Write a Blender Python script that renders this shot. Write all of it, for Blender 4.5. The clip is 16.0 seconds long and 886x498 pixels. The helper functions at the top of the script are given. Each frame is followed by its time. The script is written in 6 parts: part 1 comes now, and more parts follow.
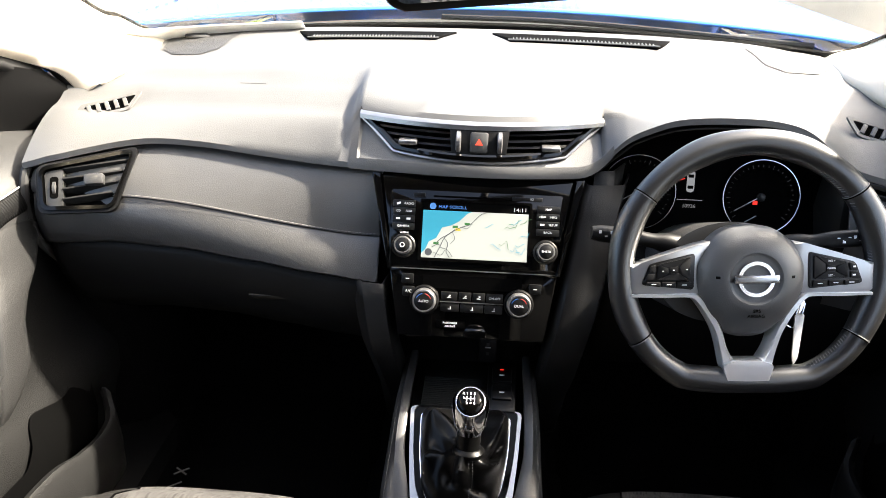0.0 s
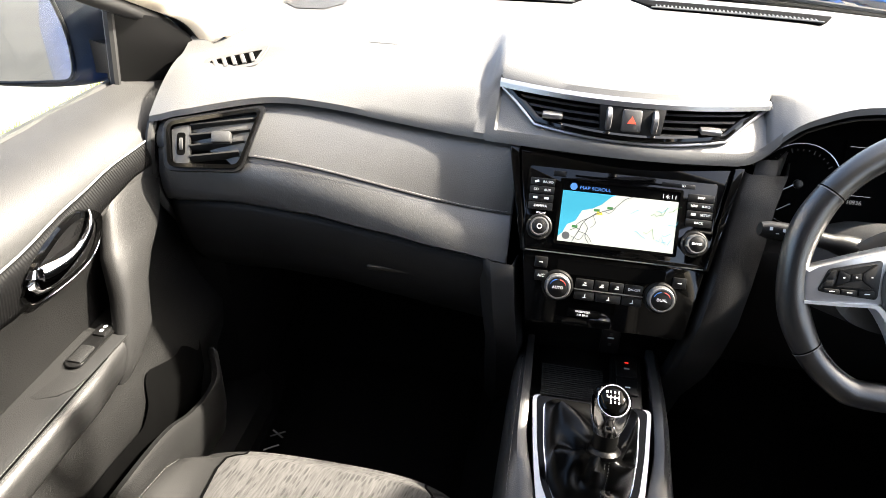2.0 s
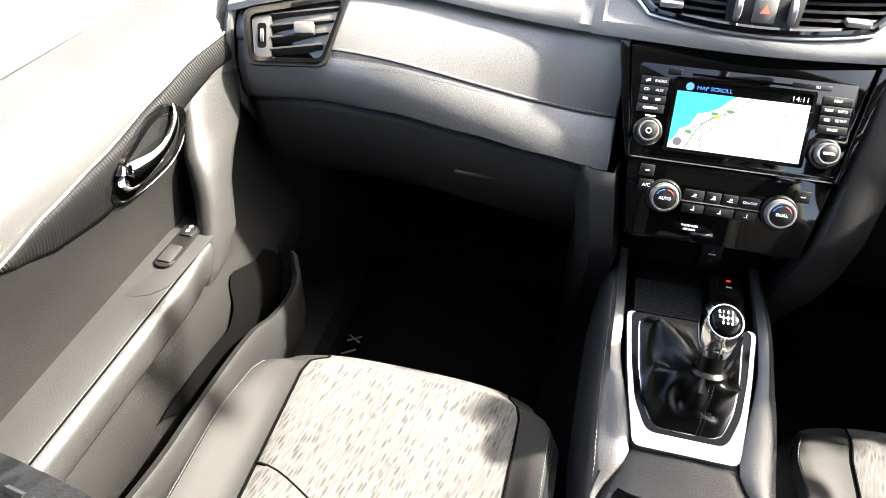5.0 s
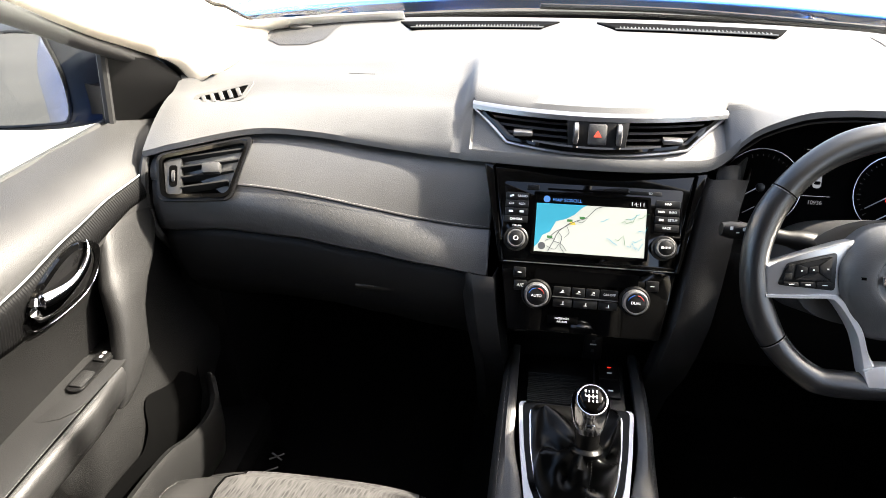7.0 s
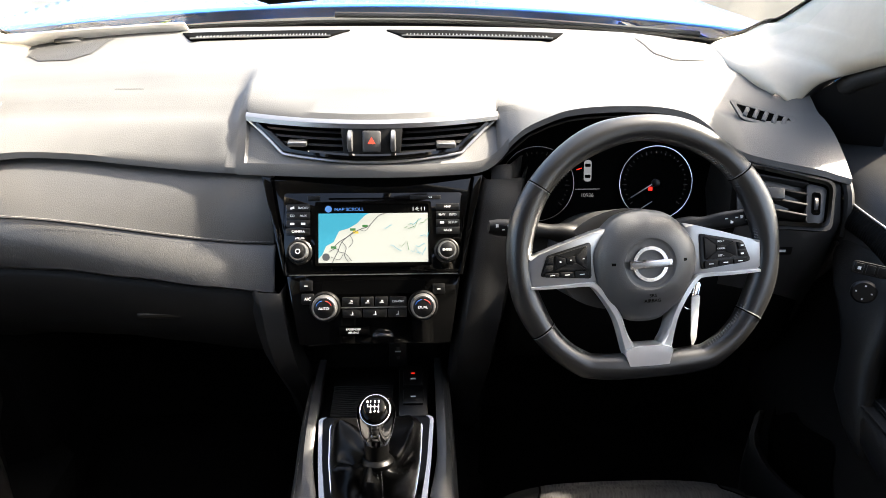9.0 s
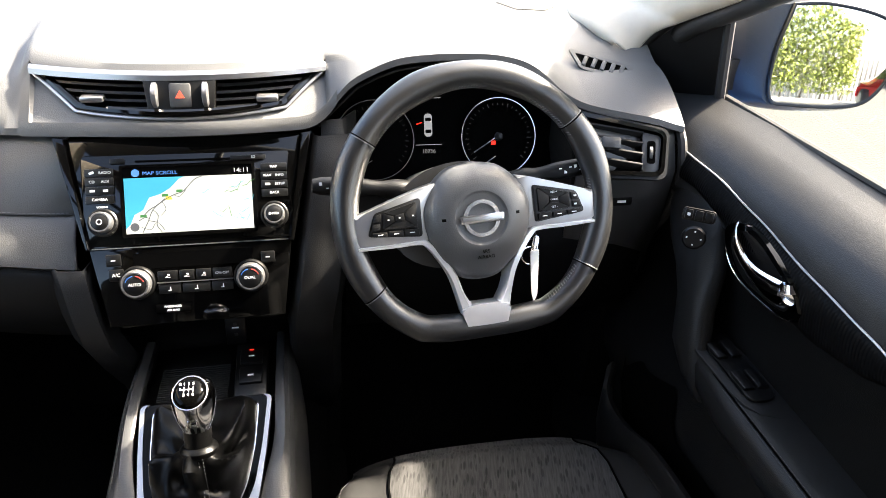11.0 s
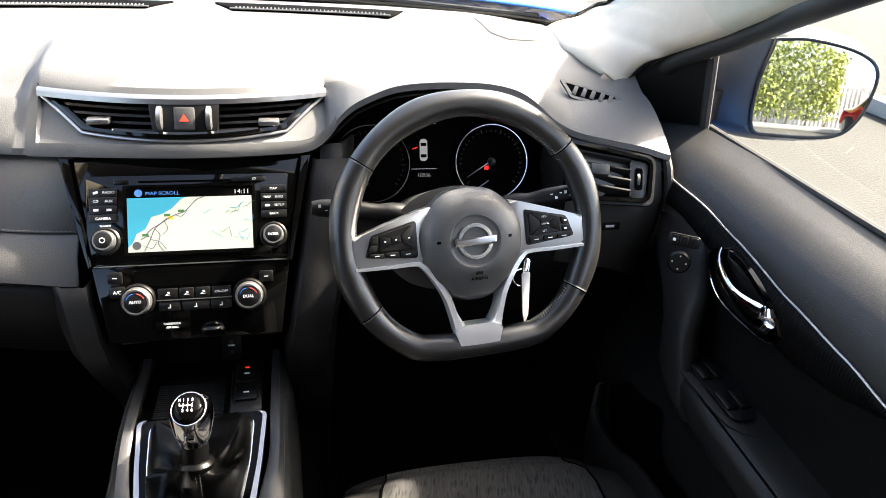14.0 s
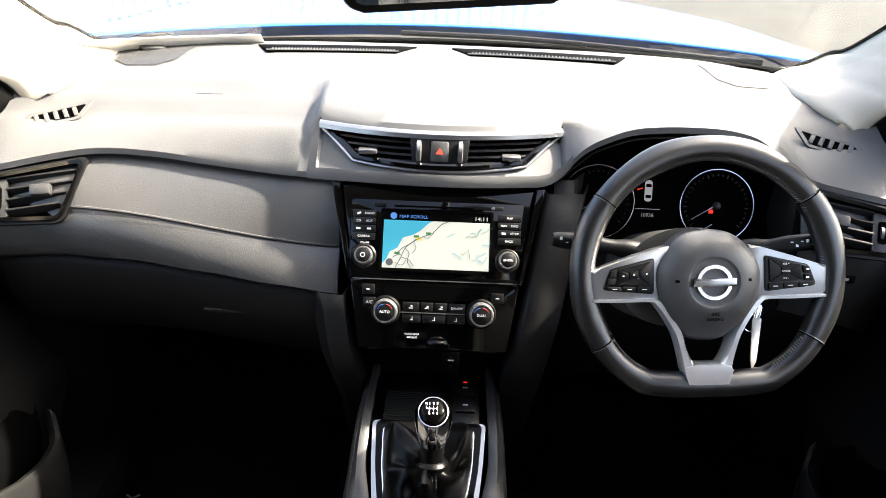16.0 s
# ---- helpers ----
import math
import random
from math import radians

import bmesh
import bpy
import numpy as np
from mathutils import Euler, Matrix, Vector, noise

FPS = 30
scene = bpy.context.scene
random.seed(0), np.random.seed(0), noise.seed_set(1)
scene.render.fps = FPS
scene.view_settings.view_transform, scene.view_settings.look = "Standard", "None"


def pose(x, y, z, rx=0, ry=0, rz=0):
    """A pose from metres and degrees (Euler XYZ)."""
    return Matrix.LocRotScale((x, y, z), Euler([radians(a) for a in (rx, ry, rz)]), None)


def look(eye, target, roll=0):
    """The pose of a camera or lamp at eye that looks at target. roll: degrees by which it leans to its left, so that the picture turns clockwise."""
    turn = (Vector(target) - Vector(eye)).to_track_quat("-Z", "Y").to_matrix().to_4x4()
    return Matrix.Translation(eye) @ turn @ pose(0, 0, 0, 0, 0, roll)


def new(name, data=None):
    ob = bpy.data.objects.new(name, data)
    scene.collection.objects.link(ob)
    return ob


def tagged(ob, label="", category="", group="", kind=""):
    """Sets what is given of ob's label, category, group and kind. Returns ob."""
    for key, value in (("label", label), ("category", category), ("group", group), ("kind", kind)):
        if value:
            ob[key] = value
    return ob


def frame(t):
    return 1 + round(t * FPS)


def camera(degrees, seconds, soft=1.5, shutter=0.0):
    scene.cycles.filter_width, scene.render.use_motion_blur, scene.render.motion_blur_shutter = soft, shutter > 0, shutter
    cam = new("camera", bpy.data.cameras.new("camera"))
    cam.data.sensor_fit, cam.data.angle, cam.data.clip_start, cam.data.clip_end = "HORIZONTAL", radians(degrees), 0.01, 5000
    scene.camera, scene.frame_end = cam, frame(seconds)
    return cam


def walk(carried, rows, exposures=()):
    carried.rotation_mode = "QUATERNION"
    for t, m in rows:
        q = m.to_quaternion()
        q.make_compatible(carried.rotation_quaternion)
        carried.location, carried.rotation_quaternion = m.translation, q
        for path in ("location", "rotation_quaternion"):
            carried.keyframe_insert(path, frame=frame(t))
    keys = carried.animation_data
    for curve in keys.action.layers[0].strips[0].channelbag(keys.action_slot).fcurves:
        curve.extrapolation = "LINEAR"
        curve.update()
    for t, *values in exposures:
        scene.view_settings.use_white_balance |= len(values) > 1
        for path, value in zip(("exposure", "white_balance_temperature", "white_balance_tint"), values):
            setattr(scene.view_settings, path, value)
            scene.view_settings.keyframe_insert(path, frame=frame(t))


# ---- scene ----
cam = camera(68.5, 16.0, soft=0.8)
# seconds, place, turn
PATH = [
    (0.0, 0.0176, 0.0002, 1.4285, 60.59, -0.67, 4.67),
    (0.5, -0.0146, 0.0042, 1.4299, 60.44, -1.08, 5.85),
    (1.0, -0.0470, 0.0067, 1.4298, 60.38, -1.32, 7.32),
    (1.5, -0.0881, 0.0220, 1.4321, 59.59, -1.61, 8.39),
    (2.0, -0.1206, 0.0450, 1.4181, 57.21, -1.88, 9.91),
    (2.5, -0.1495, 0.0792, 1.3994, 52.59, -1.24, 12.47),
    (3.0, -0.1769, 0.0998, 1.3752, 48.58, -0.50, 14.70),
    (3.2, -0.1891, 0.1095, 1.3639, 46.96, -0.18, 14.80),
    (5.3, -0.1822, 0.0577, 1.3865, 50.66, -0.52, 14.07),
    (5.5, -0.1762, 0.0469, 1.3909, 52.45, -0.67, 13.50),
    (6.0, -0.1475, 0.0175, 1.4074, 55.80, -0.62, 11.97),
    (6.5, -0.1156, 0.0062, 1.4139, 58.11, -0.19, 10.60),
    (7.0, -0.0841, 0.0001, 1.4216, 59.96, 0.37, 8.67),
    (7.5, -0.0549, 0.0028, 1.4217, 60.28, 0.78, 6.67),
    (8.0, -0.0086, 0.0153, 1.4146, 60.46, 0.63, 3.40),
    (8.5, 0.0240, 0.0208, 1.4151, 60.44, -0.08, 0.05),
    (9.0, 0.0647, 0.0259, 1.4135, 60.84, -0.50, -2.27),
    (9.5, 0.0905, 0.0335, 1.4061, 60.95, -1.04, -4.74),
    (10.0, 0.1191, 0.0429, 1.3969, 60.89, -1.56, -7.54),
    (10.2, 0.1333, 0.0469, 1.3925, 60.72, -1.67, -8.44),
    (12.3, 0.1742, 0.0694, 1.3457, 54.46, -3.99, -12.75),
    (12.5, 0.1737, 0.0682, 1.3448, 54.23, -3.98, -12.88),
    (13.0, 0.1736, 0.0651, 1.3530, 55.17, -3.72, -12.91),
    (13.5, 0.1675, 0.0550, 1.3698, 57.70, -3.73, -12.56),
    (14.0, 0.1534, 0.0401, 1.3867, 60.46, -3.58, -11.44),
    (14.5, 0.1258, 0.0288, 1.3989, 62.42, -3.51, -9.00),
    (15.0, 0.0831, 0.0219, 1.4015, 62.55, -2.86, -4.65),
    (15.5, 0.0453, 0.0097, 1.4064, 62.53, -2.16, -0.96),
    (16.0, 0.0208, -0.0032, 1.4010, 63.02, -1.76, 1.56),
]
walk(cam, [(t, pose(x, y, z, rx, ry, rz)) for t, x, y, z, rx, ry, rz in PATH],
     exposures=[(0, 3.4, 7100, 10), (1.5, 3.4, 7100, 10), (3.0, 4.45, 6950, 9), (5.5, 4.5, 6850, 9), (6.5, 3.6, 6900, 10), (8, 3.35, 7200, 10), (10, 3.45, 7300, 10), (12.5, 4.55, 7400, 10), (13.2, 4.35, 7400, 10), (14, 3.55, 7300, 10), (16, 3.4, 7100, 10)])

# ---- light ----
SUN_DIR = Vector((1.0, 0.34, 1.0)).normalized()
world = bpy.data.worlds.new("sky")
scene.world = world
world.use_nodes = True
wn = world.node_tree.nodes
sky = wn.new("ShaderNodeTexSky")
sky.sky_type = "NISHITA"
sky.sun_disc = False
sky.dust_density = 4.0
sky.air_density = 0.7
sky.sun_elevation = math.asin(SUN_DIR.z)
sky.sun_rotation = math.atan2(SUN_DIR.x, SUN_DIR.y)
world.node_tree.links.new(sky.outputs[0], wn["Background"].inputs[0])
wn["Background"].inputs[1].default_value = 0.13
sun = new("sun", bpy.data.lights.new("sun", "SUN"))
sun.data.energy = 4.2
sun.data.angle = radians(2.5)
sun.data.color = (1.0, 0.95, 0.87)
sun.matrix_world = look((3, 5, 8), Vector((3, 5, 8)) - SUN_DIR)


# ---- materials ----
def material(name, base, rough=0.5, metal=0.0, grain=0.0, size=0.0012, wear=0.15, spread=6.0, coat=0.0, kind="VORONOI", specular=0.5):
    """A surface with two scales of variation: broad soiling and a fine grain relief (size in metres)."""
    m = bpy.data.materials.new(name)
    m.use_nodes = True
    n, l = m.node_tree.nodes, m.node_tree.links
    b = n["Principled BSDF"]
    b.inputs["Roughness"].default_value = rough
    b.inputs["Metallic"].default_value = metal
    b.inputs["Coat Weight"].default_value = coat
    b.inputs["Coat Roughness"].default_value = 0.06
    b.inputs["Specular IOR Level"].default_value = specular
    co = n.new("ShaderNodeTexCoord")
    no = n.new("ShaderNodeTexNoise")
    no.inputs["Scale"].default_value = spread
    no.inputs["Detail"].default_value = 6
    no.inputs["Roughness"].default_value = 0.65
    l.new(co.outputs["Object"], no.inputs["Vector"])
    ramp = n.new("ShaderNodeMapRange")
    ramp.inputs[1].default_value, ramp.inputs[2].default_value = 0.3, 0.7
    ramp.inputs[3].default_value, ramp.inputs[4].default_value = 1 - wear, 1 + wear
    l.new(no.outputs[0], ramp.inputs[0])
    mul = n.new("ShaderNodeVectorMath")
    mul.operation = "MULTIPLY"
    mul.inputs[0].default_value = base
    l.new(ramp.outputs[0], mul.inputs[1])
    l.new(mul.outputs[0], b.inputs["Base Color"])
    rr = n.new("ShaderNodeMapRange")
    rr.inputs[3].default_value, rr.inputs[4].default_value = max(0.02, rough * (1 - wear * 0.7)), min(1, rough * (1 + wear * 0.7))
    l.new(no.outputs[0], rr.inputs[0])
    l.new(rr.outputs[0], b.inputs["Roughness"])
    if grain:
        if kind == "VORONOI":
            g = n.new("ShaderNodeTexVoronoi")
            g.inputs["Scale"].default_value = 1 / size
            g.inputs["Randomness"].default_value = 0.9
        else:
            g = n.new("ShaderNodeTexNoise")
            g.inputs["Scale"].default_value = 1 / size
            g.inputs["Detail"].default_value = 3
        l.new(co.outputs["Object"], g.inputs["Vector"])
        bu = n.new("ShaderNodeBump")
        bu.inputs["Strength"].default_value = grain
        bu.inputs["Distance"].default_value = size * 0.5
        l.new(g.outputs[0], bu.inputs["Height"])
        l.new(bu.outputs[0], b.inputs["Normal"])
    return m


def glow(name, base, strength):
    m = material(name, [0.06 * c for c in base], 0.3, specular=0.2)
    b = m.node_tree.nodes["Principled BSDF"]
    b.inputs["Emission Color"].default_value = (*base, 1)
    b.inputs["Emission Strength"].default_value = strength * 0.15
    return m


def glazing(name, tint=(1, 1, 1), gloss=0.05):
    """Thin clear glass: mostly see-through, with a weak mirror of the surroundings."""
    m = bpy.data.materials.new(name)
    m.use_nodes = True
    n, l = m.node_tree.nodes, m.node_tree.links
    n.remove(n["Principled BSDF"])
    t = n.new("ShaderNodeBsdfTransparent")
    t.inputs[0].default_value = (*tint, 1)
    g = n.new("ShaderNodeBsdfGlossy")
    g.inputs["Roughness"].default_value = 0.01
    mix = n.new("ShaderNodeMixShader")
    mix.inputs[0].default_value = gloss
    l.new(t.outputs[0], mix.inputs[1])
    l.new(g.outputs[0], mix.inputs[2])
    l.new(mix.outputs[0], n["Material Output"].inputs[0])
    return m


SOFT = material("soft_dash_plastic", (0.072, 0.072, 0.0715), 0.5, grain=0.22, size=0.0016)
LEATHER = material("dark_leather", (0.048, 0.048, 0.0476), 0.34, grain=0.3, size=0.0014)
HARD = material("hard_grey_plastic", (0.030, 0.030, 0.0297), 0.42, grain=0.3, size=0.001)
# kept under the dashboard's grey, with the glovebox's shade in the colour
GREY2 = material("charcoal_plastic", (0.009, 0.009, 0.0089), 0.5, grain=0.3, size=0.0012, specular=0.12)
DARK = material("black_plastic", (0.003, 0.003, 0.003), 0.38, grain=0.2, size=0.001, specular=0.3)
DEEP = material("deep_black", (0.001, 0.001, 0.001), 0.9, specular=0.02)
PIANO = material("gloss_black", (0.0012, 0.0012, 0.0012), 0.05, wear=0.3, spread=20, specular=0.28)
EMBLEM = material("brushed_chrome", (0.62, 0.62, 0.63), 0.20, metal=0.95, wear=0.1)
ARM = material("armrest_leather", (0.012, 0.012, 0.0119), 0.42, grain=0.3, size=0.0013, specular=0.22)
SHINE = material("dark_gloss_black", (0.0008, 0.0008, 0.0008), 0.08, wear=0.2, spread=20, specular=0.07)
SATIN = material("satin_silver", (0.30, 0.30, 0.305), 0.30, metal=0.85, wear=0.1)
CHROME = material("chrome", (0.75, 0.75, 0.77), 0.08, metal=1.0, wear=0.1)
RUBBER = material("rubber_seal", (0.01, 0.01, 0.01), 0.7)
# cheek plastic, darkened for the shade beside the stack
CHEEK = material("shade_dark_cheek_plastic", (0.009, 0.009, 0.0089), 0.5, grain=0.3, size=0.0014, specular=0.2)
DIAL = material("dial_rim_metal", (0.34, 0.34, 0.35), 0.22, metal=1.0, wear=0.1)
SEAM = material("pale_dash_thread", (0.17, 0.167, 0.164), 0.8)
THREAD = material("grey_thread", (0.055, 0.054, 0.053), 0.8)
HEADLINER = material("grey_roof_cloth", (0.22, 0.21, 0.20), 0.9, grain=0.4, size=0.0008, kind="NOISE")
BEIGE = material("beige_pillar_cloth", (0.5, 0.45, 0.37), 0.85, grain=0.4, size=0.0008, kind="NOISE")
DOOR = material("door_plastic", (0.019, 0.019, 0.0188), 0.42, grain=0.3, size=0.0013, specular=0.25)
# DOOR's plastic again, darkened to carry the shade low on the doors
LINING = material("shaded_door_plastic", (0.0055, 0.0055, 0.0054), 0.5, grain=0.3, size=0.0018, specular=0.07)
POCKET = material("pocket_plastic", (0.007, 0.007, 0.0069), 0.45, grain=0.3, size=0.0016, specular=0.3)
SCUTTLE = material("weathered_plastic", (0.022, 0.022, 0.0215), 0.6, wear=0.3, spread=12, grain=0.3)
# far below the plastic's own tone: the footwell's shade is in this colour
LOWER = material("shade_dark_lower_trim", (0.0012, 0.0012, 0.0012), 0.6, grain=0.2, specular=0.12)
WHEEL = material("wheel_leather", (0.011, 0.011, 0.0109), 0.32, grain=0.16, size=0.0013, specular=0.75, wear=0.08, spread=25)
HUB = material("airbag_cover_plastic", (0.062, 0.062, 0.0615), 0.42, grain=0.16, size=0.0016, wear=0.06)
RAIL = material("rail_leather", (0.026, 0.026, 0.0258), 0.36, grain=0.3, size=0.0014)
SPOKE = material("dark_satin_metal", (0.36, 0.36, 0.363), 0.34, metal=0.7, wear=0.1)
SLAT = material("slat_plastic", (0.014, 0.014, 0.0138), 0.6, grain=0.2, specular=0.08)
VENT = material("vent_plastic", (0.019, 0.019, 0.0188), 0.4, grain=0.25, size=0.0012)
# almost black so that the floor looks deep in shade
CARPET = material("shade_dark_carpet", (0.0012, 0.0012, 0.0012), 0.95, grain=0.9, size=0.003, kind="NOISE", specular=0.05)
PAINT = material("blue_paint", (0.025, 0.15, 0.50), 0.12, wear=0.05, specular=0.4, coat=0.5)
MIRROR = material("mirror_glass", (0.85, 0.87, 0.88), 0.01, metal=1.0, wear=0.02)
WHITE = material("white_print", (0.75, 0.75, 0.75), 0.6)
PAPER = material("white_paper", (0.8, 0.8, 0.78), 0.7)
RED = glow("red_lamp", (0.9, 0.03, 0.02), 0.9)
GLASS = glazing("clear_glass", (0.93, 0.97, 0.95), 0.05)
PRIVACY = glazing("privacy_glass", (0.10, 0.10, 0.105), 0.04)
SILVER = material("wheel_silver", (0.72, 0.72, 0.725), 0.30, metal=0.6, wear=0.08)


# ---- mesh helpers ----
BASE = {}


def thing(name, x, y, z, label, category, group="", kind=""):
    ob = new(name)
    ob.empty_display_size = 0.05
    ob.location = (x, y, z)
    BASE[ob] = Vector((x, y, z))
    return tagged(ob, label, category, group, kind)


def part(name, bm, mat, parent, label="", smooth=True, kind=""):
    """Link a bmesh, given in world coordinates, as one mesh under a thing or a part."""
    me = bpy.data.meshes.new(name)
    bmesh.ops.recalc_face_normals(bm, faces=bm.faces)
    base = BASE[parent] if parent else Vector()
    bmesh.ops.translate(bm, verts=bm.verts, vec=-base)
    bm.to_mesh(me)
    bm.free()
    me.materials.append(mat)
    if smooth:
        me.shade_smooth()
        me.set_sharp_from_angle(angle=radians(38))
    ob = new(name, me)
    if parent:
        ob.parent = parent
        BASE[ob] = base
    return tagged(ob, label, kind=kind)


def whole(name, bm, mat, label, category, kind="", group="", smooth=True):
    """A thing that is a single mesh."""
    c = sum((v.co for v in bm.verts), Vector()) / max(1, len(bm.verts))
    bmesh.ops.recalc_face_normals(bm, faces=bm.faces)
    bmesh.ops.translate(bm, verts=bm.verts, vec=-c)
    me = bpy.data.meshes.new(name)
    bm.to_mesh(me)
    bm.free()
    me.materials.append(mat)
    if smooth:
        me.shade_smooth()
        me.set_sharp_from_angle(angle=radians(38))
    ob = new(name, me)
    ob.location = c
    BASE[ob] = c
    return tagged(ob, label, category, group, kind)


def thick(ob, t, offset=-1.0):
    s = ob.modifiers.new("thickness", "SOLIDIFY")
    s.thickness, s.offset = t, offset
    return ob


def panel(x, y, z, recline=0.0, yaw=0.0):
    """A local frame on the dashboard: x right, y up along the face, z out of it towards the rear."""
    return Matrix.Translation((x, y, z)) @ Matrix.Rotation(radians(yaw), 4, "Z") @ Matrix.Rotation(radians(90 - recline), 4, "X")


def at(x=0.0, y=0.0, z=0.0, turn=0.0):
    return Matrix.Translation((x, y, z)) @ Matrix.Rotation(radians(turn), 4, "Z")


I4 = Matrix.Identity(4)


def box(bm, sx, sy, sz, m=I4, bevel=0.0, seg=2):
    r = bmesh.ops.create_cube(bm, size=1.0)
    vs = r["verts"]
    for v in vs:
        v.co = Vector((v.co.x * sx, v.co.y * sy, v.co.z * sz))
    if bevel:
        es = list({e for v in vs for e in v.link_edges})
        g = bmesh.ops.bevel(bm, geom=es, offset=bevel, segments=seg, profile=0.5, affect="EDGES")
        vs = list({v for f in g["faces"] for v in f.verts} | {v for v in vs if v.is_valid})
    bmesh.ops.transform(bm, matrix=m, verts=vs)
    return bm


def prism(bm, pts, depth, m=I4, bevel=0.0, seg=2):
    """A polygon in the local xy plane, raised along z."""
    lo = [bm.verts.new((x, y, 0)) for x, y in pts]
    hi = [bm.verts.new((x, y, depth)) for x, y in pts]
    n = len(pts)
    faces = [bm.faces.new(lo[::-1]), bm.faces.new(hi)]
    faces += [bm.faces.new((lo[i], lo[(i + 1) % n], hi[(i + 1) % n], hi[i])) for i in range(n)]
    vs = lo + hi
    if bevel:
        es = [e for e in faces[1].edges]
        g = bmesh.ops.bevel(bm, geom=es, offset=bevel, segments=seg, profile=0.5, affect="EDGES")
        vs = list({v for f in g["faces"] for v in f.verts} | {v for v in vs if v.is_valid})
    bmesh.ops.transform(bm, matrix=m, verts=vs)
    return bm


def rounded(w, h, r, n=5, cx=0.0, cy=0.0):
    out = []
    for k, (sx, sy) in enumerate(((1, 1), (-1, 1), (-1, -1), (1, -1))):
        for i in range(n + 1):
            a = radians(90 * k + 90 * i / n)
            out.append((cx + sx * (w / 2 - r) + r * math.cos(a), cy + sy * (h / 2 - r) + r * math.sin(a)))
    return out


def lathe(bm, prof, m=I4, seg=32, squash=1.0):
    """Turn a profile of (radius, height) round the local z axis."""
    rings = []
    for r, z in prof:
        rings.append([bm.verts.new(m @ Vector((r * math.cos(2 * math.pi * i / seg), squash * r * math.sin(2 * math.pi * i / seg), z))) for i in range(seg)])
    for a, b in zip(rings, rings[1:]):
        for i in range(seg):
            bm.faces.new((a[i], a[(i + 1) % seg], b[(i + 1) % seg], b[i]))
    bm.faces.new(rings[0][::-1])
    bm.faces.new(rings[-1])
    return bm


def loft(bm, rows, loop=False, close=False, cap=False):
    """Skin rows of points. loop: each row is a ring; close: the last row joins the first."""
    vs = [[bm.verts.new(p) for p in row] for row in rows]
    n = len(vs[0])
    pairs = list(zip(vs, vs[1:])) + ([(vs[-1], vs[0])] if close else [])
    for a, b in pairs:
        for i in range(n if loop else n - 1):
            j = (i + 1) % n
            bm.faces.new((a[i], a[j], b[j], b[i]))
    if cap:
        bm.faces.new(vs[0][::-1])
        bm.faces.new(vs[-1])
    return bm


def tube(bm, pts, r, seg=8, closed=False, flat=1.0):
    pts = [Vector(p) for p in pts]
    n = len(pts)
    rows = []
    up = Vector((0, 0, 1))
    for i, p in enumerate(pts):
        a = pts[(i - 1) % n] if closed else pts[max(0, i - 1)]
        b = pts[(i + 1) % n] if closed else pts[min(n - 1, i + 1)]
        d = (b - a).normalized()
        s = d.cross(up)
        s = s.normalized() if s.length > 1e-4 else Vector((1, 0, 0))
        u = s.cross(d)
        rad = r[i] if isinstance(r, (list, tuple)) else r
        rows.append([p + rad * (math.cos(2 * math.pi * k / seg) * s + flat * math.sin(2 * math.pi * k / seg) * u) for k in range(seg)])
    return loft(bm, rows, loop=True, close=closed, cap=not closed)


def spline(pts, n=40):
    """Catmull-Rom through the points."""
    p = [Vector(q) for q in pts]
    p = [2 * p[0] - p[1]] + p + [2 * p[-1] - p[-2]]
    out = []
    m = len(p) - 3
    for k in range(n + 1):
        s = min(k / n * m, m - 1e-6)
        i = int(s)
        t = s - i
        a, b, c, d = p[i], p[i + 1], p[i + 2], p[i + 3]
        out.append(0.5 * (2 * b + (c - a) * t + (2 * a - 5 * b + 4 * c - d) * t * t + (3 * b - a - 3 * c + d) * t ** 3))
    return out


def curve1(table, x):
    """Smooth interpolation in a table of (x, value...)."""
    if x <= table[0][0]:
        return table[0][1:]
    for a, b in zip(table, table[1:]):
        if x <= b[0]:
            t = (x - a[0]) / (b[0] - a[0])
            t = t * t * (3 - 2 * t) * 0.5 + t * 0.5
            return tuple(p + (q - p) * t for p, q in zip(a[1:], b[1:]))
    return table[-1][1:]


def smooth(a, b, x):
    t = max(0.0, min(1.0, (x - a) / (b - a)))
    return t * t * (3 - 2 * t)


def stitching(bm, pts, normal, length=0.0045, gap=0.0025, r=0.0006, lift=0.0008):
    """Single stitches, laid end to end along a path."""
    pts = [Vector(p) for p in pts]
    nrm = Vector(normal).normalized()
    run, pos = 0.0, 0.0
    for a, b in zip(pts, pts[1:]):
        d = b - a
        seg_len = d.length
        if seg_len < 1e-6:
            continue
        d.normalize()
        while pos < run + seg_len:
            p = a + d * (pos - run) + nrm * lift
            q = p + d * length
            s = d.cross(nrm).normalized() * r
            c = [bm.verts.new(v) for v in (p - s, p + s, q + s, q - s, p + nrm * r, q + nrm * r)]
            for f in ((0, 4, 5, 3), (4, 1, 2, 5), (0, 1, 4), (3, 5, 2), (0, 3, 2, 1)):
                bm.faces.new([c[i] for i in f])
            pos += length + gap
        run += seg_len
    return bm


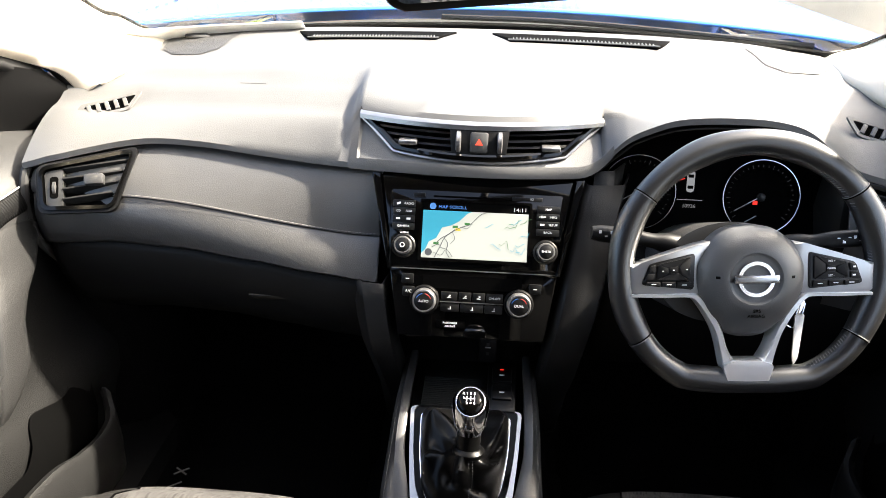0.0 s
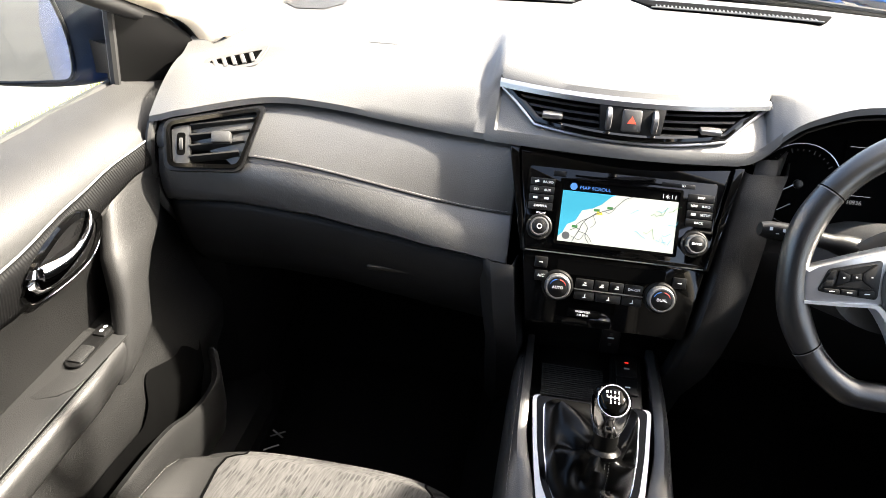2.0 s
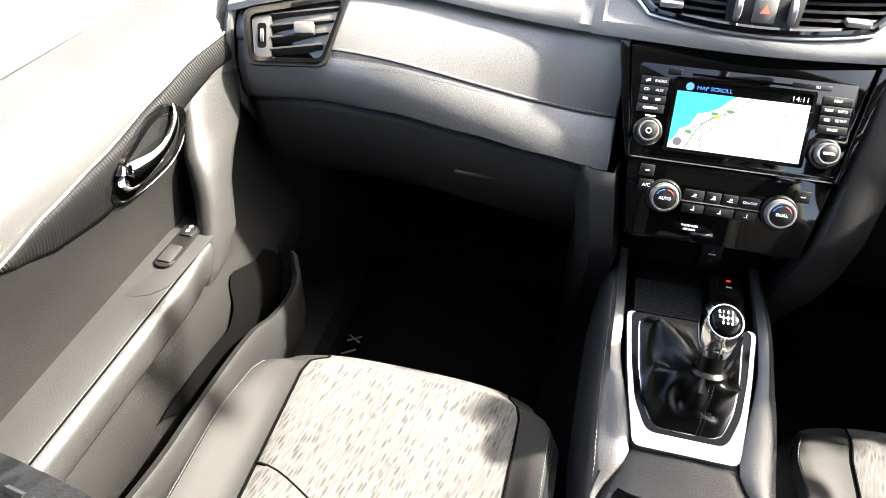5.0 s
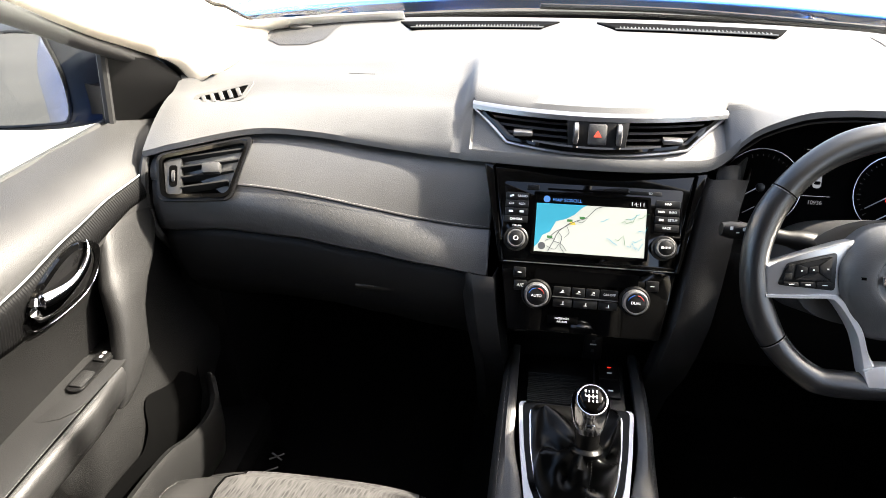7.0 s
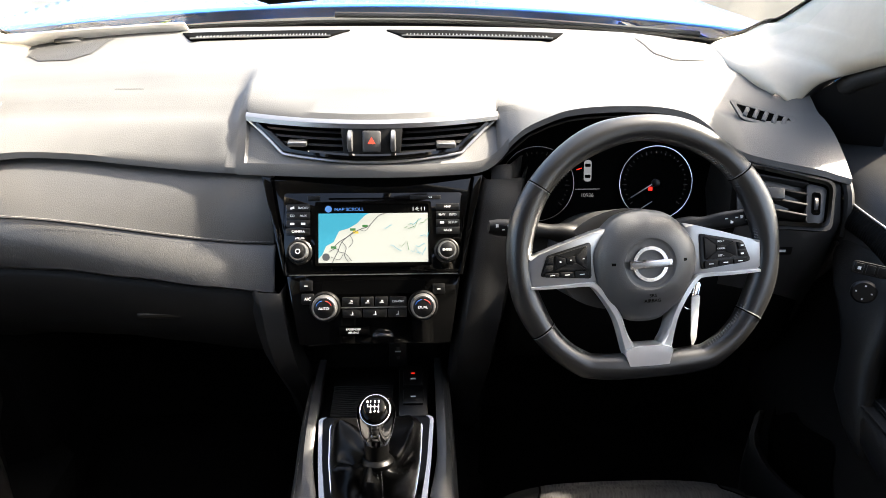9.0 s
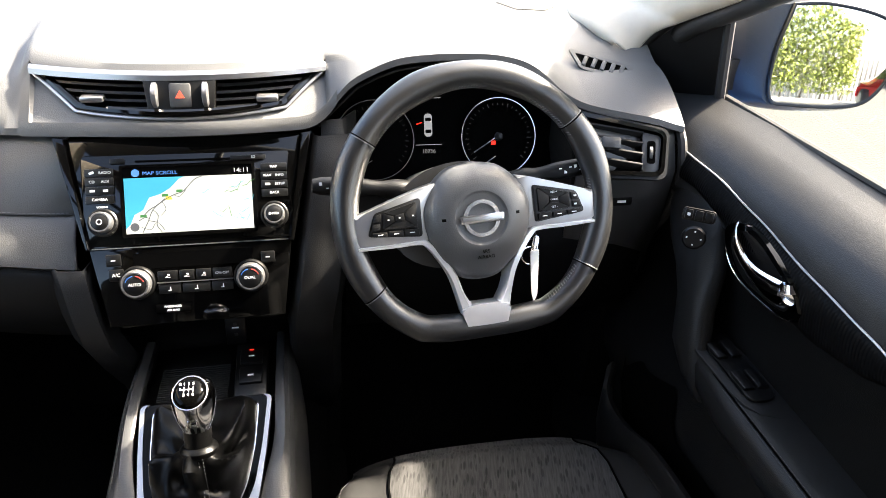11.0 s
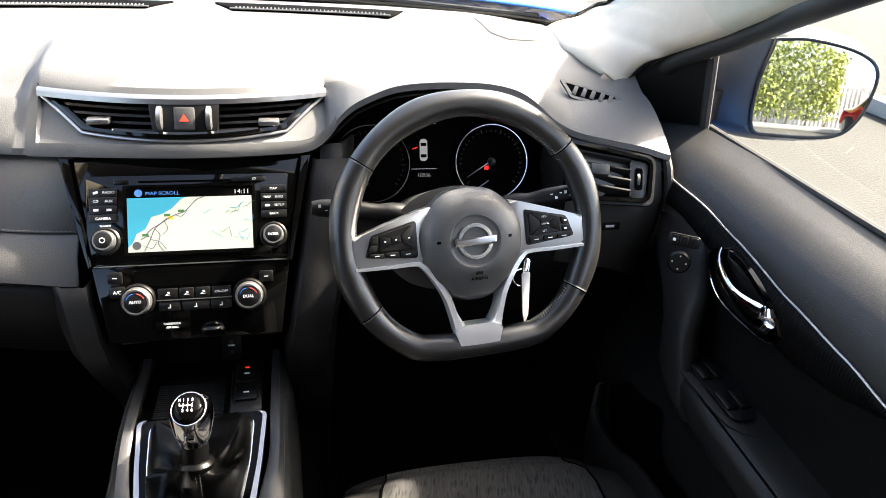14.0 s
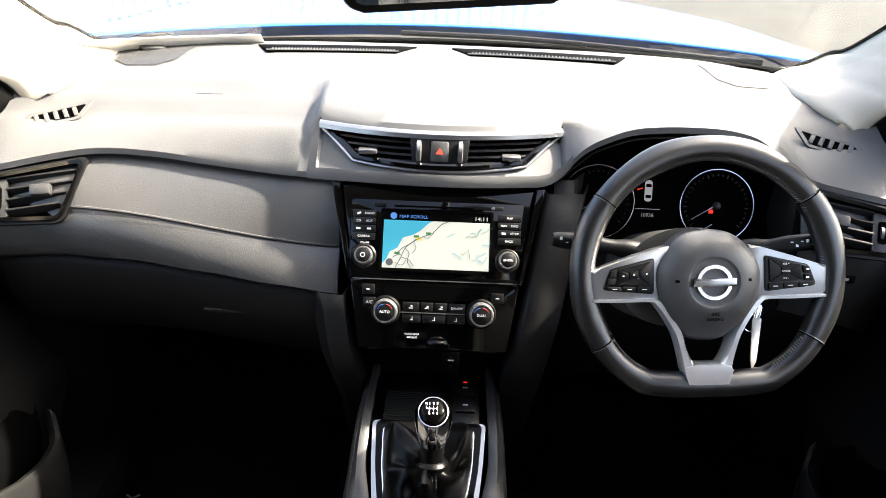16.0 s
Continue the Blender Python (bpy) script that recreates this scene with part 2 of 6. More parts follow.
def lettering(text, size, m, mat, parent, label="", align="CENTER", thickness=0.0003, name="lettering", stretch=1.0):
    cu = bpy.data.curves.new("lettering", "FONT")
    cu.body, cu.size, cu.extrude, cu.align_x, cu.align_y = text, size, thickness, align, "CENTER"
    tmp = bpy.data.objects.new("tmp", cu)
    me = tmp.to_mesh()
    bm = bmesh.new()
    bm.from_mesh(me)
    tmp.to_mesh_clear()
    bpy.data.objects.remove(tmp)
    bpy.data.curves.remove(cu)
    bmesh.ops.transform(bm, matrix=m @ Matrix.Diagonal((stretch, 1, 1, 1)), verts=bm.verts)
    return part(name, bm, mat, parent, label, smooth=False)


# ---- the car's shell ----
def pillar(side):
    """Windscreen pillar trim from the dashboard end up to the roof."""
    rows = []
    inner = spline([(0.640, 1.042, 1.120), (0.616, 1.080, 1.136), (0.598, 1.140, 1.148), (0.603, 1.220, 1.154), (0.622, 1.300, 1.156), (0.675, 1.288, 1.170), (0.700, 1.250, 1.196), (0.715, 1.190, 1.222), (0.735, 0.95, 1.385), (0.70, 0.70, 1.53), (0.66, 0.55, 1.60)], 40)
    outer = spline([(0.672, 1.030, 1.103), (0.685, 1.033, 1.120), (0.700, 1.030, 1.141), (0.715, 1.018, 1.156), (0.730, 0.998, 1.168), (0.734, 0.950, 1.190), (0.735, 0.910, 1.207), (0.735, 0.870, 1.225), (0.735, 0.764, 1.277), (0.72, 0.62, 1.335), (0.70, 0.42, 1.42)], 40)
    for a, b in zip(inner, outer):
        row = []
        for k in range(9):
            s = k / 8
            p = a.lerp(b, s)
            p = p + Vector((-0.010, -0.006, 0.016)) * math.sin(math.pi * s) ** 0.7
            row.append(Vector((side * p.x, p.y, p.z)))
        rows.append(row)
    return loft(bmesh.new(), rows)


shell = thing("car_body", 0, 0, 0.2, "blue hatchback car body with pale cloth pillar trims", "car body", kind="structure")
for side in (-1, 1):
    thick(part("pillar_trim", pillar(side), BEIGE, shell, "beige cloth windscreen pillar trim"), 0.004)
    rim_ = spline([(0.672, 1.030, 1.103), (0.685, 1.033, 1.120), (0.700, 1.030, 1.141), (0.715, 1.018, 1.156), (0.730, 0.998, 1.168), (0.734, 0.950, 1.190), (0.735, 0.870, 1.225), (0.735, 0.764, 1.277)], 20)
    part("pillar_flange", loft(bmesh.new(), [[(side * (p.x + dx), p.y + dy, p.z + dz) for dx, dy, dz in ((-0.002, 0.0, 0.0), (0.02, 0.012, -0.002), (0.06, 0.05, -0.004))] for p in rim_]), RUBBER, shell, "black flange behind the pillar trim")
    # black seal and frame of the door opening along the pillar
    seal = spline([(0.775, 1.10, 1.085), (0.748, 1.03, 1.140), (0.752, 0.985, 1.170), (0.752, 0.87, 1.222), (0.748, 0.764, 1.272), (0.732, 0.62, 1.332), (0.715, 0.42, 1.412), (0.69, 0.20, 1.46), (0.68, -0.3, 1.50)], 30)
    part("door_seal", tube(bmesh.new(), [(side * p.x, p.y, p.z) for p in seal], 0.016, 10), RUBBER, shell, "black rubber door seal")

# bonnet, wings and scuttle
def hood_z(x, y):
    edge = abs(x) + 0.30 * max(0.0, y - 2.0) ** 1.4
    return 1.190 - 0.020 * (x / 0.85) ** 2 - 0.034 * (y - 1.56) - 0.25 * smooth(2.70, 2.98, y) - 0.16 * smooth(0.78, 0.97, edge) - 0.012 * (1 - smooth(0.26, 0.36, abs(x))) * smooth(1.5, 1.7, y)


rows = [[(x, y - 0.20 * (x / 0.70) ** 2 * smooth(2.0, 1.47, y), hood_z(x, y)) for x in [i / 24 * 0.90 for i in range(-24, 25)]] for y in [1.475 + 0.053 * k for k in range(29)]]
thick(part("bonnet", loft(bmesh.new(), rows), PAINT, shell, "blue metallic bonnet"), 0.004)
rows = [[(x, y - 0.20 * (x / 0.70) ** 2 * 1.0, z - 0.02 * (x / 0.8) ** 2) for x in [i / 16 * 0.80 for i in range(-16, 17)]] for y, z in ((1.405, 1.135), (1.41, 1.155), (1.425, 1.160), (1.455, 1.168), (1.470, 1.172), (1.475, 1.14))]
thick(part("scuttle", loft(bmesh.new(), rows), SCUTTLE, shell, "weathered grey scuttle panel under the windscreen"), 0.004)
for side in (-1, 1):
    rows = [[(side * (0.88 + 0.06 * math.sin(k / 6 * 1.4)), y, hood_z(0.88, y) - 0.02 - k * 0.12) for k in range(7)] for y in [1.1 + 0.1 * i for i in range(19)]]
    thick(part("wing", loft(bmesh.new(), rows), PAINT, shell, "blue front wing"), 0.004)
arm = tube(bmesh.new(), spline([(0.62, 1.32, 1.165), (0.2, 1.43, 1.176), (-0.1, 1.44, 1.180)], 14), 0.006, 8)
part("wiper", arm, DARK, shell, "black wiper arm")

for side in (-1, 1):
    rows = [[(side * (0.812 + 0.11 * math.sin(min(1.0, k / 3) * 1.3) ** 0.8 - 0.10 * smooth(-1.4, -1.9, y)), y, 1.06 - 0.09 * k) for k in range(8)] for y in [-1.90 + 0.12 * i for i in range(15)]]
    part("rear_quarter", loft(bmesh.new(), rows), PAINT, shell, "blue rear side panel")
rows = [[(x, 2.90 + 0.02 * k - 0.10 * (x / 0.8) ** 2, z) for x in [0.1 * i for i in range(-8, 9)]] for k, z in enumerate((0.90, 0.78, 0.62, 0.48, 0.34))]
thick(part("front_bumper", loft(bmesh.new(), rows), PAINT, shell, "blue front bumper"), 0.004)
rows = [[(x, y + 0.12 * (x / 0.8) ** 2, z) for x in [0.1 * i for i in range(-8, 9)]] for y, z in ((-1.84, 1.12), (-1.94, 0.95), (-1.98, 0.70), (-1.95, 0.40))]
thick(part("tailgate", loft(bmesh.new(), rows), PAINT, shell, "blue tailgate"), 0.004)

# windscreen
def screen_pt(x, s):
    y = 1.415 - 0.86 * s - 0.20 * (1 - 0.6 * s) * (x / 0.70) ** 2
    return (x * (1 - 0.12 * s), y, 1.160 + 0.475 * s + 0.03 * math.sin(math.pi * s) - 0.006 * (x / 0.70) ** 2)


wind = whole("window_1", loft(bmesh.new(), [[screen_pt(i / 12 * 0.72, s / 10) for i in range(-12, 13)] for s in range(11)]), GLASS, "raked clear laminated windscreen", "windscreen", "structure")
wind.visible_shadow = False
line = [(x, 1.412 - 0.20 * (x / 0.70) ** 2, 1.166 - 0.006 * (x / 0.70) ** 2) for x in [-0.60 + 0.05 * i for i in range(25)]]
edge_ = [(0.640, 1.262, 1.163), (0.682, 1.268, 1.180), (0.704, 1.240, 1.203), (0.716, 1.185, 1.228), (0.735, 0.95, 1.39), (0.70, 0.70, 1.535)]
line = spline([(-x, y, z) for x, y, z in edge_[::-1]] + line + edge_, 120)
part("border", tube(bmesh.new(), line, [0.004 + 0.0055 * smooth(0.72, 0.55, abs(p.x)) for p in line], 8), DEEP, wind, "black seal round the glass")

# roof lining, floor, back of the cabin
def roof_z(x, y):
    return curve1([(-1.7, 1.58), (-1.2, 1.66), (-0.3, 1.685), (0.3, 1.665), (0.56, 1.630)], y)[0] - 0.05 * (x / 0.7) ** 2


def roof_strip(x0, x1, y0, y1, n=8):
    return [[(x0 + (x1 - x0) * i / n, y0 + (y1 - y0) * k / n, roof_z(x0 + (x1 - x0) * i / n, y0 + (y1 - y0) * k / n)) for i in range(n + 1)] for k in range(n + 1)]


lining = loft(bmesh.new(), roof_strip(-0.70, 0.70, -1.75, 0.56, 16))
thick(whole("ceiling", lining, HEADLINER, "pale cloth roof lining", "ceiling", "structure"), 0.03, 1.0)
skin = loft(bmesh.new(), [[Vector(p) + Vector((0, 0, 0.036)) for p in row] for row in roof_strip(-0.70, 0.70, -1.78, 0.56, 16)])
thick(part("roof_skin", skin, PAINT, shell, "blue roof"), 0.003, 1.0)
floor = loft(bmesh.new(), [[(x, y, z + (0.16 * smooth(0.17, 0.08, abs(x)) * smooth(1.2, 1.0, y))) for x in [i / 20 * 0.76 for i in range(-20, 21)]] for y, z in ((-1.75, 0.42), (0.0, 0.385), (0.7, 0.385), (0.93, 0.39), (1.15, 0.53), (1.3, 0.70), (1.34, 1.1))])
thick(whole("floor", floor, CARPET, "carpeted car floor and bulkhead darkened for footwell shade", "floor", "structure"), 0.01, 1.0)
for side in (-1, 1):
    bm = bmesh.new()
    box(bm, 0.05, 1.6, 0.68, at(side * 0.76, -1.0, 0.74), 0.01)
    part("side_panel", bm, HARD, shell, "dark rear side trim")
    bm = bmesh.new()
    box(bm, 0.06, 0.16, 0.62, at(side * 0.72, -0.25, 1.37), 0.01)
    box(bm, 0.06, 0.22, 0.62, at(side * 0.70, -1.55, 1.37), 0.01)
    part("rear_pillar", bm, BEIGE, shell, "pale rear pillar trim")
for side in (-1, 1):
    part("privacy_window", box(bmesh.new(), 0.006, 1.10, 0.56, at(side * 0.735, -0.885, 1.36)), PRIVACY, shell, "dark tinted rear side window", smooth=False)
part("privacy_window", box(bmesh.new(), 1.40, 0.006, 0.56, at(0, -1.765, 1.40)), PRIVACY, shell, "dark tinted tailgate window", smooth=False)
bm = box(bmesh.new(), 1.5, 0.05, 0.75, at(0, -1.78, 0.75), 0.01)
part("rear_wall", bm, HARD, shell, "dark tailgate trim")
bench = bmesh.new()
box(bench, 1.3, 0.5, 0.16, at(0, -0.75, 0.58), 0.05, 3)
box(bench, 1.3, 0.16, 0.62, at(0, -1.12, 0.92), 0.05, 3)
whole("rear_seat", bench, CARPET, "dark cloth rear bench seat", "seat")

# ---- dashboard ----
dash = thing("dashboard", 0, 1.1, 0.9, "charcoal soft-touch dashboard with stitched leather panel", "dashboard")
LIP = [(-0.70, 0.880, 1.036), (-0.655, 0.885, 1.048), (-0.53, 0.925, 1.066), (-0.44, 0.938, 1.061), (-0.35, 0.940, 1.050), (-0.25, 0.938, 1.040), (-0.17, 0.922, 1.042), (0.0, 0.902, 1.045),
       (0.14, 0.918, 1.043), (0.165, 0.922, 1.046), (0.185, 0.928, 1.057), (0.203, 0.930, 1.079), (0.220, 0.930, 1.096), (0.245, 0.929, 1.1105), (0.282, 0.928, 1.125), (0.33, 0.927, 1.131), (0.385, 0.926, 1.132), (0.415, 0.926, 1.1302), (0.443, 0.926, 1.1255), (0.465, 0.926, 1.1185), (0.483, 0.926, 1.1085), (0.500, 0.925, 1.0955), (0.515, 0.924, 1.083), (0.53, 0.921, 1.073), (0.555, 0.914, 1.0625), (0.60, 0.900, 1.055), (0.655, 0.885, 1.048), (0.70, 0.880, 1.036)]
TOP = [(0.88, 1.036), (0.94, 1.065), (1.0, 1.104), (1.05, 1.128), (1.11, 1.148), (1.17, 1.161), (1.23, 1.168), (1.29, 1.170), (1.36, 1.168), (1.41, 1.164)]


def lip_line(x):
    """Depth and height of the pad's rear lip, without kinks."""
    k = max(1, min(len(LIP) - 3, sum(1 for p in LIP if p[0] <= x) - 1))
    p0, p1, p2, p3 = LIP[k - 1:k + 3]
    h = p2[0] - p1[0]
    t = max(0.0, min(1.0, (x - p1[0]) / h))
    if x < p1[0] or x > p2[0]:
        return curve1(LIP, x)
    out = []
    for c in (1, 2):
        m1 = (p2[c] - p0[c]) / (p2[0] - p0[0]) * h
        m2 = (p3[c] - p1[c]) / (p3[0] - p1[0]) * h
        out.append((2 * t ** 3 - 3 * t ** 2 + 1) * p1[c] + (t ** 3 - 2 * t ** 2 + t) * m1 + (3 * t ** 2 - 2 * t ** 3) * p2[c] + (t ** 3 - t ** 2) * m2)
    return tuple(out)


def pad_z(x, y):
    z = curve1(TOP, y)[0] - 0.014 * smooth(0.45, 0.70, abs(x)) * smooth(1.0, 1.3, y)
    edge = 0.212 + 0.16 * max(0.0, x) / 0.25
    brow = 1 - smooth(0.187, edge, abs(x))
    z += brow * 0.030 * smooth(1.15, 0.98, y)
    hood = smooth(0.225, 0.36, x) * (1 - smooth(0.46, 0.56, x))
    z = z + hood * max(0, 1.141 - z) * smooth(1.30, 1.02, y)
    return z


def pad_profile(x):
    yl, zl = lip_line(x)
    inside = max(0.0, 1 - abs(x) / 0.186)
    centre = inside > 0
    ye = 0.944 + 0.038 * (abs(x) / 0.186) ** 2
    pts = [(yl + 0.06, zl - 0.022), (yl + 0.012, zl - 0.004), (yl, zl), (yl + 0.001, zl + 0.009)]
    if centre:
        zb = 1.070 + max(0.0, abs(x) - 0.125) / 0.061 * 0.036
        yb = 0.917 + 0.05 * (abs(x) / 0.186) ** 2 + (zb - 1.070) * 0.4
        deep = 0.06 * min(1, inside * 8)
        pts += [(yb, zb - 0.006), (yb + 0.004, zb), (yb + deep + 0.004, zb), (ye + deep + 0.004, 1.112), (ye + 0.004, 1.112), (ye, 1.116), (ye + 0.006, 1.1235)]
    else:
        y8, z8 = max(1.0, yl + 0.06), pad_z(x, max(1.0, yl + 0.06))
        w = smooth(0.186, 0.230 if x < 0 else 0.285, abs(x))
        for k, e in zip(range(1, 8), ((0.72, 0.70), (0.75, 0.73), (0.76, 0.76), (0.79, 0.80), (0.80, 0.83), (0.82, 0.86), (0.88, 0.90))):
            s = k / 8
            y = yl + 0.001 + (y8 - yl) * s
            z = zl + 0.009 + (z8 - zl - 0.009) * (1 - (1 - s) ** 1.6)
            ye_, ze_ = yl + (y8 - yl) * e[0], zl + 0.009 + (z8 - zl - 0.009) * e[1]
            pts.append((ye_ + (y - ye_) * w, ze_ + (z - ze_) * w))
    for y in [1.0 + 0.0203 * k for k in range(20)] + [1.405]:
        y = 1.0 + (y - 1.0) * (0.405 - 0.20 * (x / 0.70) ** 2) / 0.405
        pts.append((max(y, pts[-1][0] + 0.004), pad_z(x, y)))
    return pts


xs = sorted(set([round(-0.70 + 0.02 * i, 4) for i in range(71)] + [s * v for s in (-1, 1) for v in (0.15, 0.17, 0.178, 0.184, 0.188, 0.195, 0.205, 0.215, 0.23)] + [0.16 + 0.0083 * i for i in range(50)]))
part("upper_pad", loft(bmesh.new(), [[(x, y, z) for y, z in pad_profile(x)] for x in xs]), SOFT, dash, "charcoal grained soft pad")

lip = loft(bmesh.new(), [[(x, y - 0.0015, z - 0.0008) for y, z in pad_profile(x)[:4]] + [(x, lip_line(x)[0] + 0.004, lip_line(x)[1] + 0.016)] for x in [-0.20 + 0.01 * i for i in range(41)]])
part("vent_lip", lip, SOFT, dash, "charcoal lip under the centre vents")


def lower_profile(x):
    """Leather panel, glovebox and knee face of the passenger side."""
    yl, zl = lip_line(x)
    s = smooth(-0.55, -0.15, x)
    st = (0.872 + 0.020 * s, 0.999 - 0.058 * s)
    cr = curve1([(-0.68, 0.866, 0.918), (-0.575, 0.862, 0.928), (-0.46, 0.858, 0.924), (-0.35, 0.854, 0.910), (-0.25, 0.850, 0.896), (-0.14, 0.846, 0.884)], x)
    out = [(yl + 0.03, zl - 0.006), (yl + 0.012, zl - 0.006), (yl + 0.004, zl - 0.010)]
    a = out[-1]
    for k in (0.35, 0.7):
        out.append((a[0] + (st[0] - a[0]) * k - 0.006 * math.sin(math.pi * k), a[1] + (st[1] - a[1]) * k))
    out += [(st[0], st[1] + 0.002), (st[0] + 0.003, st[1]), (st[0], st[1] - 0.002)]
    for k in (0.4, 0.75):
        out.append((st[0] + (cr[0] - st[0]) * k - 0.008 * math.sin(math.pi * k), st[1] + (cr[1] - st[1]) * k))
    out += [cr, (cr[0] + 0.008, cr[1] - 0.008)]
    return out


xs = [-0.69 + 0.0138 * i for i in range(40)] + [-0.148]
thick(part("leather_panel", loft(bmesh.new(), [[(x, y, z) for y, z in lower_profile(x)] for x in xs]), LEATHER, dash, "dark stitched leather panel"), 0.004)
bm = bmesh.new()
for off in (0.0045, -0.0055):
    stitching(bm, [(x, lower_profile(x)[6][0] - 0.0035 + (0.001 if off < 0 else 0), lower_profile(x)[6][1] + off) for x in [-0.535 + 0.02 * i for i in range(20)]], (0, -0.8, 0.6), length=0.0038, gap=0.0018, r=0.00055)
part("stitching", bm, SEAM, dash, "pale double seam", smooth=False, kind="stuff")


def glove_profile(x):
    y, z = lower_profile(x)[-1]
    return [(y + 0.004, z + 0.002), (y - 0.002, z - 0.012), (y + 0.002, z - 0.05), (y + 0.02, z - 0.10), (y + 0.06, z - 0.15), (y + 0.12, z - 0.20), (y + 0.3, z - 0.24)]


thick(part("glovebox", loft(bmesh.new(), [[(x, y, z) for y, z in glove_profile(x)] for x in [-0.685 + 0.0137 * i for i in range(40)]]), GREY2, dash, "grained glovebox darkened for its shade"), 0.004)
part("glovebox_handle", box(bmesh.new(), 0.085, 0.012, 0.02, panel(-0.325, 0.872, 0.835, -20), 0.005), DARK, dash, "black glovebox latch")


def soft_corner(pts, r, n=4):
    """Round the corners of a closed outline."""
    out = []
    p = [Vector((x, y)) for x, y in pts]
    for a, b, c in zip(p[-1:] + p[:-1], p, p[1:] + p[:1]):
        s, e = b + (a - b).normalized() * r, b + (c - b).normalized() * r
        out += [tuple((s * (1 - t) ** 2 + b * 2 * t * (1 - t) + e * t * t)) for t in [k / n for k in range(n + 1)]]
    return out


def outer_vent(side):
    m = panel(side * 0.598, 0.872, 1.019, 40, -side * 14)
    f = lambda pts: [(side * x, y) for x, y in pts][::side]
    out = f(soft_corner([(-0.079, 0.057), (0.072, 0.032), (0.068, -0.044), (-0.042, -0.047)], 0.014))
    lip = f(soft_corner([(-0.073, 0.052), (0.067, 0.028), (0.063, -0.040), (-0.040, -0.043)], 0.014))
    inn = f(soft_corner([(-0.067, 0.045), (0.062, 0.023), (0.058, -0.034), (-0.037, -0.037)], 0.010))
    v = part("side_vent", ring(bmesh.new(), out, lip, 0.007, m @ at(0, 0, -0.005)), DARK, dash, "side air vent with slim dark frame")
    part("inner_frame", ring(bmesh.new(), lip, inn, 0.011, m @ at(0, 0, -0.005)), PIANO, v, "gloss black inner frame")
    part("well", prism(bmesh.new(), [(x * 1.02, y * 1.02) for x, y in inn], 0.004, m @ at(0, 0, -0.0165)), DEEP, v, "dark duct")
    for k in range(4):
        y = 0.027 - 0.0165 * k
        b = bmesh.new()
        x0, x1 = -0.062 + 0.0080 * k, 0.034
        box(b, x1 - x0, 0.0036, 0.018, m @ at(side * (x0 + x1) / 2, y + 0.001, -0.006, -side * 6) @ Matrix.Rotation(radians(-18), 4, "X"), 0.001)
        part("slat", b, SLAT, v)
    part("vent_tab", box(bmesh.new(), 0.028, 0.017, 0.014, m @ at(side * -0.014, 0.004, 0.006), 0.003), HARD, v, "grey vent tab")
    b = bmesh.new()
    prism(b, f(soft_corner([(0.033, 0.026), (0.060, 0.021), (0.056, -0.033), (0.033, -0.034)], 0.004)), 0.010, m @ at(0, 0, -0.009), 0.002)
    tp = part("thumbwheel_plate", b, VENT, v)
    part("thumbwheel_slot", prism(bmesh.new(), rounded(0.012, 0.034, 0.004, cx=side * 0.0455, cy=-0.004), 0.0006, m @ at(0, 0, 0.001)), DEEP, tp, smooth=False)
    part("thumbwheel", lathe(bmesh.new(), [(0.012, -0.003), (0.0150, -0.002), (0.0150, 0.002), (0.012, 0.003)], m @ at(side * 0.0455, -0.004, -0.010) @ Matrix.Rotation(radians(90), 4, "Y"), 24), HARD, v, "ribbed thumbwheel")


def ring(bm, outer, inner, depth, m=I4):
    """A flat frame between two outlines with as many points, raised along z."""
    rows = [[(x, y, 0) for x, y in outer], [(x * 0.985 + 0.015 * i[0], y * 0.985 + 0.015 * i[1], depth) for (x, y), i in zip(outer, inner)], [(x, y, depth) for x, y in inner], [(x, y, -depth) for x, y in inner]]
    return loft(bm, [[m @ Vector(p) for p in r] for r in rows], loop=True)


for side in (-1, 1):
    outer_vent(side)

# centre vents
def vent_face(x):
    return 0.917 + 0.05 * (abs(x) / 0.186) ** 2, 0.944 + 0.038 * (abs(x) / 0.186) ** 2


cv = thing("centre_vents", 0, 0.95, 1.08, "pair of black centre air vents under a satin bar", "air vent")
bar = []
for i in range(41):
    x = -0.188 + 0.0094 * i
    y0, y1 = vent_face(x)
    bar.append([(x, y1 + 0.012, 1.1165), (x, y1 - 0.003, 1.1165), (x, y1 - 0.008, 1.113), (x, y1 - 0.0095, 1.1065), (x, y1 - 0.004, 1.105), (x, y1 + 0.012, 1.106)])
part("top_bar", loft(bmesh.new(), bar, loop=True, cap=True), SATIN, cv, "satin silver bar")
low = []
for i in range(61):
    s = i / 60
    if s < 0.2:
        k = s / 0.2
        x, z = -0.184 + 0.052 * k, 1.104 - 0.036 * k ** 1.15
    elif s > 0.8:
        k = (1 - s) / 0.2
        x, z = 0.184 - 0.052 * k, 1.104 - 0.036 * k ** 1.15
    else:
        x, z = -0.132 + (s - 0.2) / 0.6 * 0.264, 1.068 - 0.004 * math.sin(math.pi * (s - 0.2) / 0.6)
    y = 0.913 + 0.05 * (abs(x) / 0.186) ** 2 + (z - 1.068) * 0.45
    low.append((x, y, z))
part("lower_trim", tube(bmesh.new(), low, 0.0022, 8), SATIN, cv, "thin satin rim")
part("black_surround", tube(bmesh.new(), [(x * 0.97, y + 0.004, z * 0.9 + 1.088 * 0.1 + 0.003) for x, y, z in low], 0.0055, 8), PIANO, cv, "gloss black rim")
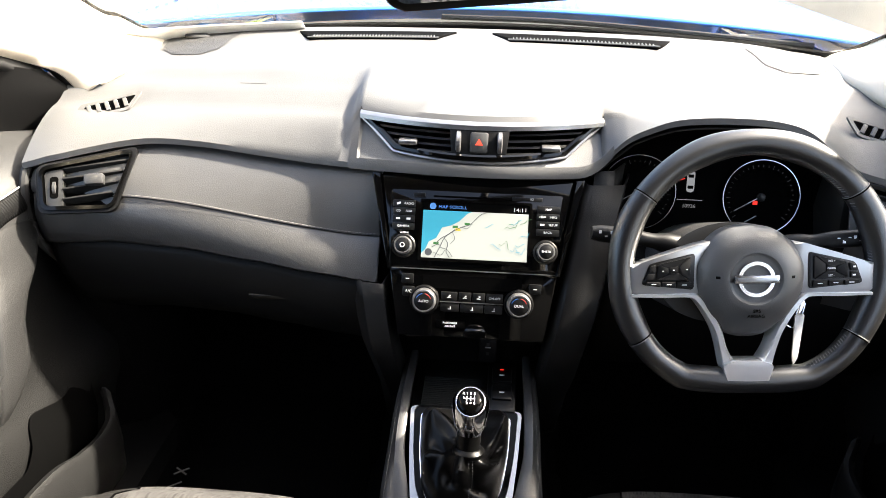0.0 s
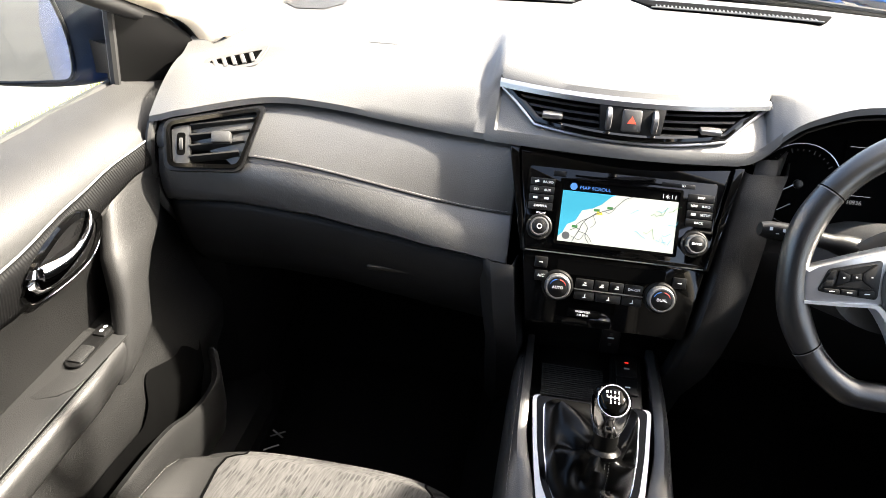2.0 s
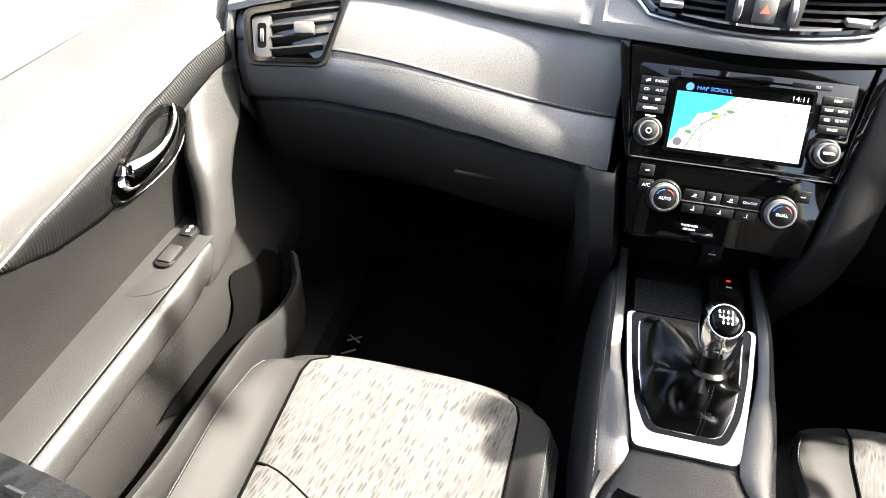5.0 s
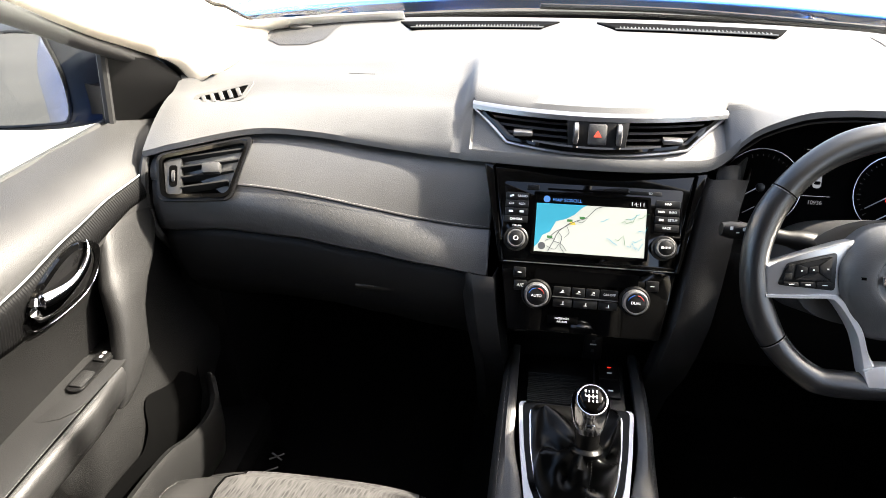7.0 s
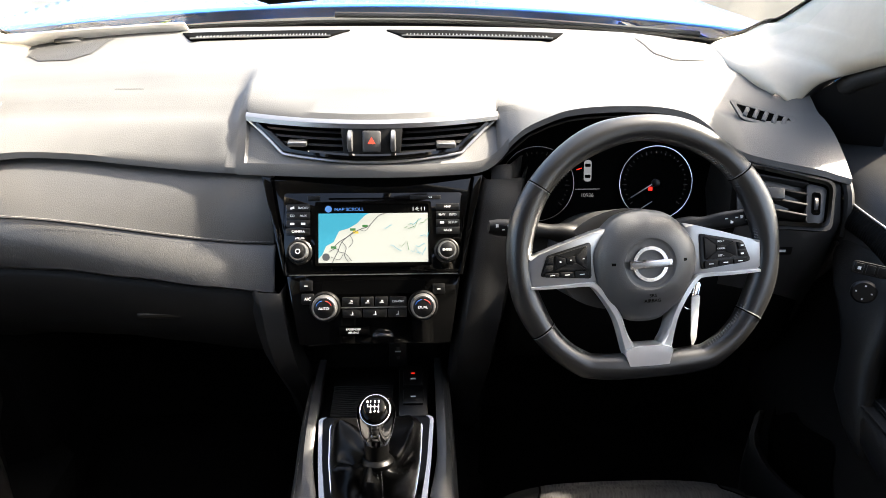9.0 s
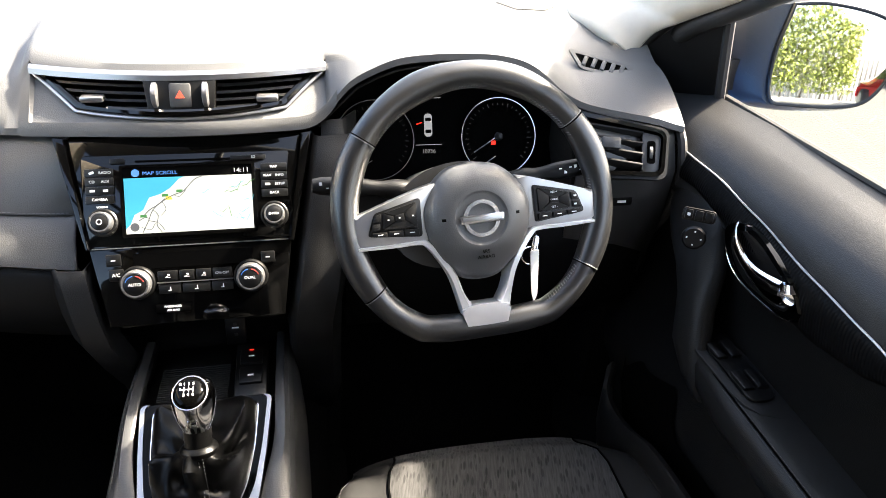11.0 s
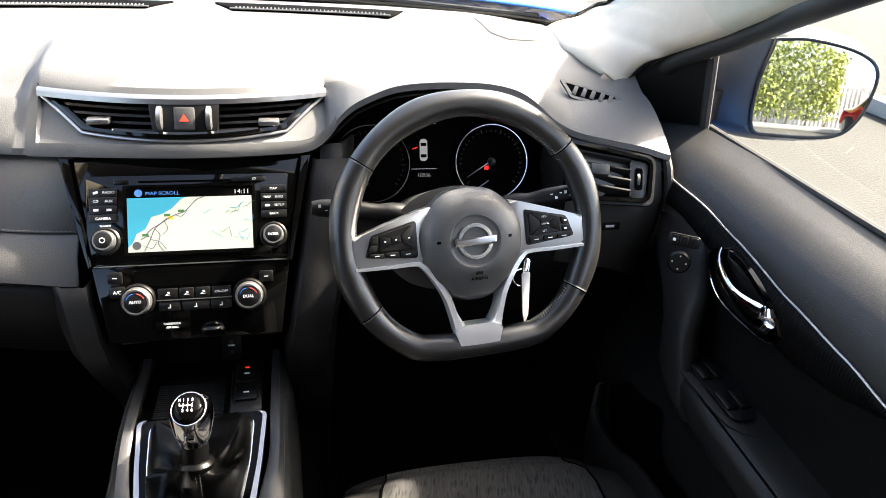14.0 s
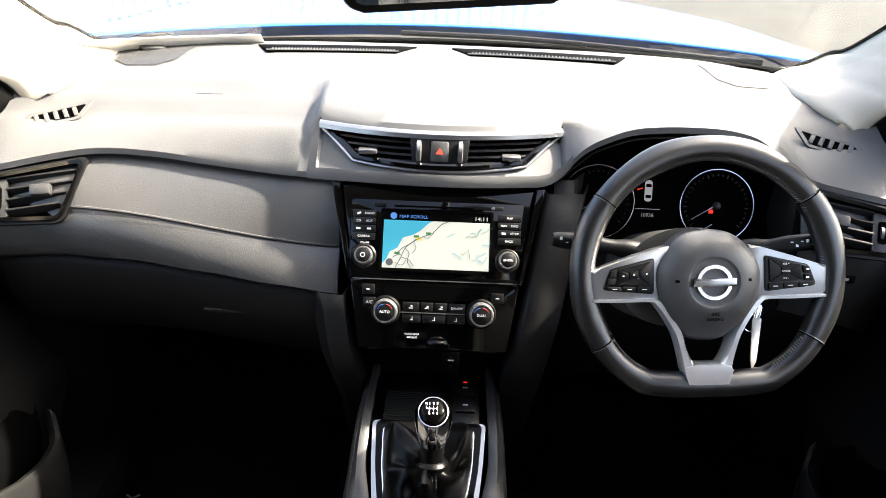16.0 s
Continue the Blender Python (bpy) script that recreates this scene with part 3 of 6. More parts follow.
for side in (-1, 1):
    for k in range(4):
        z = 1.0965 - 0.0085 * k
        x0, x1 = 0.042, 0.172 - 0.0085 * k
        rows = []
        for i in range(9):
            x = x0 + (x1 - x0) * i / 8
            y0, y1 = vent_face(x)
            y = y1 - 0.002 - (1.1 - z) * 0.55
            rows.append([(side * x, y, z), (side * x, y + 0.002, z + 0.0028), (side * x, y + 0.026, z + 0.0005), (side * x, y + 0.024, z - 0.002)])
        part("slat", loft(bmesh.new(), rows, loop=True, cap=True), DARK, cv)
    x = side * 0.108
    y0, y1 = vent_face(x)
    part("vent_tab", box(bmesh.new(), 0.028, 0.016, 0.007, at(x, y1 - 0.021, 1.0850 - (0.003 if side > 0 else 0)), 0.002), SATIN, cv, "satin vent tab")
hm = panel(0, 0.932, 1.0885, 25)
part("switch_block", prism(bmesh.new(), [(-0.041, -0.0205), (0.041, -0.0205), (0.045, 0.0185), (-0.045, 0.0185)], 0.012, hm @ at(0, 0, -0.008), 0.002), DARK, cv, "black switch block")
hz = part("hazard_switch", box(bmesh.new(), 0.027, 0.031, 0.006, hm @ at(0, -0.001, 0.005), 0.003), HARD, cv, "hazard warning switch")
tri = bmesh.new()
prism(tri, [(-0.006, -0.004), (0.006, -0.004), (0, 0.006)], 0.0006, hm @ at(0, -0.001, 0.008))
part("warning_triangle", tri, material("red_print", (0.7, 0.06, 0.03), 0.5), hz, "red triangle", smooth=False)
for side in (-1, 1):
    part("thumbwheel", lathe(bmesh.new(), [(0.013, -0.004), (0.0165, -0.0025), (0.0165, 0.0025), (0.013, 0.004)], hm @ at(side * 0.031, 0, 0.0) @ Matrix.Rotation(radians(90), 4, "Y"), 28), SATIN, cv, "ribbed satin thumbwheel")
part("duct_back", loft(bmesh.new(), [[(x, 1.0, 1.060), (x, 1.0, 1.112)] for x in (-0.17, 0, 0.17)]), DEEP, cv, "dark duct")

# windscreen demister grilles and small side outlets
def demister(x0, x1, cut):
    g = thing("demister_grille", (x0 + x1) / 2, 1.26, 1.17, "long black demister grille along the windscreen", "air vent", "demister grilles")
    zc = lambda x, y: pad_z(x, y) + 0.003
    bend = lambda x, y: y - 0.13 * (x / 0.70) ** 2
    n = 40
    rows = []
    for i in range(13):
        x = x0 + (x1 - x0) * i / 12
        e = 0.035 * max(0.0, 1 - i / 2) - 0.035 * max(0.0, (i - 10) / 2)
        rows.append([(x, bend(x, 1.325), zc(x, 1.325)), (x + e * 0.5, bend(x, 1.29), zc(x, 1.29) - 0.002), (x + e, bend(x, 1.262), zc(x, 1.262))])
    thick(part("frame", loft(bmesh.new(), rows), DEEP, g, "black slot"), 0.003)
    for i in range(n):
        x = x0 + 0.040 + (x1 - x0 - 0.080) * i / (n - 1)
        part("fin", box(bmesh.new(), 0.0016, 0.012, 0.003, at(x, bend(x, 1.270), zc(x, 1.27) + 0.001)), SOFT, g)
    part("rail", tube(bmesh.new(), [(x0 + 0.03 + (x1 - x0 - 0.06) * i / 10, bend(x0 + 0.03 + (x1 - x0 - 0.06) * i / 10, 1.263), zc(0.2, 1.262) + 0.001) for i in range(11)], 0.0016, 6), SOFT, g)


demister(-0.365, -0.060, 1)
demister(0.010, 0.345, -1)


def corner_outlet(side):
    xc, yc = side * 0.605, 0.990
    m = Matrix.Translation((xc, yc, pad_z(xc, yc) + 0.001)) @ Matrix.Rotation(radians(side * -16), 4, "Z") @ Matrix.Rotation(radians(side * 11), 4, "Y") @ Matrix.Rotation(radians(32), 4, "X")
    o = thing("corner_outlet", xc, yc, 1.1, "small black slotted outlet in the dashboard corner", "air vent", "corner outlets")
    f = lambda pts: [(side * x, y) for x, y in pts][::side]
    out = f(soft_corner([(-0.058, 0.017), (0.046, 0.015), (0.052, -0.016), (-0.034, -0.018)], 0.008))
    inn = f(soft_corner([(-0.047, 0.011), (0.038, 0.009), (0.042, -0.010), (-0.030, -0.012)], 0.005))
    part("frame", ring(bmesh.new(), out, inn, 0.003, m @ at(0, 0, 0.004)), SOFT, o)
    part("slot", prism(bmesh.new(), inn, 0.002, m @ at(0, 0, 0.004)), DEEP, o, "dark slot")
    for k in range(5):
        part("fin", box(bmesh.new(), 0.0065, 0.019, 0.004, m @ at(side * (-0.029 + 0.0145 * k), -0.001, 0.007, -12 * side), 0.001), SOFT, o)


for side in (-1, 1):
    corner_outlet(side)
MESHED = material("meshed_grey_plastic", (0.022, 0.022, 0.0215), 0.6, grain=0.9, size=0.0022)
# speaker grille lids at the dashboard's far corners
for side in (-1, 1):
    bm = loft(bmesh.new(), [[(side * (a + (b - a) * i / 10), y, pad_z(side * (a + (b - a) * i / 10), y) + 0.0014) for i in range(11)] for y, a, b in [(1.145 + 0.012 * k, 0.484 - 0.0012 * k + 0.012 * max(0, 2 - k), 0.584 + 0.0026 * k - 0.012 * max(0, 2 - k)) for k in range(11)]])
    part("tweeter_grille", bm, MESHED, dash, "fine-meshed tweeter cover")
lens = part("sensor_lens", lathe(bmesh.new(), [(0.024, 0), (0.024, 0.003), (0.020, 0.005), (0.004, 0.0055)], Matrix.Translation((-0.552, 1.243, pad_z(-0.552, 1.243) + 0.002)), 28, 0.7), SCUTTLE, dash, "round grey sensor lens")
# closed ends of the pad towards the doors
for side in (-1, 1):
    prof = pad_profile(side * 0.70)
    rows = [[(side * 0.70, y, z) for y, z in prof], [(side * 0.703, y + 0.003, z - 0.006) for y, z in prof], [(side * 0.703, y + 0.01, min(z - 0.02, 1.02)) for y, z in prof], [(side * 0.70, y + 0.02, 0.86) for y, z in prof]]
    part("end_seal", tube(bmesh.new(), [(side * 0.699, y, z) for y, z in [(p.x, p.y) for p in spline([(1.10, 1.115, 0), (1.02, 1.082, 0), (0.93, 1.052, 0), (0.882, 1.030, 0), (0.862, 0.99, 0), (0.858, 0.95, 0), (0.868, 0.91, 0), (0.90, 0.86, 0)], 24)]], 0.007, 8), RUBBER, dash, "black gap beside the door")
    part("pad_end", loft(bmesh.new(), rows), HARD, dash, "dark end of the dashboard")
part("airbag_mark", box(bmesh.new(), 0.045, 0.003, 0.0006, Matrix.Translation((-0.385, 1.06, pad_z(-0.385, 1.06) + 0.001)) @ Matrix.Rotation(radians(20), 4, "X")), SOFT, dash, "moulded airbag mark")

# ---- centre stack: screen unit and climate panel ----
U = panel(0, 0.876, 0.966, 33)
stack = thing("centre_stack", 0, 0.88, 0.9, "gloss black centre stack panel between charcoal sides", "dashboard panel")
face = [(-0.122, -0.060), (0.122, -0.060), (0.148, 0.080), (0.144, 0.084), (-0.144, 0.084), (-0.148, 0.080)]
part("upper_face", prism(bmesh.new(), face, 0.02, U @ at(0, 0, -0.021), 0.003), PIANO, stack, "gloss black surround")
for side in (-1, 1):
    part("side_blade", prism(bmesh.new(), [(side * 0.123, -0.062), (side * 0.1305, -0.062), (side * 0.163, 0.086), (side * 0.147, 0.084), (side * 0.1465, 0.066)], 0.022, U @ at(0, 0, -0.018), 0.003), PIANO, stack, "gloss black blade")
C = panel(0, 0.824, 0.8735, 24)
part("lower_face", prism(bmesh.new(), [(-0.112, -0.058), (0.112, -0.058), (0.1275, 0.0455), (-0.1275, 0.0455)], 0.02, C @ at(0, 0, -0.021), 0.003), PIANO, stack, "gloss black climate panel")
bm = bmesh.new()
box(bm, 0.252, 0.0012, 0.004, C @ at(0, 0.0465, -0.001))
part("joint_strip", bm, SATIN, stack, "thin bright joint")

radio = thing("infotainment_unit", 0, 0.885, 0.955, "navigation screen unit showing a coastal map", "car radio")
part("unit_face", prism(bmesh.new(), rounded(0.262, 0.118, 0.006, cy=0.002), 0.004, U @ at(0, 0, -0.003), 0.001), PIANO, radio, "gloss black unit face")
scr = part("screen", prism(bmesh.new(), rounded(0.164, 0.0885, 0.002), 0.001, U @ at(0, 0, 0.001)), DEEP, radio, "lit screen", smooth=False)
part("bezel", ring(bmesh.new(), rounded(0.170, 0.0945, 0.003), rounded(0.1625, 0.087, 0.002), 0.0022, U @ at(0, 0, 0.001)), PIANO, scr)
MAPL = glow("map_land", (0.70, 0.74, 0.70), 0.72)
MAPS = glow("map_sea", (0.05, 0.42, 0.62), 0.75)
MAPR = glow("map_road", (0.16, 0.17, 0.19), 0.5)
MAPY = glow("map_mark_yellow", (0.8, 0.6, 0.08), 0.7)
MAPD = glow("map_mark_green", (0.08, 0.30, 0.10), 0.5)
MAPB = glow("map_blue", (0.10, 0.30, 0.75), 0.7)
TEXT = glow("screen_text", (0.75, 0.78, 0.8), 0.7)


def flat(pts, z, mat, parent, name, label=""):
    b = bmesh.new()
    b.faces.new([b.verts.new(U @ Vector((x, y, z))) for x, y in pts])
    return part(name, b, mat, parent, label, smooth=False)


flat([(-0.080, -0.0425), (0.080, -0.0425), (0.080, 0.030), (-0.080, 0.030)], 0.0024, MAPL, scr, "map_land", "pale land of the map")
flat([(-0.080, -0.036), (-0.074, -0.030), (-0.069, -0.018), (-0.058, -0.012), (-0.050, 0.004), (-0.036, 0.008), (-0.024, 0.015), (-0.012, 0.027), (-0.006, 0.030), (-0.080, 0.030)], 0.0027, MAPS, scr, "map_sea", "blue sea of the map")
for pts, w in ((((-0.06, -0.042), (-0.052, -0.026), (-0.046, -0.012), (-0.034, -0.002), (-0.02, 0.006), (-0.008, 0.010), (0.0, 0.018), (0.008, 0.026), (0.018, 0.030)), 0.0007),
               (((-0.058, -0.020), (-0.05, -0.012), (-0.04, -0.006), (-0.03, 0.002)), 0.0007), (((-0.052, -0.026), (-0.04, -0.03), (-0.032, -0.04)), 0.0006), (((-0.062, -0.034), (-0.05, -0.038), (-0.044, -0.030)), 0.0005), (((-0.046, -0.012), (-0.040, -0.020), (-0.042, -0.032), (-0.036, -0.042)), 0.0006), (((-0.034, -0.002), (-0.030, -0.012), (-0.036, -0.020)), 0.0005), (((-0.064, -0.026), (-0.056, -0.022), (-0.050, -0.024)), 0.0006), (((-0.02, 0.006), (-0.012, 0.004), (-0.004, 0.012)), 0.0005)):
    b = bmesh.new()
    tube(b, [U @ Vector((q.x, q.y, 0.0030)) for q in spline([(p[0], p[1], 0) for p in pts], 20)], w, 4)
    part("map_road", b, MAPR, scr, "dark road line", smooth=False)
for x, y in ((-0.030, 0.006), (-0.012, 0.011), (-0.058, -0.020)):
    flat([(x - 0.004, y - 0.0018), (x + 0.004, y - 0.0018), (x + 0.004, y + 0.0018), (x - 0.004, y + 0.0018)], 0.0034, MAPD, scr, "map_sign", "green road sign")
flat([(-0.031, 0.0), (-0.021, 0.0), (-0.023, 0.0045), (-0.029, 0.0045)], 0.0034, MAPY, scr, "map_mark", "yellow mark")
rnd = random.Random(5)
for k in range(11):
    x, y = rnd.uniform(0.0, 0.07), rnd.uniform(-0.035, 0.022)
    b = bmesh.new()
    tube(b, [U @ Vector((x + 0.005 * i + rnd.uniform(-0.002, 0.002), y + rnd.uniform(-0.003, 0.003) * i, 0.0029)) for i in range(4)], 0.00045, 4)
    part("map_river", b, MAPS if k % 3 else MAPD, scr, "thin map line", smooth=False)
b = bmesh.new()
lathe(b, [(0.0055, 0), (0.0055, 0.0005)], U @ at(-0.069, -0.034, 0.0030), 20)
part("compass", b, MAPR, scr, "dark compass disc", smooth=False)
b = bmesh.new()
lathe(b, [(0.005, 0), (0.005, 0.0005)], U @ at(-0.0655, 0.0365, 0.0024), 20)
part("menu_mark", b, MAPB, scr, "blue round mark", smooth=False)
lettering("MAP SCROLL", 0.0068, U @ at(-0.057, 0.0357, 0.0026), MAPB, scr, "blue heading", "LEFT", stretch=1.1)
lettering("14:11", 0.0085, U @ at(0.067, 0.0357, 0.0026), TEXT, scr, "white clock digits", stretch=1.15)
for side, names in ((-1, (("C", "RADIO"), ("CD", "AUX"), ("<<", ">>"), ("CAMERA",))), (1, (("MAP",), ("NAV", "INFO"), ("*/)", "SETUP"), ("BACK",)))):
    for k, words in enumerate(names):
        y = 0.0385 - 0.0116 * k
        btn = part("button", box(bmesh.new(), 0.0345, 0.0106, 0.004, U @ at(side * 0.1095, y, 0.001), 0.001), DARK, radio, "black key")
        for j, w in enumerate(words):
            x = side * 0.1095 + (0 if len(words) == 1 else (-0.0085 if j == 0 else 0.0075))
            if w in ("C", "<<", ">>", "*/)"):
                part("symbol", box(bmesh.new(), 0.006, 0.003, 0.0004, U @ at(x, y, 0.0032, 20 if w == "C" else 0)), WHITE, btn, smooth=False)
            else:
                lettering(w, 0.0048, U @ at(x, y, 0.0032), WHITE, btn)


def knob(name, r, m, parent, label, word="", size=0.005, cap=DARK):
    k = part(name, lathe(bmesh.new(), [(r * 1.02, 0), (r * 1.02, 0.006), (r * 0.99, 0.013), (r * 0.90, 0.0155), (r * 0.80, 0.0155), (r * 0.78, 0.014)], m, 40), SATIN, parent, label)
    part("cap", lathe(bmesh.new(), [(r * 0.79, 0.013), (r * 0.79, 0.0148), (r * 0.72, 0.0155)], m, 36), cap, k, "black cap")
    if word:
        lettering(word, size, m @ at(0, 0, 0.0158), WHITE, k)
    return k


for side in (-1, 1):
    part("knob_skirt", lathe(bmesh.new(), [(0.0185, 0), (0.0185, 0.003), (0.0165, 0.005)], U @ at(side * 0.1075, -0.026, 0), 36), DARK, radio, "black knob skirt")
knob("volume_knob", 0.0135, U @ at(-0.1075, -0.026, 0.002), radio, "chrome-rimmed volume knob")
b = ring(bmesh.new(), [(0.0036 * math.cos(a), 0.0036 * math.sin(a)) for a in [radians(18 * i) for i in range(20)]], [(0.0027 * math.cos(a), 0.0027 * math.sin(a)) for a in [radians(18 * i) for i in range(20)]], 0.0004, U @ at(-0.1075, -0.026, 0.018))
part("power_mark", b, WHITE, radio, "white power symbol", smooth=False)
knob("enter_knob", 0.0135, U @ at(0.1075, -0.026, 0.002), radio, "chrome-rimmed selector knob", "ENTER", 0.0046)
lettering("VOLUME", 0.0035, U @ at(-0.1075, -0.006, 0.0018), WHITE, radio)
part("eject_button", box(bmesh.new(), 0.018, 0.007, 0.004, U @ at(-0.087, 0.053, 0.001), 0.001), DARK, radio)
part("card_slot", box(bmesh.new(), 0.046, 0.006, 0.003, U @ at(0.077, 0.053, 0.0005), 0.001), DARK, radio, "memory card flap")
lettering("SD", 0.0045, U @ at(0.084, 0.053, 0.0022), WHITE, radio)
part("disc_slot", box(bmesh.new(), 0.13, 0.0022, 0.002, U @ at(0, 0.052, 0.0008)), DEEP, radio, "disc slot")

clim = thing("climate_control", 0, 0.83, 0.87, "dual climate control panel with two chrome dials", "climate control")
for side, word in ((-1, "AUTO"), (1, "DUAL")):
    m = C @ at(side * 0.0715, 0, 0.0)
    part("dial_skirt", lathe(bmesh.new(), [(0.0225, -0.002), (0.0225, 0.003), (0.0205, 0.006)], m, 40), DARK, clim, "black dial skirt")
    d = knob("dial", 0.0182, m @ at(0, 0, 0.003), clim, "chrome-rimmed temperature dial", word, 0.0055)
    for j, mm in enumerate((material("blue_print", (0.03, 0.15, 0.5), 0.5), material("red_print_dial", (0.5, 0.04, 0.03), 0.5))):
        a0 = 100 if j == 0 else 20
        arc = [(0.0115 * math.cos(radians(a0 + 6 * i)), 0.0115 * math.sin(radians(a0 + 6 * i))) for i in range(11)]
        part("heat_arc", tube(bmesh.new(), [m @ Vector((x, y, 0.0187)) for x, y in arc], 0.0005, 4), mm, d, "coloured heat arc", smooth=False)
part("display", prism(bmesh.new(), rounded(0.150, 0.020, 0.002), 0.001, C @ at(0, 0.028, -0.0008)), DEEP, clim, "unlit display strip", smooth=False)
for k, (x0, x1) in enumerate(((-0.047, -0.021), (-0.020, 0.000), (0.001, 0.021), (0.022, 0.048))):
    bt = part("button", box(bmesh.new(), x1 - x0 - 0.001, 0.0135, 0.005, C @ at((x0 + x1) / 2, 0.0068, 0.0012), 0.0012), DARK, clim, "black key")
    if k == 3:
        lettering("ON-OFF", 0.0048, C @ at((x0 + x1) / 2, 0.0068, 0.0038), WHITE, bt)
    else:
        symbol = bmesh.new()
        box(symbol, 0.0065, 0.0007, 0.0004, C @ at((x0 + x1) / 2, 0.0050, 0.0038))
        box(symbol, 0.0045, 0.0007, 0.0004, C @ at((x0 + x1) / 2 + 0.0005, 0.0068, 0.0038, 20))
        box(symbol, 0.0028, 0.0012, 0.0004, C @ at((x0 + x1) / 2 + 0.001, 0.0085, 0.0038))
        part("symbol", symbol, WHITE, bt, smooth=False)
for x0, x1 in ((-0.047, -0.018), (-0.017, 0.019), (0.020, 0.048)):
    bt = part("button", box(bmesh.new(), x1 - x0 - 0.001, 0.0125, 0.005, C @ at((x0 + x1) / 2, -0.0105, 0.0012), 0.0012), DARK, clim, "black key")
    symbol = bmesh.new()
    box(symbol, 0.0045, 0.0007, 0.0004, C @ at((x0 + x1) / 2, -0.0125, 0.0038))
    box(symbol, 0.0010, 0.0042, 0.0004, C @ at((x0 + x1) / 2 + 0.001, -0.0098, 0.0038))
    part("symbol", symbol, WHITE, bt, smooth=False)
part("key_divider", box(bmesh.new(), 0.096, 0.0012, 0.0055, C @ at(0, -0.0018, 0.0014)), SATIN, clim, "thin bright strip")
for x, y, w in ((-0.0985, 0.031, ""), (-0.0965, 0.0115, "A/C"), (0.0950, 0.024, "")):
    bt = part("button", box(bmesh.new(), 0.0185, 0.0155, 0.004, C @ at(x, y, 0.0008), 0.0015), DARK, clim, "black key")
    if w:
        lettering(w, 0.0062, C @ at(x, y, 0.003), WHITE, bt)
    else:
        part("symbol", box(bmesh.new(), 0.0055, 0.0012, 0.0004, C @ at(x, y, 0.003)), WHITE, bt, smooth=False)
pl = part("airbag_lamp", box(bmesh.new(), 0.046, 0.012, 0.003, C @ at(-0.030, -0.037, 0.0), 0.002), DEEP, clim, "airbag lamp strip")
lettering("PASSENGER", 0.0042, C @ at(-0.031, -0.0345, 0.0018), WHITE, pl)
lettering("AIR BAG", 0.0042, C @ at(-0.031, -0.0395, 0.0018), WHITE, pl)

# niche under the climate panel
bm = bmesh.new()
rows = [[(-w, y, z), (-w * 0.5, y + 0.004, z), (w * 0.5, y + 0.004, z), (w, y, z)] for y, z, w in ((0.812, 0.815, 0.100), (0.86, 0.790, 0.105), (0.895, 0.755, 0.108), (0.90, 0.715, 0.110), (0.895, 0.69, 0.112))]
thick(part("niche", loft(bm, rows), DARK, stack, "black storage niche"), 0.004)
sk = part("socket_plate", box(bmesh.new(), 0.030, 0.045, 0.006, panel(0.030, 0.893, 0.728, 10), 0.002), DARK, stack, "usb and aux socket plate")
for dy in (0.009, -0.011):
    part("port_mark", box(bmesh.new(), 0.010, 0.0022, 0.0006, panel(0.030, 0.8895, 0.728 + dy, 10)), WHITE, sk, smooth=False)
    part("port_mark", box(bmesh.new(), 0.005, 0.005, 0.0006, panel(0.030, 0.8888, 0.735 + dy, 10)), HARD, sk, smooth=False)

# cheeks beside the stack
def cheek(side):
    rows = []
    prof = [(1.030, 0.924), (0.985, 0.905), (0.94, 0.872), (0.89, 0.842), (0.84, 0.818), (0.79, 0.812), (0.72, 0.84), (0.60, 0.92), (0.42, 1.00)]
    for z, y in prof:
        s = (1.03 - z) / 0.25
        x0 = 0.168 - 0.050 * min(1, s)
        rows.append([(side * (x0 - 0.004), y + 0.022, z), (side * x0, y + 0.004, z), (side * (x0 + 0.005), y, z), (side * (x0 + 0.03), y + 0.002, z), (side * (x0 + 0.055), y + 0.012, z - 0.002), (side * (x0 + 0.07), y + 0.06, z)])
    return loft(bmesh.new(), rows)


thick(part("cheek", cheek(1), CHEEK, dash, "grained charcoal side of the stack, darkened for its shade"), 0.003)
rows = []
for z, y in ((0.888, 0.838), (0.86, 0.828), (0.82, 0.815), (0.78, 0.812), (0.72, 0.84), (0.60, 0.92), (0.42, 1.00)):
    x0 = -0.140 + min(0.022, (0.888 - z) * 0.16)
    rows.append([(x0 + 0.006, y + 0.03, z), (x0, y, z), (x0 - 0.03, y + 0.004, z), (x0 - 0.05, y + 0.03, z), (x0 - 0.06, y + 0.10, z)])
thick(part("cheek", loft(bmesh.new(), rows), CHEEK, dash, "grained charcoal side of the stack, darkened for its shade"), 0.003)

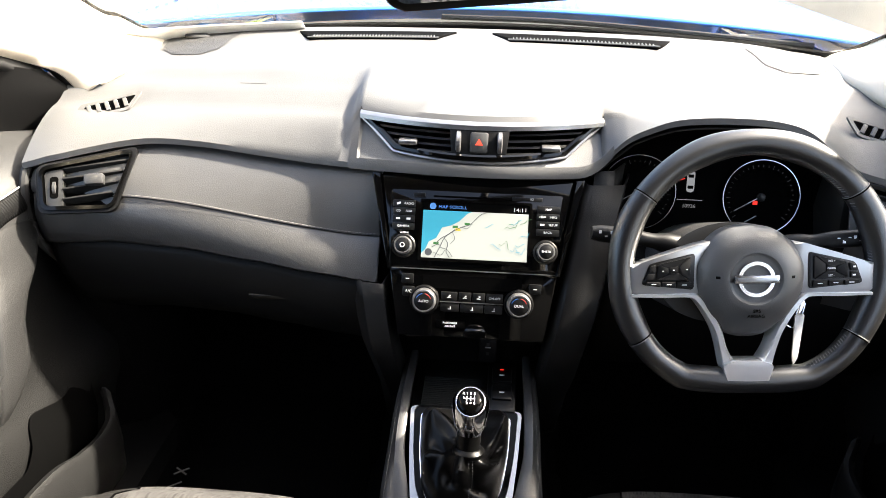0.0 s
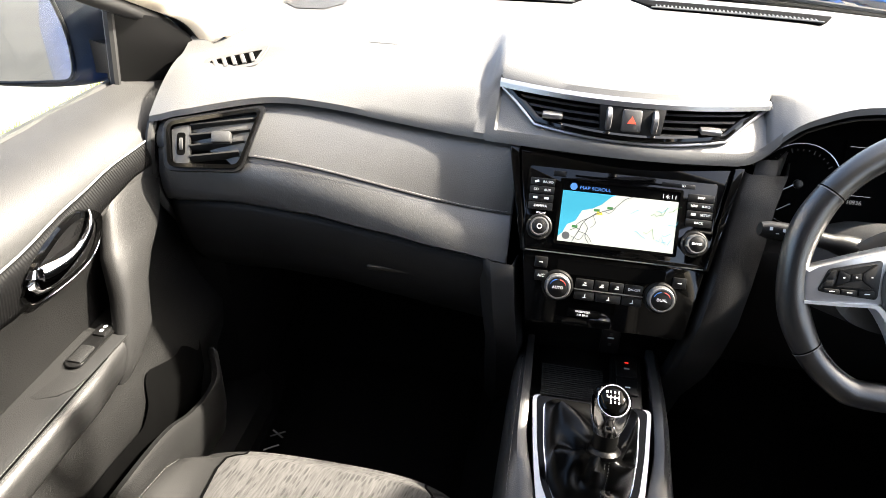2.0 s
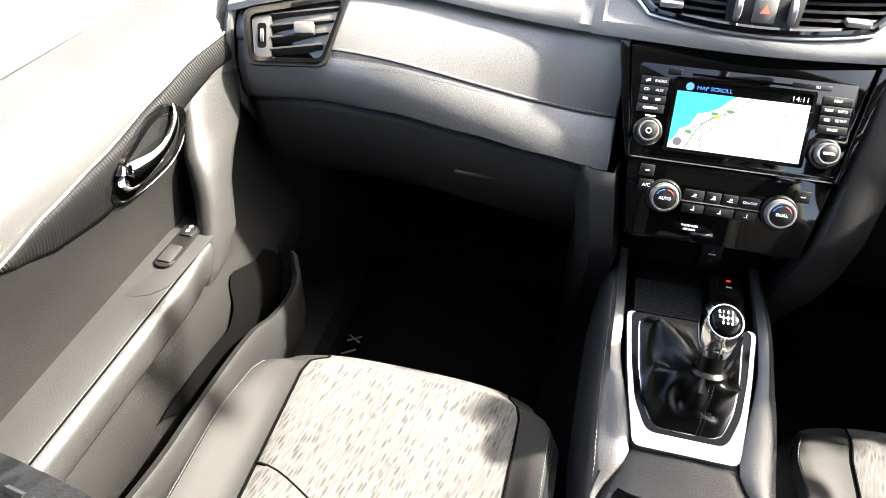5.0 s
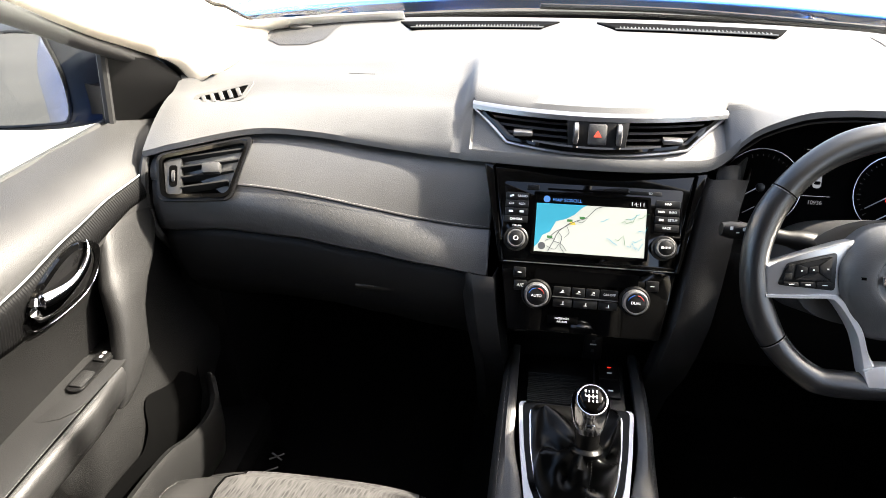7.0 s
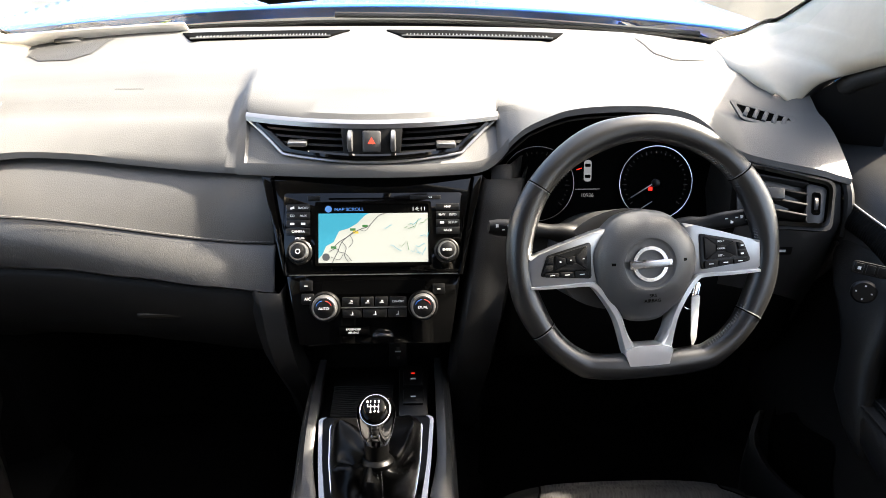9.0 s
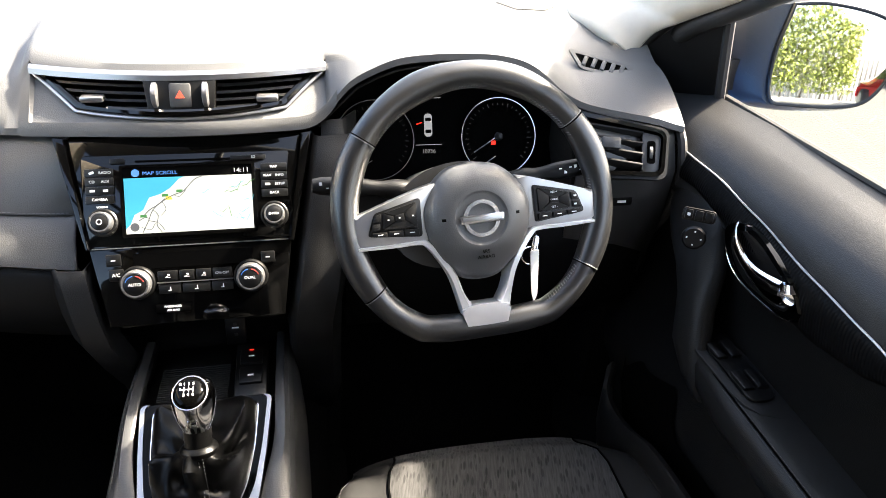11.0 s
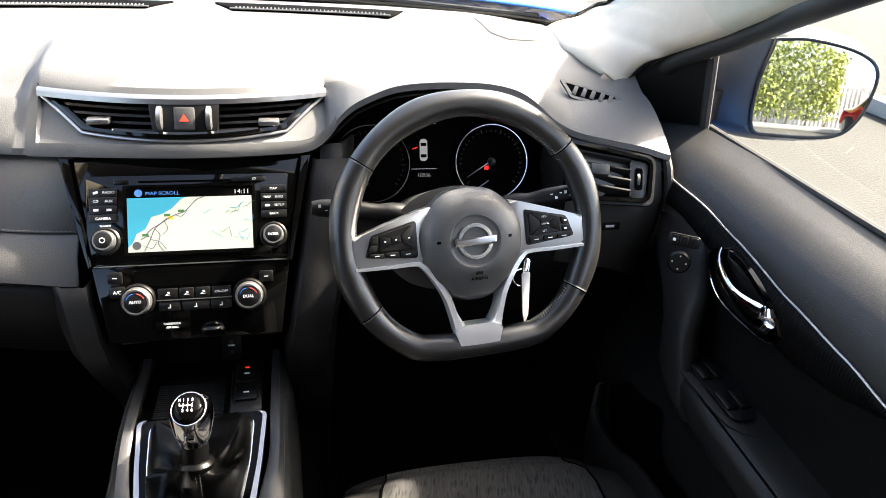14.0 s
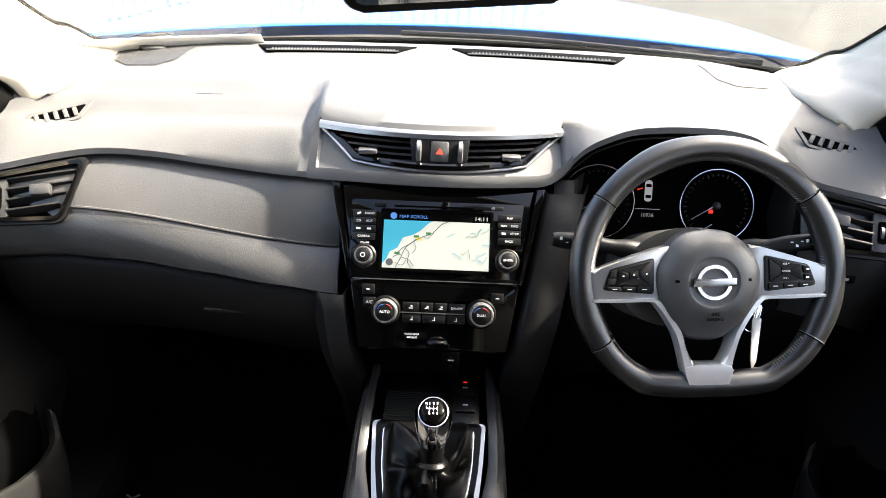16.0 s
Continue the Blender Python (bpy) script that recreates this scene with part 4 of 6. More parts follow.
# ---- instruments ----
clus = thing("instrument_cluster", 0.38, 0.97, 1.0, "two chrome-ringed dials in a dark binnacle", "instrument cluster")
G = panel(0.385, 0.968, 1.012, 22)
bm = bmesh.new()
prism(bm, [(-0.205, -0.10), (0.19, -0.10), (0.20, 0.03), (0.14, 0.10), (-0.14, 0.10), (-0.21, 0.03)], 0.004, G @ at(0, 0, -0.012))
part("back_plate", bm, DEEP, clus, "black instrument face")
TICK = glow("dial_print", (0.25, 0.26, 0.27), 0.05)
for gx, word in ((-0.131, 0), (0.059, 1)):
    gm = G @ at(gx, -0.008, -0.006)
    g = part("dial", lathe(bmesh.new(), [(0.0565, 0), (0.0565, 0.002)], gm, 48), DEEP, clus, "black dial face")
    part("dial_ring", ring(bmesh.new(), [(0.0590 * math.cos(a), 0.0590 * math.sin(a)) for a in [radians(6 * i) for i in range(60)]], [(0.0577 * math.cos(a), 0.0577 * math.sin(a)) for a in [radians(6 * i) for i in range(60)]], 0.006, gm), DIAL, g, "thin chrome ring")
    ticks = bmesh.new()
    for i in range(29):
        a = radians(220 - 260 * i / 28)
        r = 0.049
        box(ticks, 0.006 if i % 4 == 0 else 0.003, 0.0008, 0.0004, gm @ at(r * math.cos(a), r * math.sin(a), 0.0026, math.degrees(a)))
    part("scale", ticks, TICK, g, "dim dial scale", smooth=False)
    a = radians(212)
    part("needle", box(bmesh.new(), 0.050, 0.0016, 0.0012, gm @ at(0.022 * math.cos(a), 0.022 * math.sin(a) + 0.002, 0.006, 212), 0.0004), SATIN, g, "pale needle")
    part("needle_hub", lathe(bmesh.new(), [(0.0065, 0.002), (0.0065, 0.007), (0.005, 0.008)], gm, 24), DARK, g, "black hub")
    a = radians(200)
    part("small_needle", box(bmesh.new(), 0.020, 0.0012, 0.001, gm @ at(-0.006 + 0.008 * math.cos(a), -0.032 + 0.008 * math.sin(a), 0.005, 212)), SATIN, g)
    if word:
        part("warning_lamp", box(bmesh.new(), 0.007, 0.006, 0.0006, gm @ at(-0.009, -0.009, 0.006)), RED, g, "red brake lamp", smooth=False)
mid = part("trip_display", box(bmesh.new(), 0.050, 0.105, 0.002, G @ at(-0.0495, 0.008, -0.007)), DEEP, clus, "dark trip display")
TICK2 = glow("dim_digits", (0.35, 0.36, 0.38), 0.3)
CAR = glow("car_icon", (0.30, 0.32, 0.36), 0.6)
part("car_symbol", prism(bmesh.new(), rounded(0.0120, 0.034, 0.005), 0.0006, G @ at(-0.0495, 0.012, -0.0055)), CAR, mid, "pale car symbol", smooth=False)
for dy in (0.0085, -0.009):
    part("car_glass", prism(bmesh.new(), rounded(0.0090, 0.0050, 0.0015), 0.0004, G @ at(-0.0495, 0.012 + dy, -0.0048)), DEEP, mid, smooth=False)
part("door_mark", box(bmesh.new(), 0.009, 0.0014, 0.0006, G @ at(-0.063, 0.015, -0.0053, 18)), RED, mid, smooth=False)
lettering("10936", 0.0085, G @ at(-0.0495, -0.0270, -0.0055), TICK2, mid, "dim odometer digits")
for y in (0.052, -0.017):
    part("display_line", box(bmesh.new(), 0.040, 0.0008, 0.0004, G @ at(-0.0490, y, -0.0055)), CAR, mid, smooth=False)
# walls of the binnacle
rows = []
for k in range(15):
    a = k / 14
    x = 0.172 + 0.39 * a
    yl, zl = lip_line(x)
    rows.append([(x, yl + 0.004, zl - 0.006), (x, 0.975 + 0.01, min(zl - 0.01, 1.115))])
thick(part("binnacle_hood", loft(bmesh.new(), rows), DARK, clus, "black inner hood"), 0.003)
for xs_, lab in (((0.176, 0.205, 0.225), "cheek"), ((0.575, 0.548, 0.530), "cheek")):
    r = [[(xs_[0], 0.895 + 0.3 * (z - 0.93), z), (xs_[1], 0.90 + 0.3 * (z - 0.93), z), (xs_[2], 0.97, z)] for z in (0.90, 0.95, 1.0, 1.05)]
    thick(part(lab, loft(bmesh.new(), r), CHEEK, clus, "charcoal side of the binnacle"), 0.003)
# lower dash of the driver's side
r = []
for x in [0.20 + 0.02 * i for i in range(25)]:
    b = 0.012 * math.sin((x - 0.2) / 0.48 * math.pi)
    r.append([(x, 0.99, 0.935), (x, 0.90 - b, 0.925), (x, 0.888 - b, 0.91), (x, 0.885 - b, 0.85), (x, 0.89 - b, 0.78), (x, 0.92, 0.70), (x, 1.02, 0.66)])
thick(part("knee_panel", loft(bmesh.new(), r), LOWER, dash, "knee panel darkened for footwell shade"), 0.004)
r = [[(x, 0.915, 1.046), (x, 0.885, 1.03), (x, 0.862, 0.985), (x, 0.866, 0.93), (x, 0.878, 0.86), (x, 0.90, 0.78)] for x in (0.535, 0.57, 0.60, 0.64, 0.69)]
thick(part("side_face", loft(bmesh.new(), r), HARD, dash, "charcoal end of the dashboard"), 0.004)
sw = part("switch_plate", box(bmesh.new(), 0.036, 0.016, 0.006, panel(0.615, 0.868, 0.935, 0), 0.002), DARK, dash, "small black switch")
part("switch_mark", box(bmesh.new(), 0.014, 0.004, 0.0006, panel(0.615, 0.8645, 0.935, 0)), WHITE, sw, smooth=False)

# ---- centre console and gear lever ----
console = thing("centre_console", 0, 0.6, 0.42, "charcoal centre console with stitched rails and silver gear surround", "console")
DECK = [(0.20, 0.640), (0.50, 0.634), (0.565, 0.655), (0.67, 0.686), (0.762, 0.710), (0.80, 0.714), (0.90, 0.714)]


def deck(y):
    return curve1(DECK, y)[0]


for side in (-1, 1):
    rows = []
    for y in [0.300 + 0.015 * i for i in range(41)]:
        z = deck(y)
        xi = 0.066 + 0.024 * smooth(0.57, 0.72, y) + 0.036 * smooth(0.575, 0.50, y)
        xo = curve1([(0.54, 0.113), (0.64, 0.117), (0.76, 0.116), (0.90, 0.113)], y)[0]
        rows.append([(side * p[0], y, p[1]) for p in ((xi, z - 0.012), (xi, z + 0.001), (xi + 0.003, z + 0.003), ((xi + xo) / 2, z + 0.003), (xo - 0.012, z - 0.001), (xo - 0.004, z - 0.007), (xo, z - 0.020), (xo + 0.004, z - 0.06), (xo + 0.010, z - 0.16), (xo + 0.014, 0.40))])
    rail = part("rail", loft(bmesh.new(), rows), RAIL, console, "padded stitched console rail")
    b = bmesh.new()
    for off in (-0.0075,):
        stitching(b, [(side * (curve1([(0.54, 0.113), (0.64, 0.117), (0.76, 0.116), (0.90, 0.113)], y)[0] + off), y, deck(y) - 0.0025 - (0.002 if off > -0.008 else 0)) for y in [0.43 + 0.02 * i for i in range(24)]], (side * 0.35, 0, 0.9), r=0.0006)
    part("stitching", b, THREAD, rail, "pale seam", smooth=False, kind="stuff")

D = Matrix.Translation((0, 0.67, deck(0.67))) @ Matrix.Rotation(radians(15.5), 4, "X")


o0 = soft_corner([(-0.0865, 0.0955), (0.0865, 0.0955), (0.0803, 0.020), (0.0735, -0.035), (0.0640, -0.0965), (-0.0640, -0.0965), (-0.0735, -0.035), (-0.0803, 0.020)], 0.010)
o1 = soft_corner([(-0.0800, 0.0950), (0.0800, 0.0950), (0.0735, 0.020), (0.0650, -0.035), (0.0480, -0.0745), (-0.0480, -0.0745), (-0.0650, -0.035), (-0.0735, 0.020)], 0.012)
o2 = soft_corner([(-0.0690, 0.0880), (0.0690, 0.0880), (0.0650, 0.020), (0.0570, -0.030), (0.0420, -0.0670), (-0.0420, -0.0670), (-0.0570, -0.030), (-0.0650, 0.020)], 0.014)
open_ring = [k for k in range(6, 40)] + [0, 1, 2, 3]
rows = [[D @ Vector(p) for p in ((*o0[k], -0.012), (o0[k][0] * 0.997, o0[k][1] * 0.997, 0.004), (o0[k][0] * 0.985 + o1[k][0] * 0.015, o0[k][1] * 0.985 + o1[k][1] * 0.015, 0.0052), (o1[k][0] * 1.012, o1[k][1] * 1.012, 0.0052), (*o1[k], -0.006))] for k in open_ring]
sur = part("gear_surround", loft(bmesh.new(), rows), SATIN, console, "satin silver gear surround")
part("gloss_ring", ring(bmesh.new(), o1, o2, 0.004, D @ at(0, 0, 0.0)), SHINE, sur, "gloss black inner ring")
part("bright_line", tube(bmesh.new(), [D @ Vector((x, y, 0.0035)) for x, y in o2], 0.0012, 6, True), CHROME, sur, "thin chrome line")
# front tray and switches
bm = loft(bmesh.new(), [[(x, y, z) for x in (-0.088, -0.04, 0.0, 0.04, 0.088)] for y, z in ((0.765, 0.708), (0.772, 0.696), (0.80, 0.693), (0.86, 0.694), (0.90, 0.70))])
thick(part("front_tray", bm, DARK, console, "black open tray"), 0.004)
RIB = bmesh.new()
for k in range(16):
    box(RIB, 0.096, 0.0018, 0.0012, at(-0.026, 0.785 + 0.0045 * k, 0.6965, 0))
part("tray_mat", RIB, RUBBER, console, "ribbed rubber tray mat", kind="stuff")
ep = part("switch_tower", box(bmesh.new(), 0.046, 0.100, 0.020, at(0.055, 0.822, 0.703) @ Matrix.Rotation(radians(8), 4, "X"), 0.004), DARK, console, "black switch plinth")
for y, lamp in ((0.842, True), (0.806, False)):
    k = part("switch", box(bmesh.new(), 0.032, 0.030, 0.006, at(0.055, y, 0.715 + (y - 0.822) * 0.14) @ Matrix.Rotation(radians(8), 4, "X"), 0.002), DARK, ep, "black rocker switch")
    part("switch_mark", box(bmesh.new(), 0.008, 0.0022, 0.0008, at(0.055, y - 0.003, 0.7185 + (y - 0.822) * 0.14) @ Matrix.Rotation(radians(8), 4, "X")), WHITE, console, smooth=False)
    if lamp:
        part("switch_lamp", box(bmesh.new(), 0.006, 0.0014, 0.0008, at(0.055, y + 0.009, 0.7200 + (y - 0.822) * 0.14) @ Matrix.Rotation(radians(8), 4, "X")), RED, console, "small red lamp", smooth=False)
# cup holder part
cup = []
for y, w in ((0.588, 0.060), (0.575, 0.075), (0.55, 0.090), (0.50, 0.104), (0.30, 0.108), (0.10, 0.108)):
    cup.append([(x, y, deck(y) - 0.004 + 0.004 * (1 - (x / w) ** 2)) for x in (-w, -w * 0.66, -w * 0.33, 0, w * 0.33, w * 0.66, w)])
cp = thick(part("cup_panel", loft(bmesh.new(), cup), POCKET, console, "grained cup holder panel"), 0.004)
for side in (-1, 1):
    lathe_bm = lathe(bmesh.new(), [(0.040, 0), (0.040, 0.002), (0.036, 0.0025)], Matrix.Translation((side * 0.048, 0.505, deck(0.505) - 0.001)) @ Matrix.Rotation(radians(6), 4, "X"), 36)
    part("cup_rim", lathe_bm, DARK, cp, "black cup recess rim")
    # no hollow here: a flat black disc stands for the cup's shade
    part("cup_shade_disc", lathe(bmesh.new(), [(0.0345, 0.0), (0.0345, 0.0012)], Matrix.Translation((side * 0.048, 0.505, deck(0.505) + 0.0022)) @ Matrix.Rotation(radians(6), 4, "X"), 36), DEEP, cp, "flat black disc for the shade in the cup")
part("cup_sides", loft(bmesh.new(), [[(-0.115, 0.56, 0.40), (-0.106, 0.55, 0.63), (0.106, 0.55, 0.63), (0.115, 0.56, 0.40)], [(-0.115, 0.10, 0.40), (-0.108, 0.10, 0.63), (0.108, 0.10, 0.63), (0.115, 0.10, 0.40)]]), HARD, console)
part("arm_box", box(bmesh.new(), 0.22, 0.36, 0.10, at(0, 0.05, 0.70), 0.025, 3), LEATHER, console, "padded armrest lid")

lever = thing("gear_lever", 0.005, 0.655, 0.70, "manual gear lever with chrome knob and black leather gaiter", "gear lever")
collar = Vector((0.008, 0.642, 0.750))
GAITER = material("gaiter_leather", (0.0018, 0.0018, 0.0018), 0.30, grain=0.2, size=0.0012, specular=0.16)
ex, ey = Vector((1, 0, 0)), Vector((0, 0.94, -0.34))
loop_ = [Vector(p) for p in o2 + o2[:1]]
run = [0.0]
for q0, q1 in zip(loop_, loop_[1:]):
    run.append(run[-1] + (q1 - q0).length)
pick = [curve1([(d, p.x, p.y) for d, p in zip(run, loop_)], run[-1] * i / 96) for i in range(96)]
FOLDS = [(-2.75, 0.30, 0.010), (-2.1, 0.55, -0.012), (-1.75, 0.72, 0.010), (-1.2, 0.35, -0.010), (-0.6, 0.55, 0.013), (0.1, 0.40, -0.010), (0.75, 0.45, 0.012), (1.5, 0.50, -0.008), (2.3, 0.45, 0.013), (2.9, 0.65, -0.010)]
rows = []
for k in range(15):
    s = k / 14
    row = []
    for x, y in pick:
        a = math.atan2(y - 0.01, x)
        b0 = D @ Vector((x * 0.992, y * 0.992, 0.001))
        c0 = collar + 0.0195 * (math.cos(a) * ex + math.sin(a) * ey)
        p = b0.lerp(c0, s)
        p.z += 0.020 * math.sin(math.pi * s ** 0.5) * (1 - s)
        for fa, fs, h in FOLDS:
            turn = (a - fa + 0.9 * (s - fs) + math.pi) % (2 * math.pi) - math.pi
            h *= max(0.0, 1 - abs(turn) / 0.38) * max(0.0, 1 - abs(s - fs) / 0.38) * 1.5
            p += Vector((math.cos(a) * h * 0.7, math.sin(a) * h * 0.7, h))
        row.append(p)
    rows.append(row)
gb = loft(bmesh.new(), rows, loop=True)
part("gaiter", gb, GAITER, lever, "creased black leather gaiter")
b = bmesh.new()
for q in (min(range(96), key=lambda i: (pick[i][0] - 0.016) ** 2 + (pick[i][1] + 0.067) ** 2),):
    for off in (-0.0025, 0.0025):
        stitching(b, spline([rows[k][q] + Vector((off, 0, 0.0012)) for k in range(15)], 28), (0.1, -0.5, 0.85), length=0.003, gap=0.002, r=0.0005)
part("gaiter_seam", b, SOFT, lever, "grey seam", smooth=False, kind="stuff")
KM = Matrix.Translation(collar) @ Matrix.Rotation(radians(-20), 4, "X")
part("collar", lathe(bmesh.new(), [(0.0195, -0.006), (0.022, -0.002), (0.022, 0.002), (0.0185, 0.006), (0.0165, 0.007)], KM, 32), GAITER, lever, "black collar")
part("neck", lathe(bmesh.new(), [(0.0155, 0.004), (0.0165, 0.008), (0.0155, 0.012), (0.0165, 0.016), (0.0160, 0.022), (0.0175, 0.030)], KM, 32), GAITER, lever, "black leather-bound neck")
kn = part("knob", lathe(bmesh.new(), [(0.0165, 0.026), (0.0195, 0.034), (0.0225, 0.043), (0.0245, 0.055), (0.0258, 0.066), (0.0248, 0.076), (0.0210, 0.084), (0.0145, 0.0885), (0.006, 0.0905)], KM, 36), CHROME, lever, "chrome gear knob")
FM = KM @ Matrix.Translation((0, -0.0140, 0.0742)) @ Matrix.Rotation(radians(40), 4, "X")
part("knob_cap", lathe(bmesh.new(), [(0.0185, 0.004), (0.0185, 0.0075), (0.0165, 0.0105), (0.011, 0.013), (0.004, 0.0140)], FM, 36, 1.12), SHINE, kn, "gloss black knob top")
part("cap_ring", tube(bmesh.new(), [FM @ Vector((0.0190 * math.cos(a), 0.0212 * math.sin(a), 0.0058)) for a in [radians(10 * i) for i in range(36)]], 0.0013, 8, True), EMBLEM, kn, "bright ring round the knob top")
shift = bmesh.new()
for x in (-0.0050, 0.0, 0.0050):
    box(shift, 0.0007, 0.0062, 0.0004, FM @ at(x, 0.0005, 0.0142))
box(shift, 0.0107, 0.0007, 0.0004, FM @ at(0, 0.0005, 0.0143))
box(shift, 0.0007, 0.0034, 0.0004, FM @ at(-0.0092, 0.0019, 0.0139))
box(shift, 0.0044, 0.0007, 0.0004, FM @ at(-0.0072, 0.0005, 0.0141))
part("shift_pattern", shift, WHITE, kn, "white shift pattern", smooth=False)
for w, x, y in (("R", -0.0092, 0.0074), ("1", -0.0050, 0.0074), ("3", 0.0, 0.0074), ("5", 0.0050, 0.0074), ("2", -0.0050, -0.0062), ("4", 0.0, -0.0062), ("6", 0.0050, -0.0062)):
    lettering(w, 0.0050, FM @ at(x, y, 0.0143), WHITE, kn)
part("knob_button", box(bmesh.new(), 0.012, 0.006, 0.009, KM @ Matrix.Translation((0, -0.0215, 0.042)), 0.002), CHROME, kn, "chrome reverse catch")

# ---- steering wheel ----
wheel = thing("steering_wheel", 0.366, 0.79, 0.99, "flat-bottomed black leather steering wheel with silver spokes", "steering wheel")
S = panel(0.3595, 0.7557, 0.9946, 23) @ Matrix.Rotation(radians(3.85), 4, "Z")


def rim_pt(a, r=0.1634):
    x, y = r * math.cos(a), r * math.sin(a)
    lim = -0.143
    if y < lim:
        y = lim + (y - lim) * 0.30
    x *= 1 + 0.03 * smooth(-0.4, -0.8, math.sin(a))
    return x, y


def rim_ring(a0, a1, n, grow=0.0, closed=False):
    rows = []
    for i in range(n + (0 if closed else 1)):
        a = a0 + (a1 - a0) * i / n
        x, y = rim_pt(a)
        d = Vector((x, y, 0)).normalized()
        thumb = 0.0025 * max(0, math.cos(2 * (a - radians(20))) ** 8 + math.cos(2 * (a - radians(160))) ** 8)
        row = []
        for k in range(18):
            t = 2 * math.pi * k / 18
            rr = 0.0160 + thumb + grow
            row.append(S @ (Vector((x, y, 0)) + d * rr * math.cos(t) + Vector((0, 0, (0.0165 + grow) * math.sin(t)))))
        rows.append(row)
    return rows


part("rim", loft(bmesh.new(), rim_ring(0, 2 * math.pi, 160, closed=True), loop=True, close=True), WHEEL, wheel, "black leather rim")
for a in (36.7, 143.3, 213.5, 326.5):
    part("rim_joint", tube(bmesh.new(), [rim_ring(radians(a), radians(a + 1), 1, 0.0003)[0][k] for k in range(18)], 0.0008, 5, True), DEEP, wheel)
    part("joint_piping", tube(bmesh.new(), [rim_ring(radians(a + 0.6), radians(a + 1.6), 1, 0.0002)[0][k] for k in range(18)], 0.0006, 5, True), SEAM, wheel)
b = bmesh.new()
for a0, a1 in ((38, 142), (145, 176), (186, 212), (215, 252), (288, 325), (328, 352), (4, 35)):
    n = int((a1 - a0) / 1.45)
    for i in range(n):
        a = radians(a0 + (a1 - a0) * i / n)
        x, y = rim_pt(a)
        d = Vector((x, y, 0)).normalized()
        e = Vector((-d.y, d.x, 0))
        c = Vector((x, y, 0)) - d * 0.0150
        stitching(b, [S @ (c + Vector((0, 0, 0.0085)) + d * 0.0016), S @ (c + e * 0.0016 + Vector((0, 0, 0.0035)) - d * 0.001)], S.to_3x3() @ (Vector((0, 0, 1)) - d * 0.8), length=0.006, gap=0.01, r=0.0006)
part("rim_stitching", b, SEAM, wheel, "pale inner seam of the rim", smooth=False, kind="stuff")
# hub pad: round above, drawn to a blunt point below
HC = Vector((-0.003, -0.008, 0))
half = [(0.0, 0.059), (0.030, 0.0535), (0.052, 0.036), (0.066, 0.014), (0.069, -0.004), (0.066, -0.028), (0.054, -0.053), (0.040, -0.072), (0.022, -0.0865), (0.0, -0.090)]
hub_line = [(p.x, p.y + 0.008) for p in spline([(x, y, 0) for x, y in half] + [(-x, y, 0) for x, y in half[-2:0:-1]] + [(half[0][0], half[0][1], 0)], 72)[:-1]]
rows = []
for k, z in ((1.0, -0.012), (1.0, 0.003), (0.985, 0.011), (0.945, 0.018), (0.87, 0.025), (0.76, 0.0305), (0.64, 0.0340), (0.54, 0.0358), (0.50, 0.0356), (0.475, 0.0338), (0.44, 0.0330), (0.01, 0.0345)):
    w = smooth(0.52, 0.9, k)
    row = []
    for i, (x, y) in enumerate(hub_line):
        q = Vector((x, y)).normalized() * 0.066
        row.append(S @ (HC + Vector((k * (q.x + (x - q.x) * w), k * (q.y + (y - q.y) * w), z - 0.010 * smooth(-0.045, -0.082, y) * w))))
    rows.append(row)
hub = part("airbag_cover", loft(bmesh.new(), rows, loop=True, cap=True), HUB, wheel, "grained charcoal airbag cover")
BM = S @ Matrix.Translation(HC + Vector((0, 0, 0.0335)))
circle = lambda r, n=48: [(r * math.cos(2 * math.pi * i / n), r * math.sin(2 * math.pi * i / n)) for i in range(n)]
part("emblem_ring", ring(bmesh.new(), circle(0.0225), circle(0.0180), 0.003, BM), EMBLEM, hub, "round chrome emblem")
part("emblem_bar", box(bmesh.new(), 0.054, 0.0105, 0.0045, BM @ at(0, 0, 0.0028), 0.0012), EMBLEM, hub, "plain chrome emblem bar")
part("emblem_inlay", box(bmesh.new(), 0.048, 0.0050, 0.0006, BM @ at(0, 0, 0.0052), 0.0002), SPOKE, hub, "darker inlay of the emblem bar")
for w, y in (("SRS", -0.041), ("AIRBAG", -0.048)):
    lettering(w, 0.0062, S @ Matrix.Translation(HC + Vector((0.002, y, 0.0345 if w == "SRS" else 0.0325))) @ Matrix.Rotation(radians(12), 4, "X"), DEEP, hub, "moulded lettering")
